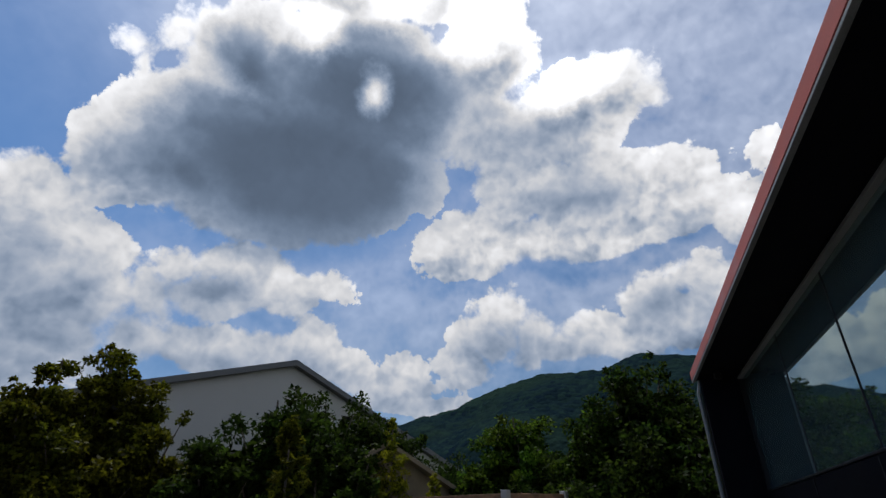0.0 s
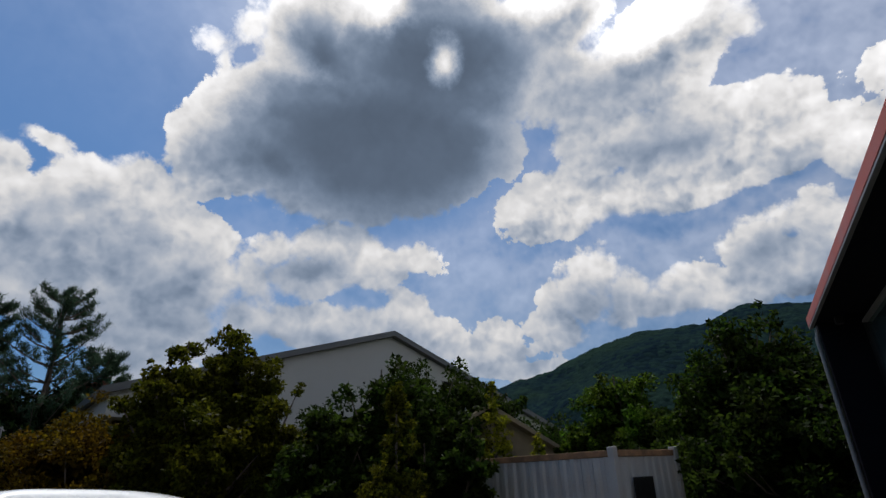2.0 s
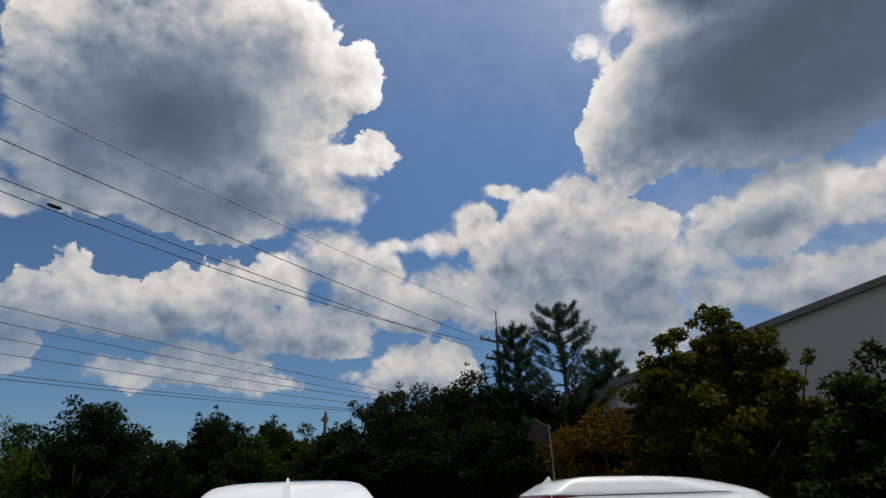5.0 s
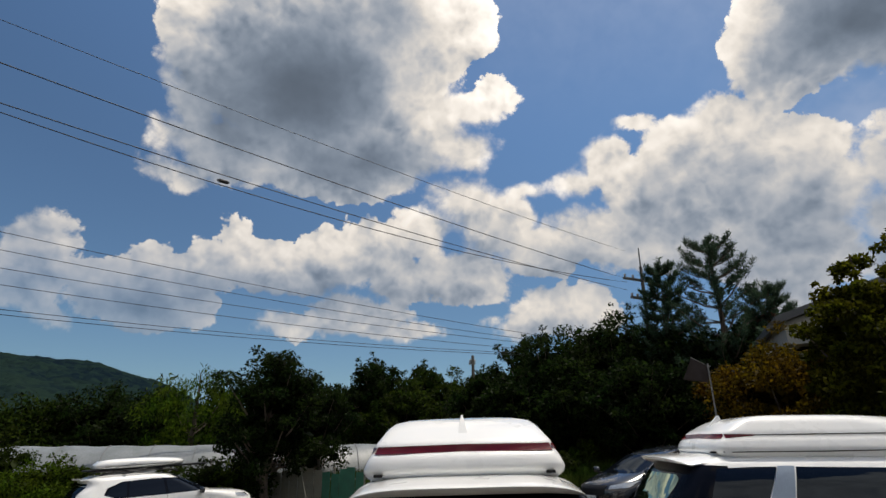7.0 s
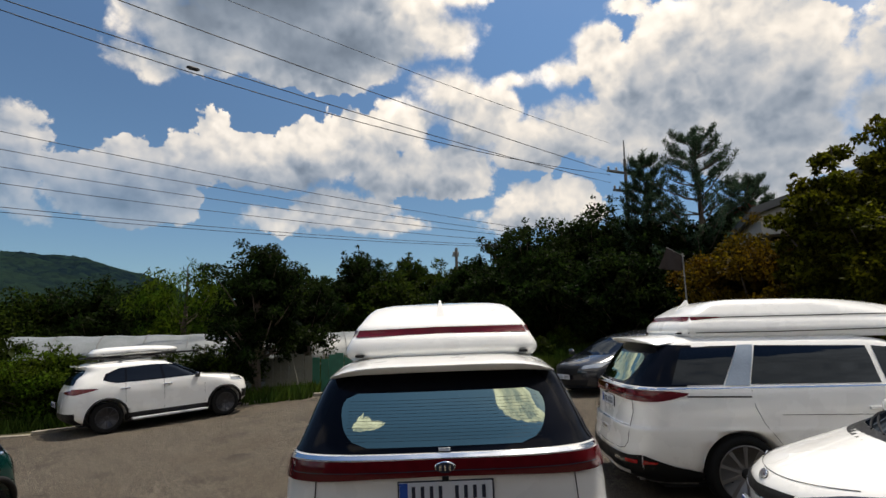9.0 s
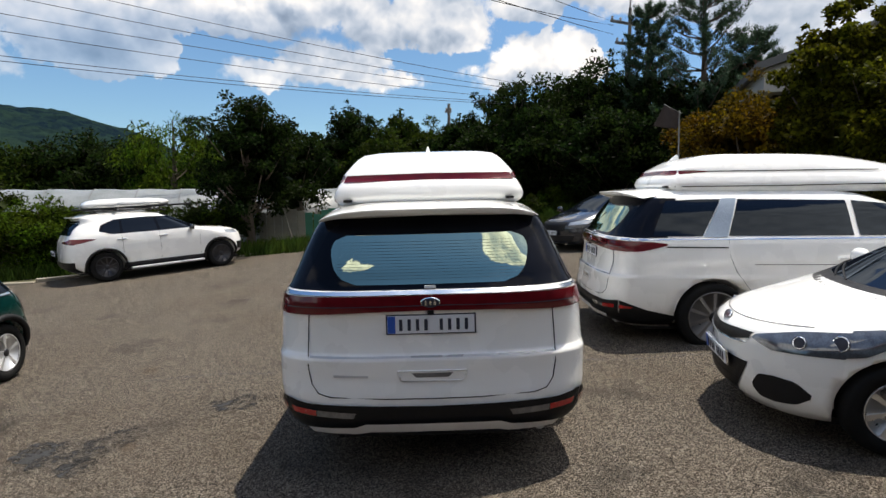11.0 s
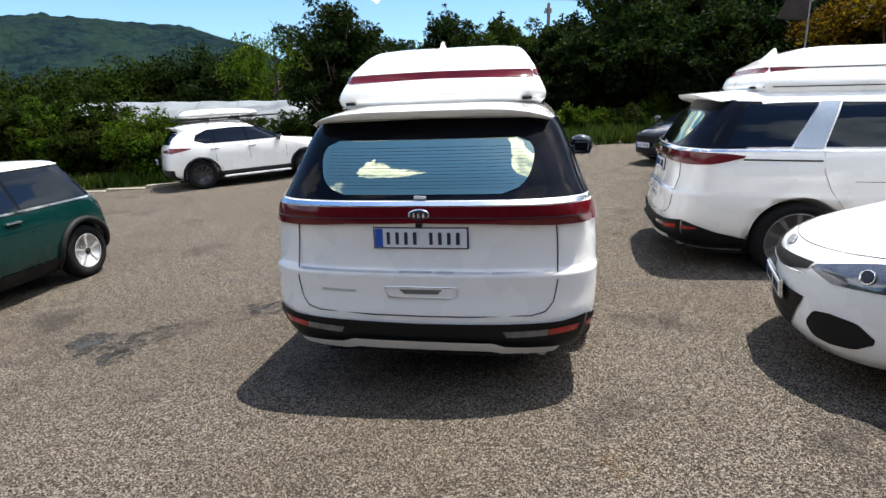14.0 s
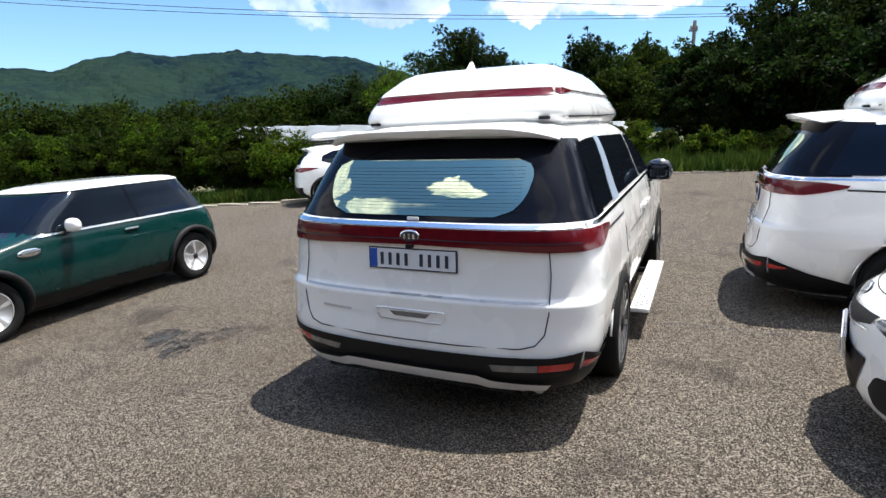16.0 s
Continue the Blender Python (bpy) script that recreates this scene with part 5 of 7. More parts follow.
green_hatch = plain_car("hatchback", GREEN_CAR_SHAPE, heading(-5.36, 3.34, 180), "dark green three-door hatchback with a white roof", "car", GREENPAINT, (0.60, 3.095), 0.76, 0.31, 0.19, 0.36, spokes=5, rim_r=0.66, slim=0.95, alloy=SILVERPAINT)
white_suv = plain_car("suv", WHITE_SUV_SHAPE, heading(-8.52, 10.12, 51), "white sport utility car with a roof box by the hedge", "car", PEARL, (0.92, 3.59), 0.80, 0.35, 0.22, 0.40, spokes=10, rim_r=0.68, alloy=DARKALLOY, slim=0.6)
white_hatch = plain_car("hatchback", WHITE_HATCH_SHAPE, heading(6.23, -0.21, -76, 0.15), "white small hatchback seen from its front", "car", PEARL, (0.66, 3.23), 0.75, 0.30, 0.19, 0.35, spokes=7, rim_r=0.66)


def glass_band(car, S, s, panes, out=0.005):
    """Side windows of a car: each pane is given by its lower and upper line."""
    for lo, hi in panes:
        part("side_window", strip_sheet(S, "side", lo, hi, out, 18, 8, s), DARKGLASS, car, "dark tinted glass", True)


def small_wing(car, s, x, y, z, mat, size=1.0):
    mir = part("mirror", lathe_bm([(-0.075, 0.02), (-0.07, 0.07), (-0.02, 0.088), (0.04, 0.085), (0.08, 0.06), (0.095, 0.02)], 18, "z"), mat, car, "wing mirror", True)
    mir.matrix_basis = pose(s * x, y, z) @ Matrix.Diagonal((1.25 * size, 0.75 * size, 0.85 * size, 1))
    part("mirror_arm", box_bm(s * (x - 0.13) - 0.06, s * (x - 0.13) + 0.06, y - 0.03, y + 0.03, z - 0.075, z - 0.045, 0.008), BLACKPLASTIC, car)


# dark green hatchback with a white roof
S = GREEN_CAR_SHAPE
bm = S.body([1.335, 1.35, 1.37, 1.39, 1.402, 1.414])
for v in bm.verts:
    v.co.x *= 1.012
    v.co.y = 1.3 + (v.co.y - 1.3) * 1.012
    v.co.z += 0.006
part("roof", bm, PEARL, green_hatch, "white roof", True)
for s in (-1, 1):
    glass_band(green_hatch, S, s, [([(0.30, 0.955), (0.95, 0.955), (1.33, 0.955)], [(0.56, 1.325), (1.0, 1.328), (1.36, 1.328)]), ([(1.37, 0.955), (2.72, 0.96)], [(1.40, 1.328), (2.10, 1.325)])])
    part("window_border", strip_sheet(S, "side", [(0.28, 0.95), (1.4, 0.95), (2.76, 0.955)], [(0.54, 1.33), (1.2, 1.332), (2.14, 1.33)], 0.003, 24, 8, s), FRIT, green_hatch, smooth=True)
    part("window_pillar", strip_sheet(S, "side", [(2.70, 0.955), (2.86, 0.965)], [(2.10, 1.325), (2.28, 1.30)], 0.007, 4, 8, s), BLACKPAINT, green_hatch)
    part("belt_chrome", strip_sheet(S, "side", [(0.20, 0.925), (1.5, 0.925), (3.0, 0.925)], [(0.20, 0.945), (1.5, 0.945), (3.0, 0.945)], 0.009, 30, 1, s), CHROME, green_hatch, "chrome belt line", True)
    for y in (0.60, 3.095):
        pts = [S.side(s, y + 0.385 * math.cos(radians(a)), max(0.21, 0.31 + 0.385 * math.sin(radians(a))), 0.004) for a in range(-20, 201, 10)]
        part("wheel_arch_trim", tubes_mesh("trim", [([tuple(p) for p in pts], [0.035] * len(pts), 6)]), GREYPLASTIC, green_hatch, smooth=True)
    part("sill", strip_sheet(S, "side", [(0.95, 0.21), (2.75, 0.21)], [(0.95, 0.34), (2.75, 0.34)], 0.010, 16, 3, s), GREYPLASTIC, green_hatch, smooth=True)
    part("door_handle", box_bm(s * 0.865 - 0.01, s * 0.865 + 0.022, 1.40, 1.58, 0.83, 0.855, 0.009), CHROME, green_hatch)
    sc = part("side_vent", lathe_bm([(0, 0.05), (0.008, 0.05), (0.012, 0.04)], 20, "x"), CHROME, green_hatch, "oval chrome side vent", True)
    sc.matrix_basis = pose(s * 0.862, 2.66, 0.80) @ Matrix.Diagonal((s, 2.3, 0.8, 1))
    small_wing(green_hatch, s, 0.93, 2.22, 1.00, PEARL, 0.95)
    seam(green_hatch, [tuple(S.side(s, y, z, 0.002)) for y, z in ((1.33, 0.92), (1.28, 0.7), (1.30, 0.36))])
    seam(green_hatch, [tuple(S.side(s, y, z, 0.002)) for y, z in ((2.62, 0.92), (2.60, 0.6), (2.58, 0.36))])
    lamp = strip_sheet(S, "rear", [(s * 0.60, 0.66), (s * 0.80, 0.66)], [(s * 0.60, 0.88), (s * 0.79, 0.88)], 0.012, 8, 6)
    part("tail_lamp", lamp, LAMPRED, green_hatch, smooth=True)
    hl = part("headlight", lathe_bm([(0.0, 0.12), (0.03, 0.118), (0.05, 0.09)], 24, "z"), LAMPCLEAR, green_hatch, smooth=True)
    p = S.front(s * 0.62, 0.72)
    hl.matrix_basis = Matrix.Translation(p) @ pose(0, 0, 0, -70, 0, -s * 25)
part("rear_window", strip_sheet(S, "rear", [(-0.58, 0.98), (0.58, 0.98)], [(-0.52, 1.30), (0.52, 1.30)], 0.006, 16, 6), DARKGLASS, green_hatch, smooth=True)
part("windscreen", strip_sheet(S, "front", [(-0.68, 1.0), (0.68, 1.0)], [(-0.58, 1.32), (0.58, 1.32)], 0.008, 18, 8), DARKGLASS, green_hatch, smooth=True)
part("grille", strip_sheet(S, "front", [(-0.45, 0.30), (0.45, 0.30)], [(-0.42, 0.58), (0.42, 0.58)], 0.008, 14, 6), BLACKPLASTIC, green_hatch)
part("rear_bumper", strip_sheet(S, "rear", [(-0.72, 0.21), (0.72, 0.21)], [(-0.80, 0.38), (0.80, 0.38)], 0.01, 24, 4), GREYPLASTIC, green_hatch, smooth=True)
part("underside", box_bm(-0.70, 0.70, 0.3, 3.5, 0.17, 0.21), BLACKPLASTIC, green_hatch)

# white sport utility car with a roof box
S = WHITE_SUV_SHAPE
for s in (-1, 1):
    glass_band(white_suv, S, s, [([(0.90, 1.20), (1.05, 1.13), (1.28, 1.115)], [(0.95, 1.30), (1.12, 1.40), (1.30, 1.43)]), ([(1.33, 1.115), (2.10, 1.115)], [(1.34, 1.44), (2.05, 1.445)]), ([(2.16, 1.115), (3.02, 1.12)], [(2.10, 1.445), (2.42, 1.43)])])
    part("window_border", strip_sheet(S, "side", [(0.84, 1.19), (1.1, 1.105), (2.0, 1.10), (3.10, 1.11)], [(0.90, 1.33), (1.2, 1.44), (1.8, 1.455), (2.45, 1.445)], 0.003, 24, 8, s), FRIT, white_suv, smooth=True)
    part("cladding", strip_sheet(S, "side", [(1.28, 0.25), (3.22, 0.25)], [(1.28, 0.40), (3.22, 0.40)], 0.012, 18, 3, s), BLACKPLASTIC, white_suv, smooth=True)
    for y in (0.92, 3.59):
        pts = [S.side(s, y + 0.425 * math.cos(radians(a)), max(0.25, 0.344 + 0.425 * math.sin(radians(a))), 0.004) for a in range(-14, 195, 8)]
        part("wheel_arch_trim", tubes_mesh("trim", [([tuple(p) for p in pts], [0.032] * len(pts), 6)]), BLACKPLASTIC, white_suv, smooth=True)
    part("tail_lamp", strip_sheet(S, "side", [(0.26, 0.92), (0.5, 0.96), (0.72, 1.0)], [(0.26, 1.05), (0.5, 1.045), (0.76, 1.02)], 0.01, 12, 4, s), LAMPRED, white_suv, smooth=True)
    part("tail_lamp", strip_sheet(S, "rear", [(s * 0.35, 0.96), (s * 0.85, 0.92)], [(s * 0.35, 0.99), (s * 0.85, 1.05)], 0.012, 12, 4), LAMPRED, white_suv, smooth=True)
    for y in (1.30, 2.22):
        part("door_handle", box_bm(s * 0.925 - 0.01, s * 0.925 + 0.03, y - 0.12, y + 0.08, 0.955, 0.985, 0.01), CHROME, white_suv)
    for y in (1.30, 2.13, 3.08):
        seam(white_suv, [tuple(S.side(s, y, z, 0.002)) for z in (1.10, 0.9, 0.7, 0.42)])
    part("side_step", box_bm(s * 0.93 - 0.08, s * 0.93 + 0.08, 1.42, 3.12, 0.24, 0.29, 0.02), SATIN, white_suv, "silver side step")
    small_wing(white_suv, s, 0.97, 2.88, 1.11, BLACKPAINT, 0.95)
    part("headlight", strip_sheet(S, "side", [(3.75, 0.90), (4.12, 0.86)], [(3.72, 0.97), (4.05, 0.95)], 0.012, 8, 4, s), LAMPCLEAR, white_suv, smooth=True)
    part("fog_lamp", strip_sheet(S, "front", [(s * 0.62, 0.42), (s * 0.82, 0.42)], [(s * 0.62, 0.62), (s * 0.84, 0.62)], 0.01, 8, 4), BLACKPLASTIC, white_suv)
    part("roof_rail", tubes_mesh("roof_rail", [([(s * 0.60, 0.75, 1.60), (s * 0.61, 0.9, 1.645), (s * 0.61, 2.2, 1.635), (s * 0.61, 2.4, 1.58)], [0.016] * 4, 8)]), BLACKPLASTIC, white_suv, smooth=True)
part("rear_window", strip_sheet(S, "rear", [(-0.62, 1.13), (0.62, 1.13)], [(-0.56, 1.45), (0.56, 1.45)], 0.006, 16, 6), DARKGLASS, white_suv, smooth=True)
part("windscreen", strip_sheet(S, "front", [(-0.74, 1.13), (0.74, 1.13)], [(-0.62, 1.50), (0.62, 1.50)], 0.006, 18, 8), DARKGLASS, white_suv, smooth=True)
part("rear_bumper", strip_sheet(S, "rear", [(-0.80, 0.27), (0.80, 0.27)], [(-0.86, 0.52), (0.86, 0.52)], 0.012, 24, 4), BLACKPLASTIC, white_suv, smooth=True)
part("grille", strip_sheet(S, "front", [(-0.40, 0.62), (0.40, 0.62)], [(-0.42, 0.80), (0.42, 0.80)], 0.008, 14, 5), BLACKPLASTIC, white_suv)
part("spoiler", box_bm(-0.56, 0.56, 0.40, 0.80, 1.505, 1.54, 0.015), PEARL, white_suv)
part("underside", box_bm(-0.74, 0.74, 0.4, 4.1, 0.20, 0.25), BLACKPLASTIC, white_suv)
plate_thing(white_suv, pose(0, 0.02, 0.72, 0, 0, 0))
for y in (1.25, 2.0):
    part("cross_bar", box_bm(-0.66, 0.66, y, y + 0.06, 1.65, 1.68, 0.01), BLACKPLASTIC, white_suv)

CASE = Shell([(0.0, 0.05, 1.85, 0.36, 0.30, 0.6), (0.03, 0.0, 1.95, 0.40, 0.30, 0.7), (0.09, 0.0, 1.98, 0.405, 0.30, 0.75), (0.16, 0.04, 1.90, 0.39, 0.30, 0.75), (0.22, 0.12, 1.6, 0.34, 0.28, 0.7), (0.25, 0.3, 1.3, 0.24, 0.2, 0.5)], 3.0, 2.2)
box = thing("roof_box", white_suv.matrix_world @ Matrix.Translation((0.12, 0.66, 1.72)) @ Matrix.Diagonal((1, 1, 0.82, 1)), "white roof box on black bars on the white car", "roof box")
part("shell", CASE.body(levels_of(CASE, 0.02)), PEARL, box, smooth=True)
part("base", box_bm(-0.36, 0.36, -0.14, 2.42, -0.05, -0.002, 0.008), BLACKPLASTIC, box, "flat black base tray")
part("joint", strip_sheet(CASE, "side", [(0.2, 0.062), (1.7, 0.062)], [(0.2, 0.072), (1.7, 0.072)], 0.004, 12, 1, 1), GREYPLASTIC, box)
part("lock", box_bm(0.39, 0.412, 0.7, 0.82, 0.10, 0.13, 0.006), SATIN, box)

# white small hatchback, nose towards the lane
S = WHITE_HATCH_SHAPE
part("bonnet_joint", tubes_mesh("joint", [([tuple(S.front(x, 0.765 + 0.035 * (x / 0.7) ** 2, 0.002)) for x in np.linspace(-0.62, 0.62, 21)], [0.0025] * 21, 5)]), BLACKPLASTIC, white_hatch)
gr = part("grille", strip_sheet(S, "front", [(-0.41, 0.660), (-0.25, 0.618), (-0.1, 0.605), (0, 0.612), (0.1, 0.605), (0.25, 0.618), (0.41, 0.660)], [(-0.42, 0.705), (-0.25, 0.700), (-0.1, 0.690), (0, 0.684), (0.1, 0.690), (0.25, 0.700), (0.42, 0.705)], 0.008, 26, 4), BLACKPLASTIC, white_hatch, "narrow black mesh grille", True)
part("grille_trim", tubes_mesh("trim", [([tuple(S.front(x, 0.604 + 0.16 * x * x, 0.008)) for x in np.linspace(-0.40, 0.40, 21)], [0.006] * 21, 6)]), CHROME, gr)
part("lower_grille", strip_sheet(S, "front", [(-0.31, 0.25), (0, 0.23), (0.31, 0.25)], [(-0.43, 0.49), (0, 0.50), (0.43, 0.49)], 0.006, 22, 6), BLACKPLASTIC, white_hatch, "black lower intake", True)
for k in range(3):
    part("intake_bar", strip_sheet(S, "front", [(-0.34, 0.28 + 0.06 * k), (0.34, 0.28 + 0.06 * k)], [(-0.34, 0.29 + 0.06 * k), (0.34, 0.29 + 0.06 * k)], 0.012, 16, 1), GREYPLASTIC, white_hatch)
for s in (-1, 1):
    hl = part("headlight", strip_sheet(S, "front", [(s * 0.43, 0.676), (s * 0.58, 0.622), (s * 0.81, 0.632)], [(s * 0.44, 0.700), (s * 0.62, 0.765), (s * 0.82, 0.80)], 0.010, 16, 6), HEADLAMP, white_hatch, "clear wrap-around headlight", True)
    part("headlight", strip_sheet(S, "side", [(3.53, 0.640), (3.42, 0.655), (3.15, 0.78)], [(3.45, 0.80), (3.3, 0.815), (3.08, 0.82)], 0.010, 12, 5, s), HEADLAMP, white_hatch, "clear wrap-around headlight", True)
    for u, r in ((0.67, 0.042), (0.77, 0.05)):
        p = S.front(s * u, 0.70 + 0.02 * (u > 0.7), 0.004)
        b = part("lamp_bowl", lathe_bm([(0.0, r), (0.012, r), (0.018, r * 0.6)], 20, "z"), INK, hl, smooth=True)
        b.matrix_basis = Matrix.Translation(p) @ pose(0, 0, 0, -75, 0, -s * 38)
        b2 = part("lamp_ring", lathe_bm([(0.012, r * 1.05), (0.02, r), (0.014, r * 0.85)], 20, "z"), CHROME, hl, smooth=True)
        b2.matrix_basis = b.matrix_basis.copy()
    part("fog_pocket", strip_sheet(S, "front", [(s * 0.475, 0.33), (s * 0.52, 0.282), (s * 0.60, 0.268), (s * 0.70, 0.285), (s * 0.745, 0.34)], [(s * 0.468, 0.36), (s * 0.51, 0.435), (s * 0.60, 0.452), (s * 0.70, 0.440), (s * 0.748, 0.37)], 0.007, 14, 6), BLACKPLASTIC, white_hatch, "black fog lamp pocket", True)
    glass_band(white_hatch, S, s, [([(0.5, 0.985), (1.5, 0.985)], [(0.75, 1.33), (1.5, 1.36)]), ([(1.56, 0.985), (2.78, 0.985)], [(1.56, 1.36), (2.12, 1.33)])])
    small_wing(white_hatch, s, 0.93, 2.62, 1.02, PEARL)
    seam(white_hatch, [tuple(S.side(s, y, z, 0.002)) for y, z in ((2.60, 0.96), (2.62, 0.7), (2.60, 0.32))])
    part("wiper", tubes_mesh("wiper", [([tuple(S.front(s * 0.1 + 0.15 + q * 0.45, 0.985 + 0.05 * q, 0.02)) for q in np.linspace(0, 1, 8)], [0.008] * 8, 5)]), BLACKPLASTIC, white_hatch)
part("windscreen", strip_sheet(S, "front", [(-0.74, 0.985), (0.74, 0.985)], [(-0.58, 1.37), (0.58, 1.37)], 0.006, 20, 10), DARKGLASS, white_hatch, "dark windscreen", True)
part("cowl", strip_sheet(S, "front", [(-0.76, 0.945), (0.76, 0.945)], [(-0.75, 0.985), (0.75, 0.985)], 0.007, 20, 3), BLACKPLASTIC, white_hatch, smooth=True)
em = part("emblem", lathe_bm([(-0.004, 0.06), (0.006, 0.06), (0.010, 0.05)], 28, "z"), INK, white_hatch, "oval dark emblem", True)
em.matrix_basis = Matrix.Translation(S.front(0, 0.738, 0.006)) @ pose(0, 0, 0, -55, 0, 0) @ Matrix.Diagonal((1, 0.62, 1, 1))
er = part("emblem_ring", lathe_bm([(0.004, 0.062), (0.011, 0.060), (0.011, 0.052)], 28, "z"), CHROME, white_hatch, smooth=True)
er.matrix_basis = em.matrix_basis.copy()
plate_thing(white_hatch, Matrix.Translation((0, 4.062, 0.47)) @ pose(0, 0, 0, 0, 0, 180) @ pose(0, 0, 0, 4, 0, 0), 0.50, 0.105, CHROME)
part("underside", box_bm(-0.70, 0.70, 0.3, 3.6, 0.16, 0.205), BLACKPLASTIC, white_hatch)


def far_car(name, shell, front, az, paint, label, wheels, track, wr):
    """A car further off that faces the lane; front is the middle of its nose."""
    ln = shell.t[:, 2].max()
    x, y = front[0] - math.sin(radians(az)) * ln, front[1] - math.cos(radians(az)) * ln
    car = plain_car(name, shell, heading(x, y, az), label, "car", paint, wheels, track, wr, 0.20, wr + 0.05, spokes=5, rim_r=0.66)
    zb = shell.t[6, 0]
    zt = shell.t[-4, 0]
    yb, yt = float(catmull(shell.t[:, 0], shell.t[:, 2], zb + 0.02)), float(catmull(shell.t[:, 0], shell.t[:, 2], zt))
    part("windscreen", strip_sheet(shell, "front", [(-0.72, zb + 0.02), (0.72, zb + 0.02)], [(-0.58, zt), (0.58, zt)], 0.006, 16, 8), DARKGLASS, car, smooth=True)
    part("grille", strip_sheet(shell, "front", [(-0.42, 0.52), (0.42, 0.52)], [(-0.46, 0.74), (0.46, 0.74)], 0.008, 14, 6), BLACKPLASTIC, car)
    part("lower_grille", strip_sheet(shell, "front", [(-0.6, 0.27), (0.6, 0.27)], [(-0.65, 0.40), (0.65, 0.40)], 0.008, 14, 4), BLACKPLASTIC, car)
    plate_thing(car, Matrix.Translation((0, ln + 0.03, 0.47)) @ pose(0, 0, 0, 0, 0, 180))
    for s in (-1, 1):
        part("headlight", strip_sheet(shell, "front", [(s * 0.52, 0.66), (s * 0.80, 0.68)], [(s * 0.52, 0.73), (s * 0.82, 0.80)], 0.010, 10, 4), LAMPCLEAR, car, smooth=True)
        glass_band(car, shell, s, [([(0.6, zb + 0.03), (yb - 0.25, zb + 0.03)], [(0.8, zt - 0.02), (yt - 0.1, zt - 0.02)])])
        small_wing(car, s, 0.94, yb - 0.25, zb + 0.06, paint)
    return car


far_car("sedan", WHITE_HATCH_SHAPE, (3.45, 10.75), 248, BLACKPAINT, "black car facing the lane at the far edge", (0.66, 3.23), 0.75, 0.30)
far_car("sedan", WHITE_HATCH_SHAPE, (4.2, 9.15), 252, SILVERPAINT, "silver car half hidden behind the minivan", (0.66, 3.23), 0.75, 0.30)


# ---------------------------------------------------------------- buildings
WHITEWALL = surface("white_render", (0.40, 0.40, 0.39), 0.85, 0.0, 0.08, 1.2, 40.0, 0.15, 50.0, second=(0.30, 0.30, 0.285), second_amount=0.4)
GREYROOF = surface("grey_sheet_roof", (0.10, 0.105, 0.11), 0.55, 0.3, 0.15, 1.5, 40.0, 0.1, 30.0)
REDROOF = surface("red_brown_roof", (0.20, 0.055, 0.035), 0.7, 0.0, 0.25, 2.0, 30.0, 0.3, 20.0)
BROWNROOF = surface("tan_roof", (0.17, 0.135, 0.085), 0.8, 0.0, 0.2, 2.0, 30.0, 0.3, 20.0)
# near-black of the studio's walls, also the painted shade under the white house
DARKWALL = surface("dark_cladding_and_shade", (0.006, 0.006, 0.009), 0.8, 0.0, 0.2, 2.0, 60.0, 0.1, 60.0, spec=0.05)
REDTRIM = surface("red_fascia", (0.40, 0.075, 0.05), 0.5, 0.0, 0.12, 3.0, 80.0, 0.05, 60.0)
GREYMETAL = surface("grey_metal", (0.22, 0.22, 0.22), 0.5, 0.4, 0.15, 4.0, 80.0)
CONTAINER = surface("faded_white_container", (0.36, 0.37, 0.38), 0.6, 0.0, 0.15, 1.5, 60.0, 0.1, 40.0, second=(0.24, 0.20, 0.16), second_amount=0.5)
HOUSEGLASS = glass_material("window_glass", (0.66, 0.80, 0.80), 0.13, 0.0, depth=(0.06, 0.095, 0.102))
RUST = surface("rusty_edge", (0.22, 0.12, 0.06), 0.8, 0.0, 0.4, 5.0, 60.0, 0.3, 60.0)


def prism_bm(poly, y0, y1):
    """Extrude an x-z polygon along y."""
    bm = bmesh.new()
    a = [bm.verts.new((x, y0, z)) for x, z in poly]
    b = [bm.verts.new((x, y1, z)) for x, z in poly]
    n = len(poly)
    bm.faces.new(a)
    bm.faces.new(b[::-1])
    for i in range(n):
        j = (i + 1) % n
        bm.faces.new((a[i], b[i], b[j], a[j]))
    bmesh.ops.recalc_face_normals(bm, faces=bm.faces[:])
    return bm


def gable_house(name, label, p0, p1, depth, z0, eave, ridge, wall_mat, roof_mat, over=0.35, thick=0.14, lower=None):
    """A house whose gable wall runs from p0 to p1 (seen from outside, left to right) with the roof running back."""
    a, b = Vector((*p0, 0)), Vector((*p1, 0))
    d = (b - a)
    w = d.length
    m = Matrix.Translation((a.x, a.y, 0)) @ Matrix.Rotation(math.atan2(d.y, d.x), 4, "Z")
    house = thing(name, m, label, "house")
    part("wall", prism_bm([(0, z0), (w, z0), (w, eave), (w / 2, ridge), (0, eave)], 0, depth), wall_mat, house)
    k = (ridge - eave) / (w / 2)
    for s in (0, 1):
        xa, xb = (-over, w / 2) if s == 0 else (w / 2, w + over)
        za, zb = (eave - over * k, ridge) if s == 0 else (ridge, eave - over * k)
        part("roof", prism_bm([(xa, za + 0.005), (xb, zb + 0.005), (xb, zb + thick), (xa, za + thick)], -over, depth + over), roof_mat, house)
    return house


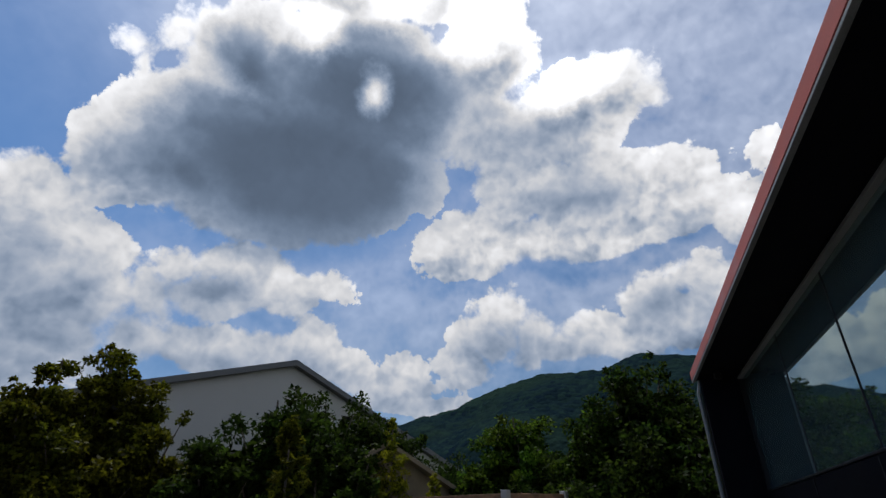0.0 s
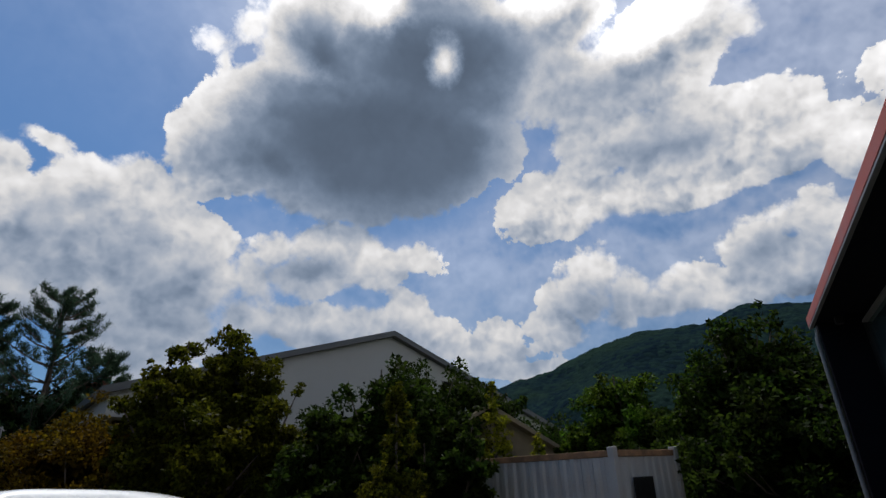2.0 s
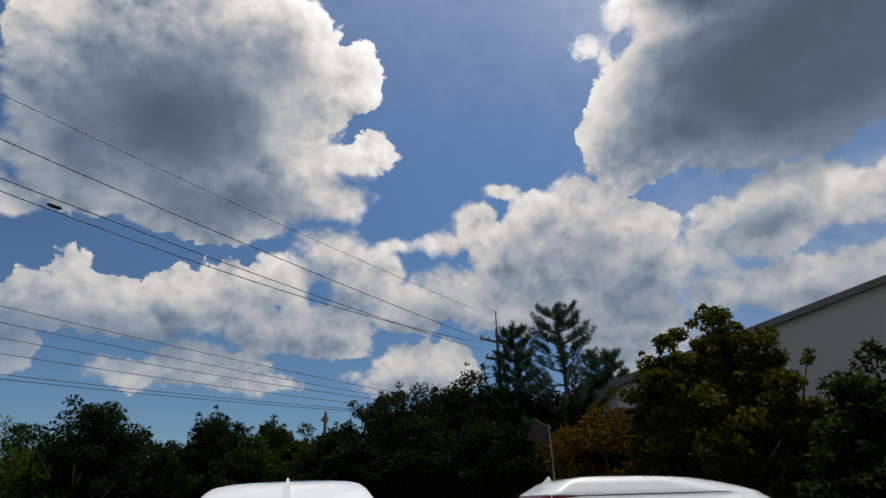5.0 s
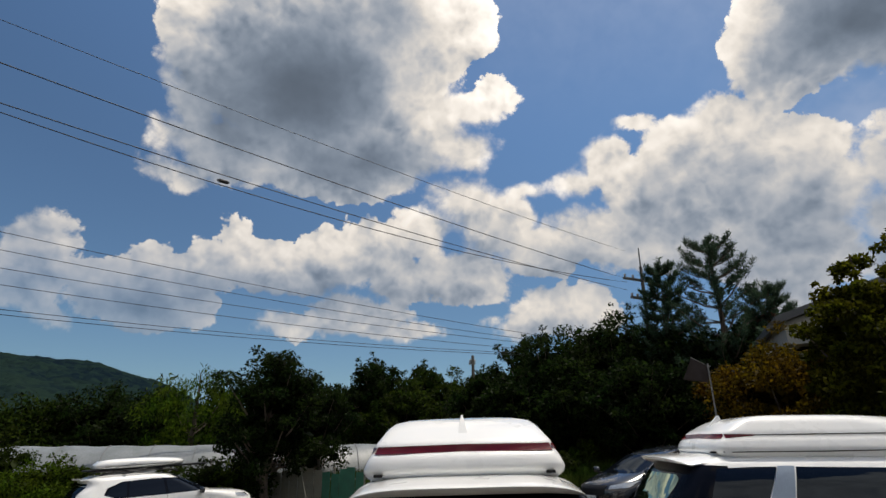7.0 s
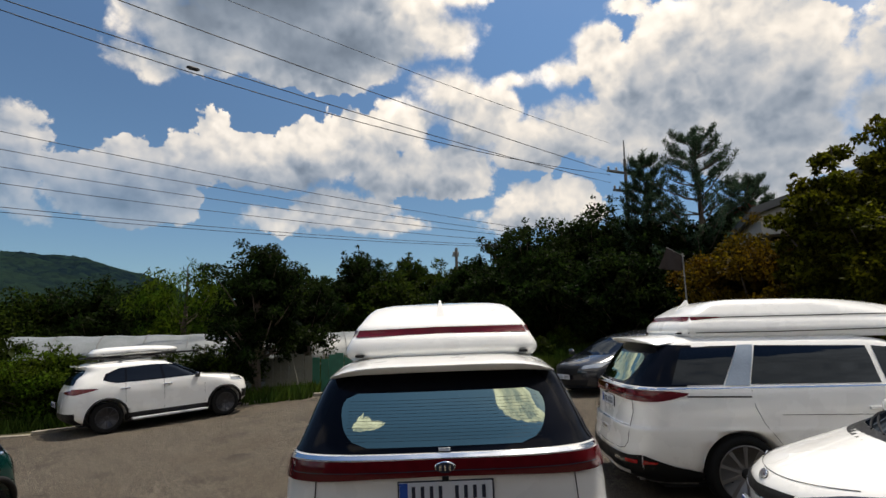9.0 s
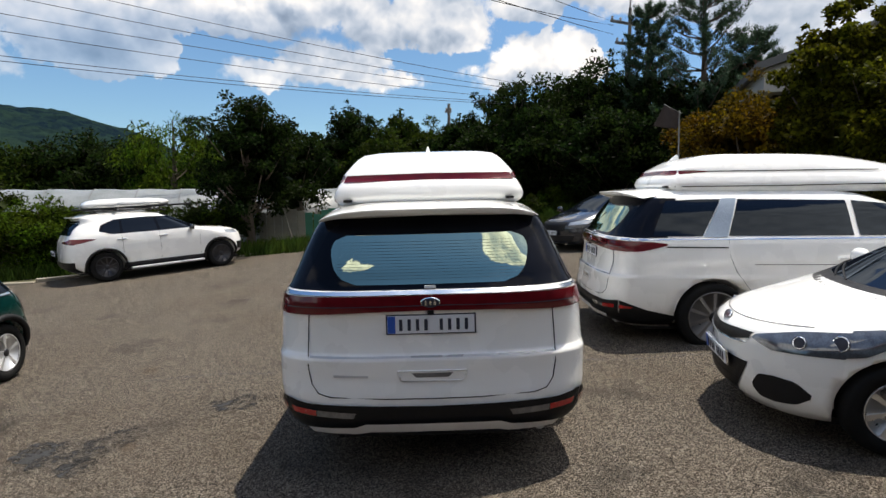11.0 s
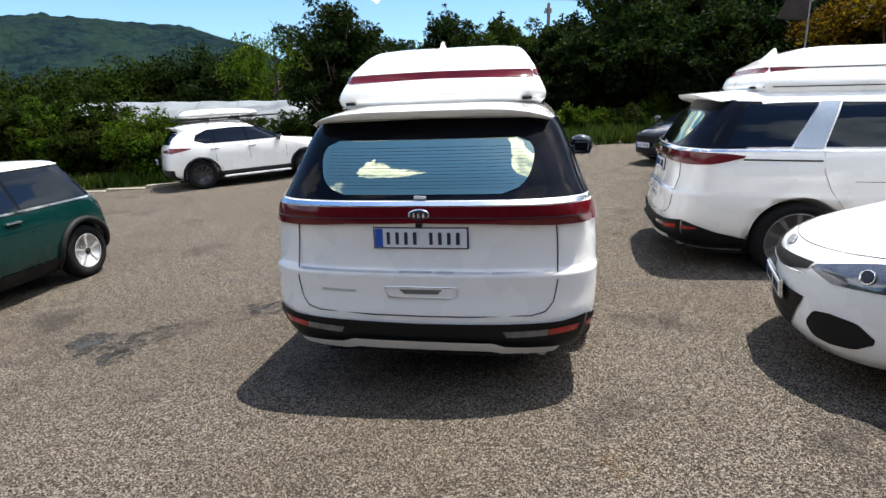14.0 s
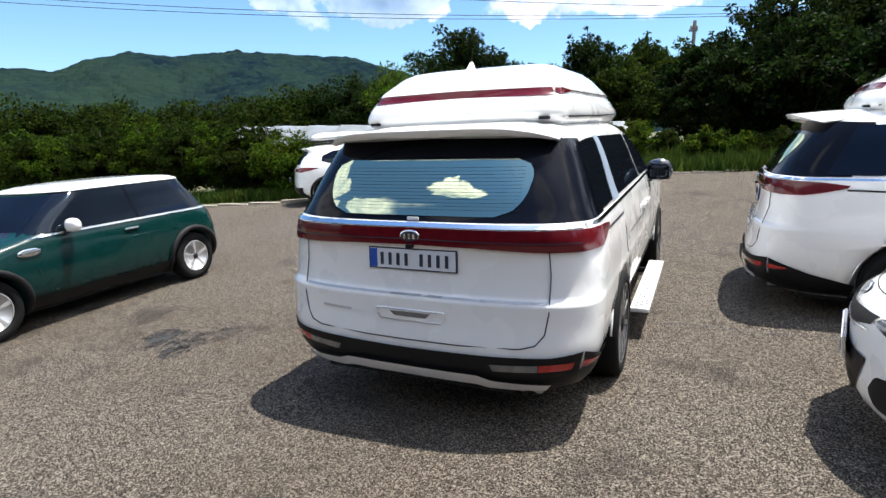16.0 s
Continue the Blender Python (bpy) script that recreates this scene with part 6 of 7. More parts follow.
def studio():
    """The low building beside the camera: red fascia, dark eaves, a band of tall windows."""
    ang = math.atan2(-4.65 + 4.93, 9.62 - 2.42)
    b = thing("building", Matrix.Translation((9.62, -4.65, 0)) @ Matrix.Rotation(ang, 4, "Z"), "low dark building with a red roof edge and tall windows", "building")
    H = 4.2
    part("fascia", box_bm(-17, 0, -0.022, 0, H - 0.135, H, 0.006), REDTRIM, b, "red painted roof edge")
    part("fascia", box_bm(-0.022, 0, -8, -0.024, H - 0.135, H, 0.006), REDTRIM, b, "red painted roof edge")
    part("drip_edge", box_bm(-17, 0.0, -0.05, -0.003, H - 0.165, H - 0.139, 0.004), GREYMETAL, b, "grey metal drip edge")
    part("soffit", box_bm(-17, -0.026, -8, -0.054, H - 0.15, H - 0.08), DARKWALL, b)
    part("roof", box_bm(-17, -0.026, -8, -0.026, H - 0.075, H - 0.01), GREYROOF, b)
    wy = -0.62
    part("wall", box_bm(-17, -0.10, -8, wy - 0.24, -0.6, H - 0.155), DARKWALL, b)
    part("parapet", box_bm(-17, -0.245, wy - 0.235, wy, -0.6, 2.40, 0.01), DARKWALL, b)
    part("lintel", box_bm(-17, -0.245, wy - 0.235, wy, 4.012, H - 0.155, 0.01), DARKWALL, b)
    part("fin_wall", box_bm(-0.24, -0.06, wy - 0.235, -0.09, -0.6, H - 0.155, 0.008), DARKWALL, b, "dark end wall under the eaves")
    part("downpipe", tubes_mesh("downpipe", [([(-0.10, -0.05, -0.5), (-0.10, -0.05, 3.85), (-0.12, -0.10, H - 0.16)], [0.03] * 3, 10)]), GREYMETAL, b)
    for x in (-2.4, -4.18, -5.96, -7.74):
        part("panel_joint", box_bm(x - 0.008, x + 0.008, wy + 0.001, wy + 0.008, -0.6, 2.395), GREYPLASTIC, b)
    win = new("window")
    win.parent = b
    part("frame", box_bm(-17, -0.25, wy - 0.10, wy + 0.012, 3.975, 4.008, 0.006), GREYMETAL, win, "thin grey metal frame")
    part("frame", box_bm(-17, -0.25, wy - 0.10, wy + 0.012, 2.404, 2.43, 0.006), BLACKPLASTIC, win)
    part("frame", box_bm(-0.275, -0.25, wy - 0.10, wy + 0.004, 2.434, 3.972, 0.004), GREYPLASTIC, win)
    for i in range(9):
        x0, x1 = (-0.28 if i == 0 else -0.62 - i * 1.78), -0.62 - (i + 1) * 1.78
        part("mullion", box_bm(x1 - 0.010, x1 + 0.010, wy - 0.075, wy - 0.042, 2.434, 3.972, 0.004), GREYPLASTIC, win)
        part("pane", box_bm(x1 + 0.016, x0 - (0.0 if i == 0 else 0.016), wy - 0.068, wy - 0.05, 2.434, 3.972), HOUSEGLASS, win)
    part("lamp", box_bm(-0.52, -0.40, -0.36, -0.26, H - 0.25, H - 0.152, 0.02), GREYPLASTIC, b)
    return b


def container():
    """A shipping container with corrugated sides, posts and rails."""
    a, c = Vector((11.56, -1.13, 0)), Vector((11.926, -0.20, 0))
    d = (c - a).normalized()
    m = Matrix.Translation((a.x, a.y, gz(a.x, a.y) - 0.02)) @ Euler((0.013, -0.048, 0)).to_matrix().to_4x4() @ Matrix.Rotation(math.atan2(d.y, d.x), 4, "Z")
    t = thing("shipping_container", m, "faded white corrugated shipping container with rusty top rails", "container")
    ln, w, h = 6.06, 2.44, 2.35
    for x in (0, ln - 0.14):
        for y in (0.0, -w + 0.14):
            part("corner_post", box_bm(x, x + 0.14, y - 0.14 if y == 0 else y - 0.14, y, 0, h + (0.06 if x == 0 else 0), 0.012), CONTAINER, t)
    for y in (-0.10, -w):
        part("top_rail", box_bm(0.145, ln - 0.145, y, y + 0.08, h - 0.12, h, 0.008), RUST, t)
        part("bottom_rail", box_bm(0.145, ln - 0.145, y, y + 0.08, 0.02, 0.16, 0.008), RUST, t)
    for x in (0.03, ln - 0.11):
        part("end_rail", box_bm(x, x + 0.08, -w + 0.145, -0.145, h - 0.12, h, 0.008), RUST, t)

    def wave(length, n):
        pts = []
        for i in range(n):
            u = length / n
            x = i * u
            pts += [(x, 0.0), (x + u * 0.32, 0.0), (x + u * 0.5, -0.036), (x + u * 0.82, -0.036)]
        return pts + [(length, 0.0)]
    for y, sgn in ((-0.02, 1), (-w + 0.02, -1)):
        bm = bmesh.new()
        pts = wave(ln - 0.29, 21)
        lo = [bm.verts.new((0.145 + x, y + sgn * q, 0.165)) for x, q in pts]
        hi = [bm.verts.new((0.145 + x, y + sgn * q, h - 0.125)) for x, q in pts]
        for i in range(len(pts) - 1):
            bm.faces.new((lo[i], lo[i + 1], hi[i + 1], hi[i]))
        part("side_panel", bm, CONTAINER, t)
    for x, sgn in ((0.05, 1), (ln - 0.05, -1)):
        bm = bmesh.new()
        pts = wave(w - 0.29, 8)
        lo = [bm.verts.new((x + sgn * -q * 0.5, -0.145 - s, 0.165)) for s, q in pts]
        hi = [bm.verts.new((x + sgn * -q * 0.5, -0.145 - s, h - 0.125)) for s, q in pts]
        for i in range(len(pts) - 1):
            bm.faces.new((lo[i], lo[i + 1], hi[i + 1], hi[i]))
        part("end_panel", bm, CONTAINER, t)
    part("roof", box_bm(0.09, ln - 0.09, -w + 0.085, -0.105, h - 0.05, h - 0.02), CONTAINER, t)
    part("window", box_bm(-0.012, 0.01, -1.25, -0.55, 1.1, 1.85, 0.01), BLACKPLASTIC, t, "dark opening with a frame")
    return t


studio()
container()
gable_house("house", "white rendered gabled building with a grey roof edge", (9.77, 12.18), (27.63, 4.96), 4.0, 4.4, 5.03, 8.19, WHITEWALL, GREYROOF, 0.25, 0.22)
# set-back ground floor; the shade of the recess is put into its colour
tagged(obj("ground_floor_wall", box_bm(0.4, 18.8, 0.6, 3.6, 0, 4.39, 0, Matrix.Translation((9.77, 12.18, 0)) @ Matrix.Rotation(math.atan2(-7.22, 17.86), 4, "Z")), DARKWALL), "recessed ground floor under the white building, its shade put into a dark colour", "wall", kind="structure")
gable_house("cottage", "small cottage with a red-brown roof behind shrubs", (11.6, 20.4), (15.6, 17.6), 5.0, 0.0, 5.4, 6.7, WHITEWALL, REDROOF)
gable_house("shed", "small shed with a tan roof", (14.7, 5.3), (18.0, 1.75), 3.0, 0.0, 3.16, 4.52, BROWNROOF, BROWNROOF)

# ---------------------------------------------------------------- trees and shrubs
def polar(az, d):
    return math.sin(radians(az)) * d, math.cos(radians(az)) * d - 3.5


def at(az, d, el):
    """The height above the ground of what is seen at that elevation."""
    x, y = polar(az, d)
    return x, y, 1.8 + d * math.tan(radians(el)) - gz(x, y)


for k, (az, d, el, r, n) in enumerate(((37.6, 15.0, 17.0, 1.15, 11000), (41.4, 15.2, 17.0, 1.3, 12000), (45.2, 15.0, 14.8, 1.15, 9000), (40.4, 14.6, 12.0, 1.5, 9000), (36.4, 15.3, 12.6, 0.95, 6000), (38.6, 14.8, 7.5, 1.3, 6000), (44.0, 14.8, 8.0, 1.2, 6000))):
    x, y, h = at(az, d, el)
    plant("tree", "dense yellow-green maple beside the white house", "tree", x, y, h, r, "yellow", n, 0.17, 3 + k, "dense", 0.04, "maples")
x, y, h = at(30.8, 16.5, 9.8)
plant("shrub", "rusty yellow shrub in front of the cottage", "shrub", x, y, h, 1.9, "rust", 11000, 0.15, 14, "dense", 0.03)
for k, (az, d, el, r) in enumerate(((27.1, 25, 18.2, 2.7), (22.4, 25.5, 16.6, 1.7), (31.2, 26, 13.2, 2.0))):
    x, y, h = at(az, d, el)
    plant("pine", "pine with open whorls of blue-green needles", "pine", x, y, h, r, "pine", 20000, 0.27, 10 + k, "pine", 0.3, "pines")
for k, (az, d, el, r, n) in enumerate(((56.3, 13.4, 15.0, 1.55, 6500), (60.8, 18.6, 14.3, 1.9, 8500), (66.0, 19.0, 12.7, 1.6, 6500), (51.8, 13.2, 9.8, 1.2, 4000), (49.0, 12.5, 5.5, 1.0, 2500), (63.6, 13.0, 9.8, 0.95, 4000))):
    x, y, h = at(az, d, el)
    plant("tree", "broad-leaved tree in front of the white house", "tree", x, y, h, r, "green", n, 0.20, 20 + k, "round", 0.12)
for k, (az, d, el, r, c) in enumerate(((57.9, 11.0, 11.8, 0.9, "yellow"), (60.6, 11.4, 9.0, 0.7, "green"), (67.4, 17.2, 11.4, 1.0, "gold"), (71.5, 15.5, 7.0, 0.5, "gold"))):
    x, y, h = at(az, d, el)
    plant("cypress", "slender golden cypress beside the container", "cypress", x, y, h, r, c, 7000, 0.11, 30 + k, "cone", 0.03, "cypresses")
for k, (az, d, el, r, c, f) in enumerate(((79.3, 20, 12.8, 1.6, "bright", "round"), (75.4, 18.5, 7.2, 0.85, "bright", "dense"), (90.8, 15.5, 15.4, 1.7, "green", "round"), (83.6, 18.5, 7.6, 1.7, "green", "dense"), (94.6, 16.0, 13.2, 1.3, "green", "round"), (72.5, 26, 8.0, 2.4, "green", "round"), (87.0, 16.0, 12.0, 1.25, "bright", "dense"), (103, 15, 11, 2.5, "green", "round"), (92, 14.5, 9.0, 2.0, "green", "dense"), (78.5, 22, 7.2, 2.5, "green", "dense"))):
    x, y, h = at(az, d, el)
    plant("tree", "leafy green tree behind the container", "tree", x, y, h, r, c, 8000, 0.20, 40 + k, f, 0.12 if f == "round" else 0.02, "trees behind the container")
for k, (az, d, el, r) in enumerate(((9.4, 30.5, 10.8, 2.0), (11, 26.8, 10.7, 2.3), (14.3, 27.8, 11.2, 2.4), (17.3, 27.1, 12.4, 2.3), (20.5, 26.6, 12.3, 2.4), (24.5, 25.1, 10.8, 2.6), (5.6, 32.5, 7.8, 2.2), (28.5, 26.1, 10.5, 2.6), (35.0, 23.6, 10.2, 2.4), (13.0, 25.1, 8.2, 2.3), (19.5, 23.1, 8.2, 2.3), (11.5, 27.0, 7.0, 1.8), (4.3, 26.0, 6.8, 1.5), (7.6, 25.0, 6.2, 1.7))):
    x, y, h = at(az, d, el)
    plant("tree", "dark broad-leaved tree in the wood behind the lot", "tree", x, y, h, r, "dark", 8000, 0.24, 60 + k, "dense", 0.06, "dark wood")
for k, (az, d, el, r, c) in enumerate(((-5.7, 40, 8.8, 2.3, "dark"), (-1.1, 42, 8.4, 2.2, "green"), (1.5, 42, 7.0, 2.6, "green"), (4.5, 40, 6.8, 2.8, "green"), (-9, 42, 5.6, 3.0, "green"), (-3.2, 38, 6.2, 2.6, "green"), (-12.5, 42, 5.0, 3.0, "green"))):
    x, y, h = at(az, d, el)
    plant("tree", "tree at the far side of the field", "tree", x, y, h, r, c, 6000, 0.32, 80 + k, "dense", 0.1, "far trees")
x, y, h = at(-16.0, 19.5, 9.6)
plant("tree", "dark spreading fruit tree by the lot's edge", "tree", x, y, h, 1.75, "dark", 8500, 0.17, 100, "round", 0.10)
x, y, h = at(-11.6, 22.5, 7.0)
plant("tree", "dark spreading fruit tree by the lot's edge", "tree", x, y, h, 1.4, "dark", 5000, 0.17, 101, "round", 0.1)
x, y, h = at(-22.3, 34, 7.6)
plant("willow", "pale green weeping willow behind the field", "willow", x, y, h, 2.6, "bright", 9000, 0.34, 102, "willow", 0.1)
for k, (az, d, el, r, c) in enumerate(((-29.5, 44, 5.4, 3.6, "dark"), (-26.5, 46, 4.9, 3.2, "dark"), (-34.5, 45, 4.2, 3.6, "green"), (-39, 46, 3.0, 3.5, "green"), (-19, 46, 5.4, 3.2, "green"), (-44, 44, 2.8, 3.5, "green"), (-50, 44, 2.6, 3.8, "green"), (-56, 43, 2.6, 3.8, "green"), (-63, 40, 2.6, 3.6, "green"), (-70, 38, 3, 3.6, "green"))):
    x, y, h = at(az, d, el)
    plant("tree", "tree beyond the greenhouse", "tree", x, y, h, r, c, 6000, 0.34, 110 + k, "dense", 0.08, "far trees")
for k in range(22):
    u = k / 21
    px, py = (-9.4 + (-27) * u, 12.3 - 6.2 * u)
    plant("bush", "leafy green bush in the overgrown hedge", "bush", px + random.uniform(-0.4, 0.4), py + 0.8 + random.uniform(-0.3, 0.7), random.uniform(1.55, 1.95) + 0.95 * float(smooth01(0.02, 0.10, u)) + 0.2 * u, random.uniform(1.05, 1.4), ("green", "bright", "green", "bright")[k % 4], 6800, 0.13,
          140 + k, "dense", 0.02, "hedge bushes")
for k in range(9):
    px, py = -15.5 + k * 1.15, 15.0 + 0.10 * k + random.uniform(-0.6, 0.6)
    plant("bush", "low scrubby bush in front of the greenhouse", "bush", px, py, random.uniform(1.45, 2.0), random.uniform(0.8, 1.05), ("green", "dark", "bright")[k % 3], 2600, 0.13, 170 + k, "dense", 0.02, "scrub")

for k in range(14):
    px, py = -1.6 + k * 0.88 + random.uniform(-0.3, 0.3), 17.9 + random.uniform(-0.6, 1.3)
    plant("bush", "weedy green shrub on the grassy bank", "bush", px, py, (random.uniform(1.5, 2.1) if k < 4 else random.uniform(1.2, 1.8)), random.uniform(0.5, 0.85), ("bright", "green", "bright", "green")[k % 4], 2400, 0.12, 200 + k, "dense", 0.02, "shrubs on the bank")


def grass():
    rng = np.random.default_rng(5)
    out = []
    for cx, cy, sx, sy, n, hh in ((2.5, 18.0, 6.5, 1.5, 20000, 0.5), (8, 17.8, 4, 1.4, 8000, 0.5), (-6.5, 14.2, 3.0, 1.0, 3500, 0.4), (-14, 11.1, 5.0, 0.7, 5000, 0.35), (-24, 8.6, 5.0, 0.9, 4000, 0.4)):
        x = cx + rng.uniform(-1, 1, n) * sx
        y = cy + rng.uniform(-1, 1, n) * sy + (x - cx) * (0.25 if cx < 0 else 0.0)
        h = hh * rng.uniform(0.5, 1.3, n)
        rise = 0.5 * smooth01(16.6, 19.2, y) * (cx > 0)
        z = ground_z(x, y) - 0.03 + rise
        q = rng.uniform(0, 2 * math.pi, n)
        w = 0.022 + 0.02 * rng.uniform(0, 1, n)
        a = np.stack([np.cos(q), np.sin(q), 0 * q], -1)
        tip = np.stack([rng.normal(0, 0.25, n) * h, rng.normal(0, 0.25, n) * h, h], -1)
        p = np.stack([x, y, z], -1)
        out.append(np.stack([p - a * w[:, None], p + a * w[:, None], p + tip * 0.6 + a * w[:, None] * 0.7, p + tip], 1))
    tagged(obj("grass", quads_mesh("grass", np.concatenate(out)), LEAF["grass"]), "tall unmown grass along the lot", "grass", kind="stuff")


grass()

# ---------------------------------------------------------------- poles and wires
POLE = surface("concrete_pole", (0.028, 0.027, 0.025), 0.9, 0.0, 0.2, 3.0, 60.0, 0.2, 60.0)
WIRE = surface("black_cable", (0.02, 0.02, 0.022), 0.6, 0.0, 0.1, 5.0, 50.0)
PORCELAIN = surface("porcelain", (0.30, 0.29, 0.28), 0.3, 0.0, 0.1, 9.0, 50.0)
FILM = surface("greenhouse_film", (0.22, 0.24, 0.25), 0.45, 0.0, 0.25, 1.2, 20.0, 0.3, 5.0, second=(0.10, 0.115, 0.115), second_amount=0.9)
SHEET = surface("weathered_sheet", (0.20, 0.20, 0.17), 0.8, 0.0, 0.25, 2.0, 40.0, 0.2, 40.0, second=(0.12, 0.10, 0.07))
TARP = surface("green_tarp", (0.02, 0.13, 0.085), 0.6, 0.0, 0.2, 3.0, 40.0, 0.3, 20.0)
CLOTH = surface("grey_pink_canvas", (0.05, 0.042, 0.040), 0.95, 0.0, 0.15, 4.0, 60.0, 0.2, 80.0, spec=0.05)


def stain_material(name, colour, lo, hi):
    """A stain that has soaked in between the stones and fades out in specks."""
    m = surface(name, colour, 0.7, 0.0, 0.3, 9.0, 80.0, 0.5, 60.0)
    nt = m.node_tree
    N, L = nt.nodes.new, nt.links.new
    tc, n, r, mx, tr = N("ShaderNodeTexCoord"), N("ShaderNodeTexNoise"), N("ShaderNodeMapRange"), N("ShaderNodeMixShader"), N("ShaderNodeBsdfTransparent")
    n.inputs["Scale"].default_value, n.inputs["Detail"].default_value, n.inputs["Roughness"].default_value = 9.0, 9.0, 0.72
    L(tc.outputs["Object"], n.inputs["Vector"])
    away, fade, times = N("ShaderNodeVectorMath"), N("ShaderNodeMapRange"), N("ShaderNodeMath")
    away.operation, times.operation = "DISTANCE", "ADD"
    L(tc.outputs["Generated"], away.inputs[0])
    away.inputs[1].default_value = (0.5, 0.5, 0.0)
    L(away.outputs["Value"], fade.inputs[0])
    fade.inputs[1].default_value, fade.inputs[2].default_value, fade.inputs[3].default_value, fade.inputs[4].default_value = 0.15, 0.52, 0.12, -0.14
    L(n.outputs["Fac"], times.inputs[0])
    L(fade.outputs[0], times.inputs[1])
    L(times.outputs[0], r.inputs[0])
    r.inputs[1].default_value, r.inputs[2].default_value = lo, hi
    L(r.outputs[0], mx.inputs[0])
    L(tr.outputs[0], mx.inputs[1])
    L(nt.nodes["Principled BSDF"].outputs[0], mx.inputs[2])
    L(mx.outputs[0], nt.nodes["Material Output"].inputs[0])
    return m


WET = stain_material("dark_stain", (0.016, 0.015, 0.014), 0.34, 0.50)
RUSTSTAIN = stain_material("rusty_stain", (0.13, 0.080, 0.030), 0.40, 0.85)


def pole(x, y, top, label, arms, spike=0.0):
    base = gz(x, y)
    p = thing("utility_pole", Matrix.Translation((x, y, base)), label, "utility pole", "utility poles")
    h = top - base
    part("post", tubes_mesh("post", [([(0, 0, -0.2), (0, 0, h * 0.5), (0, 0, h)], [0.11, 0.09, 0.07], 12)]), POLE, p, smooth=True)
    if spike:
        part("top_spike", tubes_mesh("spike", [([(0, 0, h - 0.1), (0, 0, h + spike)], [0.045, 0.03], 8)]), GREYMETAL, p)
    for z, ln in arms:
        a = part("crossarm", box_bm(-ln, ln * 0.55, -0.05, 0.05, z - base - 0.05, z - base + 0.05, 0.01), GREYMETAL, p)
        a.matrix_basis = pose(0, 0, 0, 0, 0, 25)
        for q in (-ln + 0.08, -ln * 0.5, ln * 0.45):
            i = part("insulator", lathe_bm([(0.05, 0.02), (0.09, 0.06), (0.12, 0.035), (0.16, 0.06), (0.20, 0.03)], 12, "z"), PORCELAIN, a, smooth=True)
            i.location = (q, 0, z - base)
    return p


pole(9.25, 20.9, 9.4, "concrete utility pole rising from the wood", ((8.75, 1.1), (7.9, 0.8)), 0.9)
pole(1.75, 24.8, 6.0, "slim concrete utility pole behind the lot", ((5.6, 0.22),))
tagged(obj("street_post", tubes_mesh("post", [([(10.4, 15.6, 0.2), (10.42, 15.62, 3.4)], [0.03, 0.025], 8)]), GREYMETAL), "thin grey metal post among the dark trees", "post")


def wire(a, b, sag, r=0.011, over=(0.15, 1.6)):
    """A cable through two places, carried on past both."""
    a, b = Vector(a), Vector(b)
    pts = []
    for i in range(41):
        u = -over[0] + (1 + over[0] + over[1]) * i / 40
        p = a.lerp(b, u)
        p.z -= sag * u * (1 - u)
        pts.append(p)
    return tagged(obj("cable", tubes_mesh("cable", [(pts, [r] * 41, 5)]), WIRE, smooth=True), "black overhead cable across the sky", "cable", "overhead cables")


def dirpt(az, el, d):
    return (math.sin(radians(az)) * d, math.cos(radians(az)) * d - 3.45, 1.79 + d * math.tan(radians(el)))


for (a1, e1), (a2, e2), h, sag in (((19.3, 15.3), (-28.4, 28.41), 7.3, 0.5), ((19.3, 14.2), (-27.4, 25.42), 6.8, 0.7), ((19.3, 14.97), (-27.1, 24.43), 6.7, 1.5), ((19.4, 18.01), (-29.5, 31.76), 8.1, 0.5)):
    wire(dirpt(a1, e1, h / math.tan(radians(e1))), dirpt(a2, e2, h / math.tan(radians(e2))), sag, 0.013 if h < 8 else 0.008, (0.0, 1.8))
for (a1, e1, d1), (a2, e2, d2) in (((7.0, 10.9, 28.7), (-38.3, 16.5, 25.3)), ((6.8, 10.3, 28.6), (-38.1, 15.1, 25.3)), ((6.5, 9.9, 28.5), (-37.9, 13.7, 25.3)), ((6.0, 9.3, 28.4), (-37.7, 12.4, 25.3)), ((5.6, 8.8, 28.3), (-37.4, 10.5, 25.2)), ((5.6, 8.6, 28.3), (-37.4, 10.1, 25.2))):
    wire(dirpt(a1, e1, d1), dirpt(a2, e2, d2), 0.6, 0.012, (0.3, 1.2))
mk = lathe_bm([(-0.16, 0.02), (-0.1, 0.05), (0.1, 0.05), (0.16, 0.02)], 12)
sp = obj("cable_joint", mk, WIRE, smooth=True)
sp.matrix_world = Matrix.Translation((-5.74, 10.02, 8.40)) @ pose(0, 0, 0, 0, 0, -142)
tagged(sp, "black splice on an overhead cable", "cable joint")

# ---------------------------------------------------------------- field behind the lot


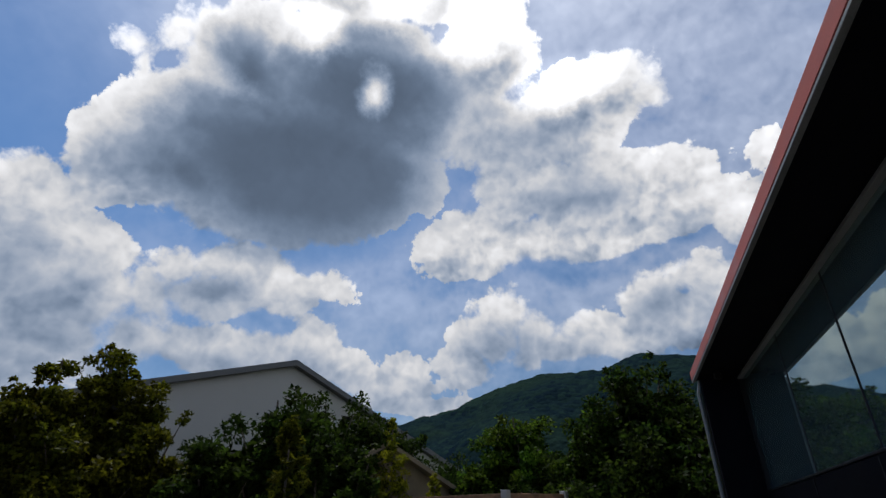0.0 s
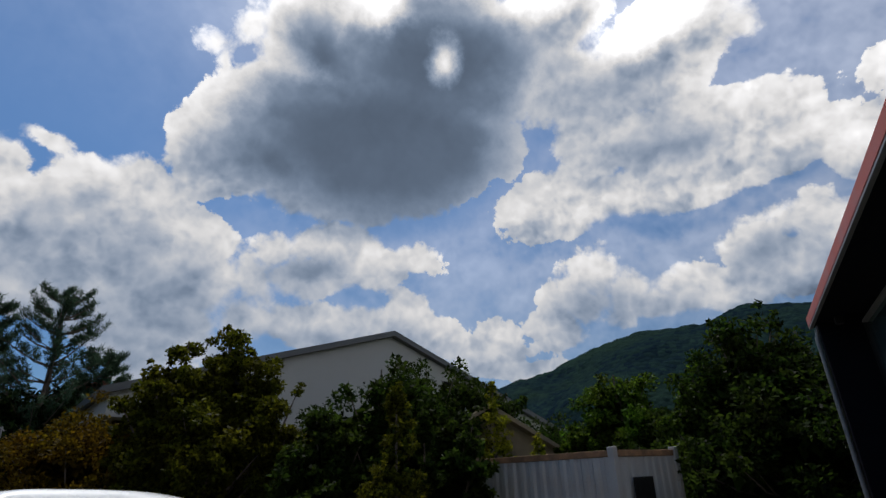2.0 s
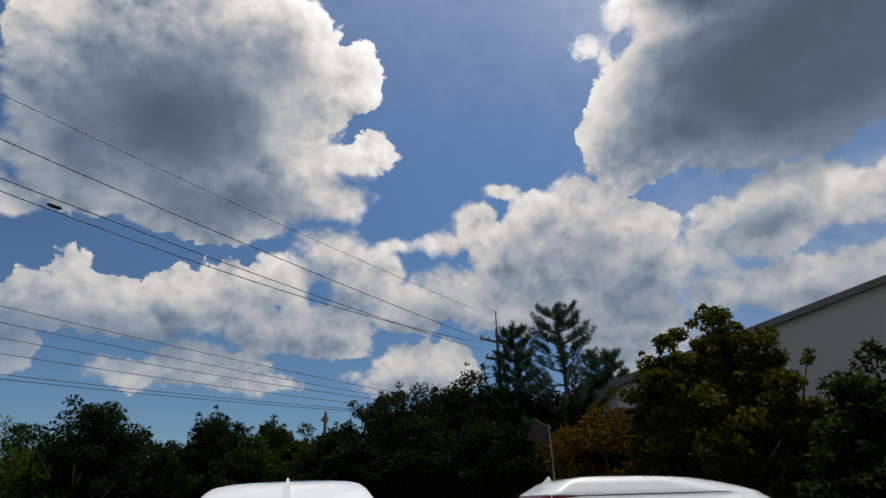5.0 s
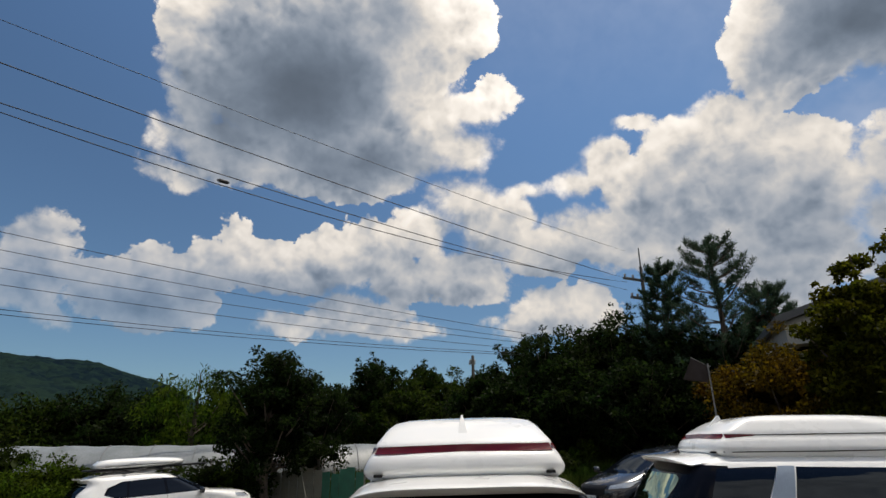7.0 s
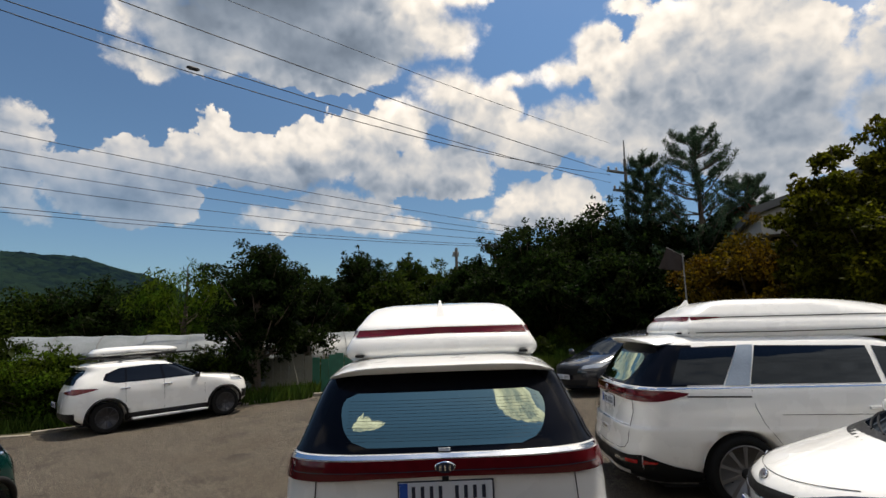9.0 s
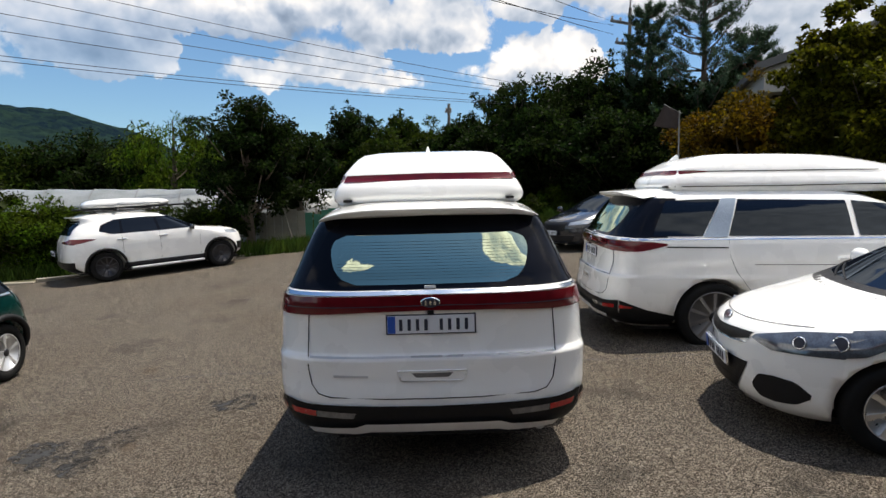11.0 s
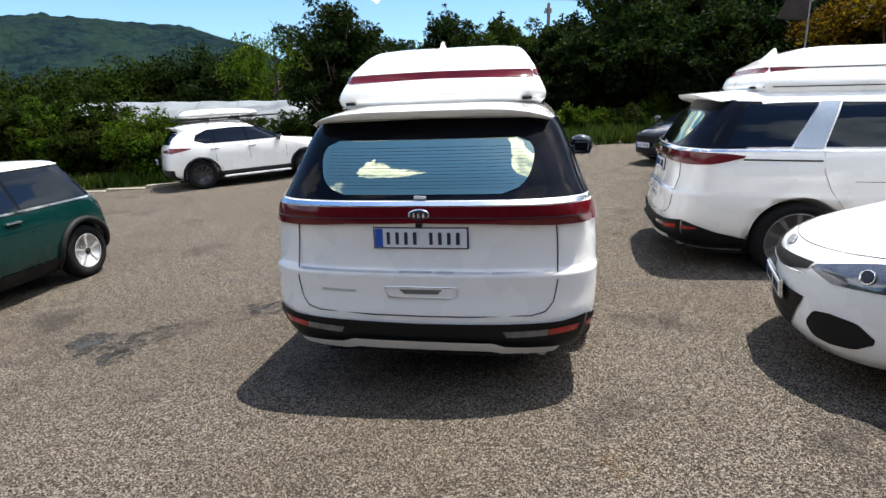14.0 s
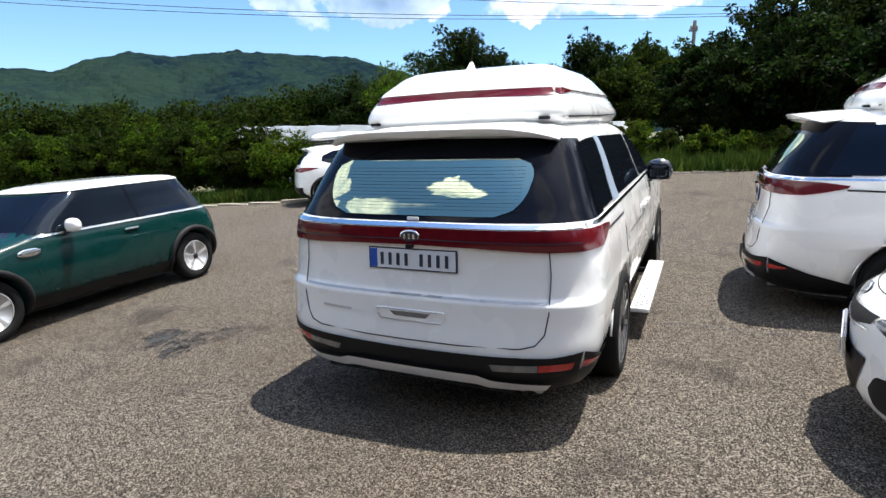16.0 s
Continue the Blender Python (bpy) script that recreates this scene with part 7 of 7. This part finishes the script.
def greenhouse(x0, y0, x1, y1, r, h, label):
    a, b = Vector((x0, y0, -0.9)), Vector((x1, y1, -0.9))
    d = b - a
    m = Matrix.Translation(a) @ Matrix.Rotation(math.atan2(d.y, d.x), 4, "Z")
    g = thing("greenhouse", m, label, "greenhouse", "tunnel greenhouses")
    ln = d.length

    def fn(u, v):
        q = math.pi * v
        return Vector((u * ln, -r * math.cos(q), h * math.sin(q) ** 0.8 + 0.02 * math.sin(u * ln * 4.2)))
    part("film_cover", grid_bm(fn, int(ln * 3), 14), FILM, g, "dull white plastic film", True)
    for i in range(int(ln / 1.5) + 1):
        x = min(i * 1.5, ln)
        part("hoop", tubes_mesh("hoop", [([(x, -(r + 0.02) * math.cos(math.pi * k / 12), (h + 0.02) * math.sin(math.pi * k / 12) ** 0.8) for k in range(13)], [0.018] * 13, 5)]), GREYMETAL, g)
    for x in (0.0, ln):
        bm = bmesh.new()
        bm.faces.new([bm.verts.new((x, -r * math.cos(math.pi * k / 14), h * math.sin(math.pi * k / 14) ** 0.8)) for k in range(15)])
        part("end_wall", bm, FILM, g)


greenhouse(-16.5, 17.6, -0.7, 21.9, 1.9, 2.75, "long tunnel greenhouse of dull white film")
greenhouse(-17.0, 24.1, -6.0, 27.0, 1.9, 2.55, "long tunnel greenhouse behind the first one")

fence = thing("fence", Matrix.Translation((-5.4, 16.3, gz(-5.4, 16.3))) @ Matrix.Rotation(radians(-6), 4, "Z"), "rough fence of weathered sheets and green tarpaulin", "fence")
rngf = random.Random(4)
for i in range(11):
    bm = box_bm(i * 0.27, i * 0.27 + 0.255, -0.012, 0.012, 0.0, 1.25 + rngf.uniform(-0.12, 0.1), 0.004)
    bm.transform(Matrix.Rotation(rngf.uniform(-0.02, 0.02), 4, "Y"))
    part("board", bm, SHEET if i < 6 else TARP, fence, "" if i < 6 else "green sheet")
for i in range(4):
    part("post", box_bm(i * 0.98, i * 0.98 + 0.06, 0.015, 0.075, 0, 1.35, 0.006), SHEET, fence)
part("rail", box_bm(0, 3.0, 0.076, 0.11, 0.95, 1.02, 0.005), SHEET, fence)
tagged(obj("stick", tubes_mesh("stick", [([(-4.05, 15.5, -0.15), (-4.5, 15.75, 1.35)], [0.022, 0.018], 7)]), SHEET), "pale stick leaning on the fence", "stick")
tagged(obj("slab", box_bm(-0.65, 0.65, -0.25, 0.25, -0.03, 0.05, 0.012, Matrix.Translation((-4.75, 14.55, gz(-4.75, 14.55))) @ Matrix.Rotation(0.5, 4, "Z")), CONCRETE), "loose concrete slab at the edge of the asphalt", "slab")

banner = thing("banner", Matrix.Translation((6.3, 9.9, gz(6.3, 9.9))) @ Matrix.Rotation(radians(-25), 4, "Z"), "faded brownish cloth hanging crooked from a thin pole", "banner")
part("pole", tubes_mesh("pole", [([(0, 0, 0), (0, 0, 1.5), (-0.02, 0, 3.30)], [0.022, 0.02, 0.016], 8)]), GREYMETAL, banner)
part("crossbar", tubes_mesh("crossbar", [([(0.03, 0, 3.22), (-0.37, 0, 3.47)], [0.012, 0.012], 6)]), GREYMETAL, banner)


def cloth(u, v):
    a, b = Vector((0.0, 0, 3.22)).lerp(Vector((-0.36, 0, 3.46)), u), Vector((-0.06, 0, 2.86)).lerp(Vector((-0.60, 0, 2.95)), u)
    q = a.lerp(b, v)
    q.y += 0.035 * math.sin(9 * u + 2 * v) * (0.3 + v)
    return q


part("cloth", thicken(grid_bm(cloth, 14, 10), 0.006), CLOTH, banner, smooth=True)
part("foot", box_bm(-0.2, 0.2, -0.2, 0.2, 0, 0.07, 0.02), CONCRETE, banner)

# ---------------------------------------------------------------- marks on the asphalt


def stain(x, y, r, seed, mat, label, stretch=1.0):
    rng = random.Random(seed)
    bm = bmesh.new()
    n = 40
    ph = [rng.uniform(0, 6.28) for _ in range(5)]
    pts = []
    for i in range(n):
        q = 2 * math.pi * i / n
        k = r * (1 + 0.18 * math.sin(2 * q + ph[0]) + 0.14 * math.sin(3 * q + ph[1]) + 0.10 * math.sin(5 * q + ph[2]) + 0.08 * math.sin(9 * q + ph[3]) + rng.uniform(-0.07, 0.07))
        px, py = x + k * math.cos(q) * stretch, y + k * math.sin(q)
        pts.append(bm.verts.new((px, py, gz(px, py) + 0.004)))
    bm.faces.new(pts)
    return tagged(obj("stain", bm, mat), label, "stain", "stains on the asphalt", "structure")


stain(-2.72, 0.82, 0.36, 1, WET, "dark wet stain on the asphalt", 1.05)
stain(-2.55, 0.52, 0.13, 6, WET, "dark wet stain on the asphalt", 1.3)
stain(-1.70, 1.58, 0.17, 2, WET, "small dark stain on the asphalt", 1.6)
stain(1.12, -0.66, 0.20, 3, RUSTSTAIN, "rusty brown stain on the asphalt", 0.8)
stain(-2.9, 2.75, 0.16, 4, RUSTSTAIN, "pale brown stain on the asphalt", 1.8)


def crack(points, w, seed):
    rng = random.Random(seed)
    left, right = [], []
    bm = bmesh.new()
    fine = []
    for a, b in zip(points[:-1], points[1:]):
        k = max(2, int((Vector(b) - Vector(a)).length / 0.06))
        fine += [(a[0] + (b[0] - a[0]) * i / k + rng.uniform(-0.012, 0.012), a[1] + (b[1] - a[1]) * i / k + rng.uniform(-0.012, 0.012)) for i in range(k)]
    for x, y in fine:
        ww = w * rng.uniform(0.3, 1.2)
        left.append(bm.verts.new((x, y + ww, gz(x, y) + 0.004)))
        right.append(bm.verts.new((x, y - ww, gz(x, y) + 0.004)))
    for i in range(len(fine) - 1):
        bm.faces.new((left[i], left[i + 1], right[i + 1], right[i]))
    return tagged(obj("crack", bm, INK), "thin dark crack across the asphalt", "crack", "cracks in the asphalt", "structure")


crack([(1.05, 2.12), (1.5, 2.09), (2.1, 2.0), (2.76, 1.99), (3.6, 1.9)], 0.007, 1)
crack([(-1.4, 2.3), (-2.2, 2.45), (-3.0, 2.35)], 0.006, 2)
crack([(1.2, 12.3), (1.9, 12.0), (2.7, 10.9)], 0.02, 3)
crack([(0.9, 11.6), (1.6, 12.2), (2.5, 12.1)], 0.02, 4)
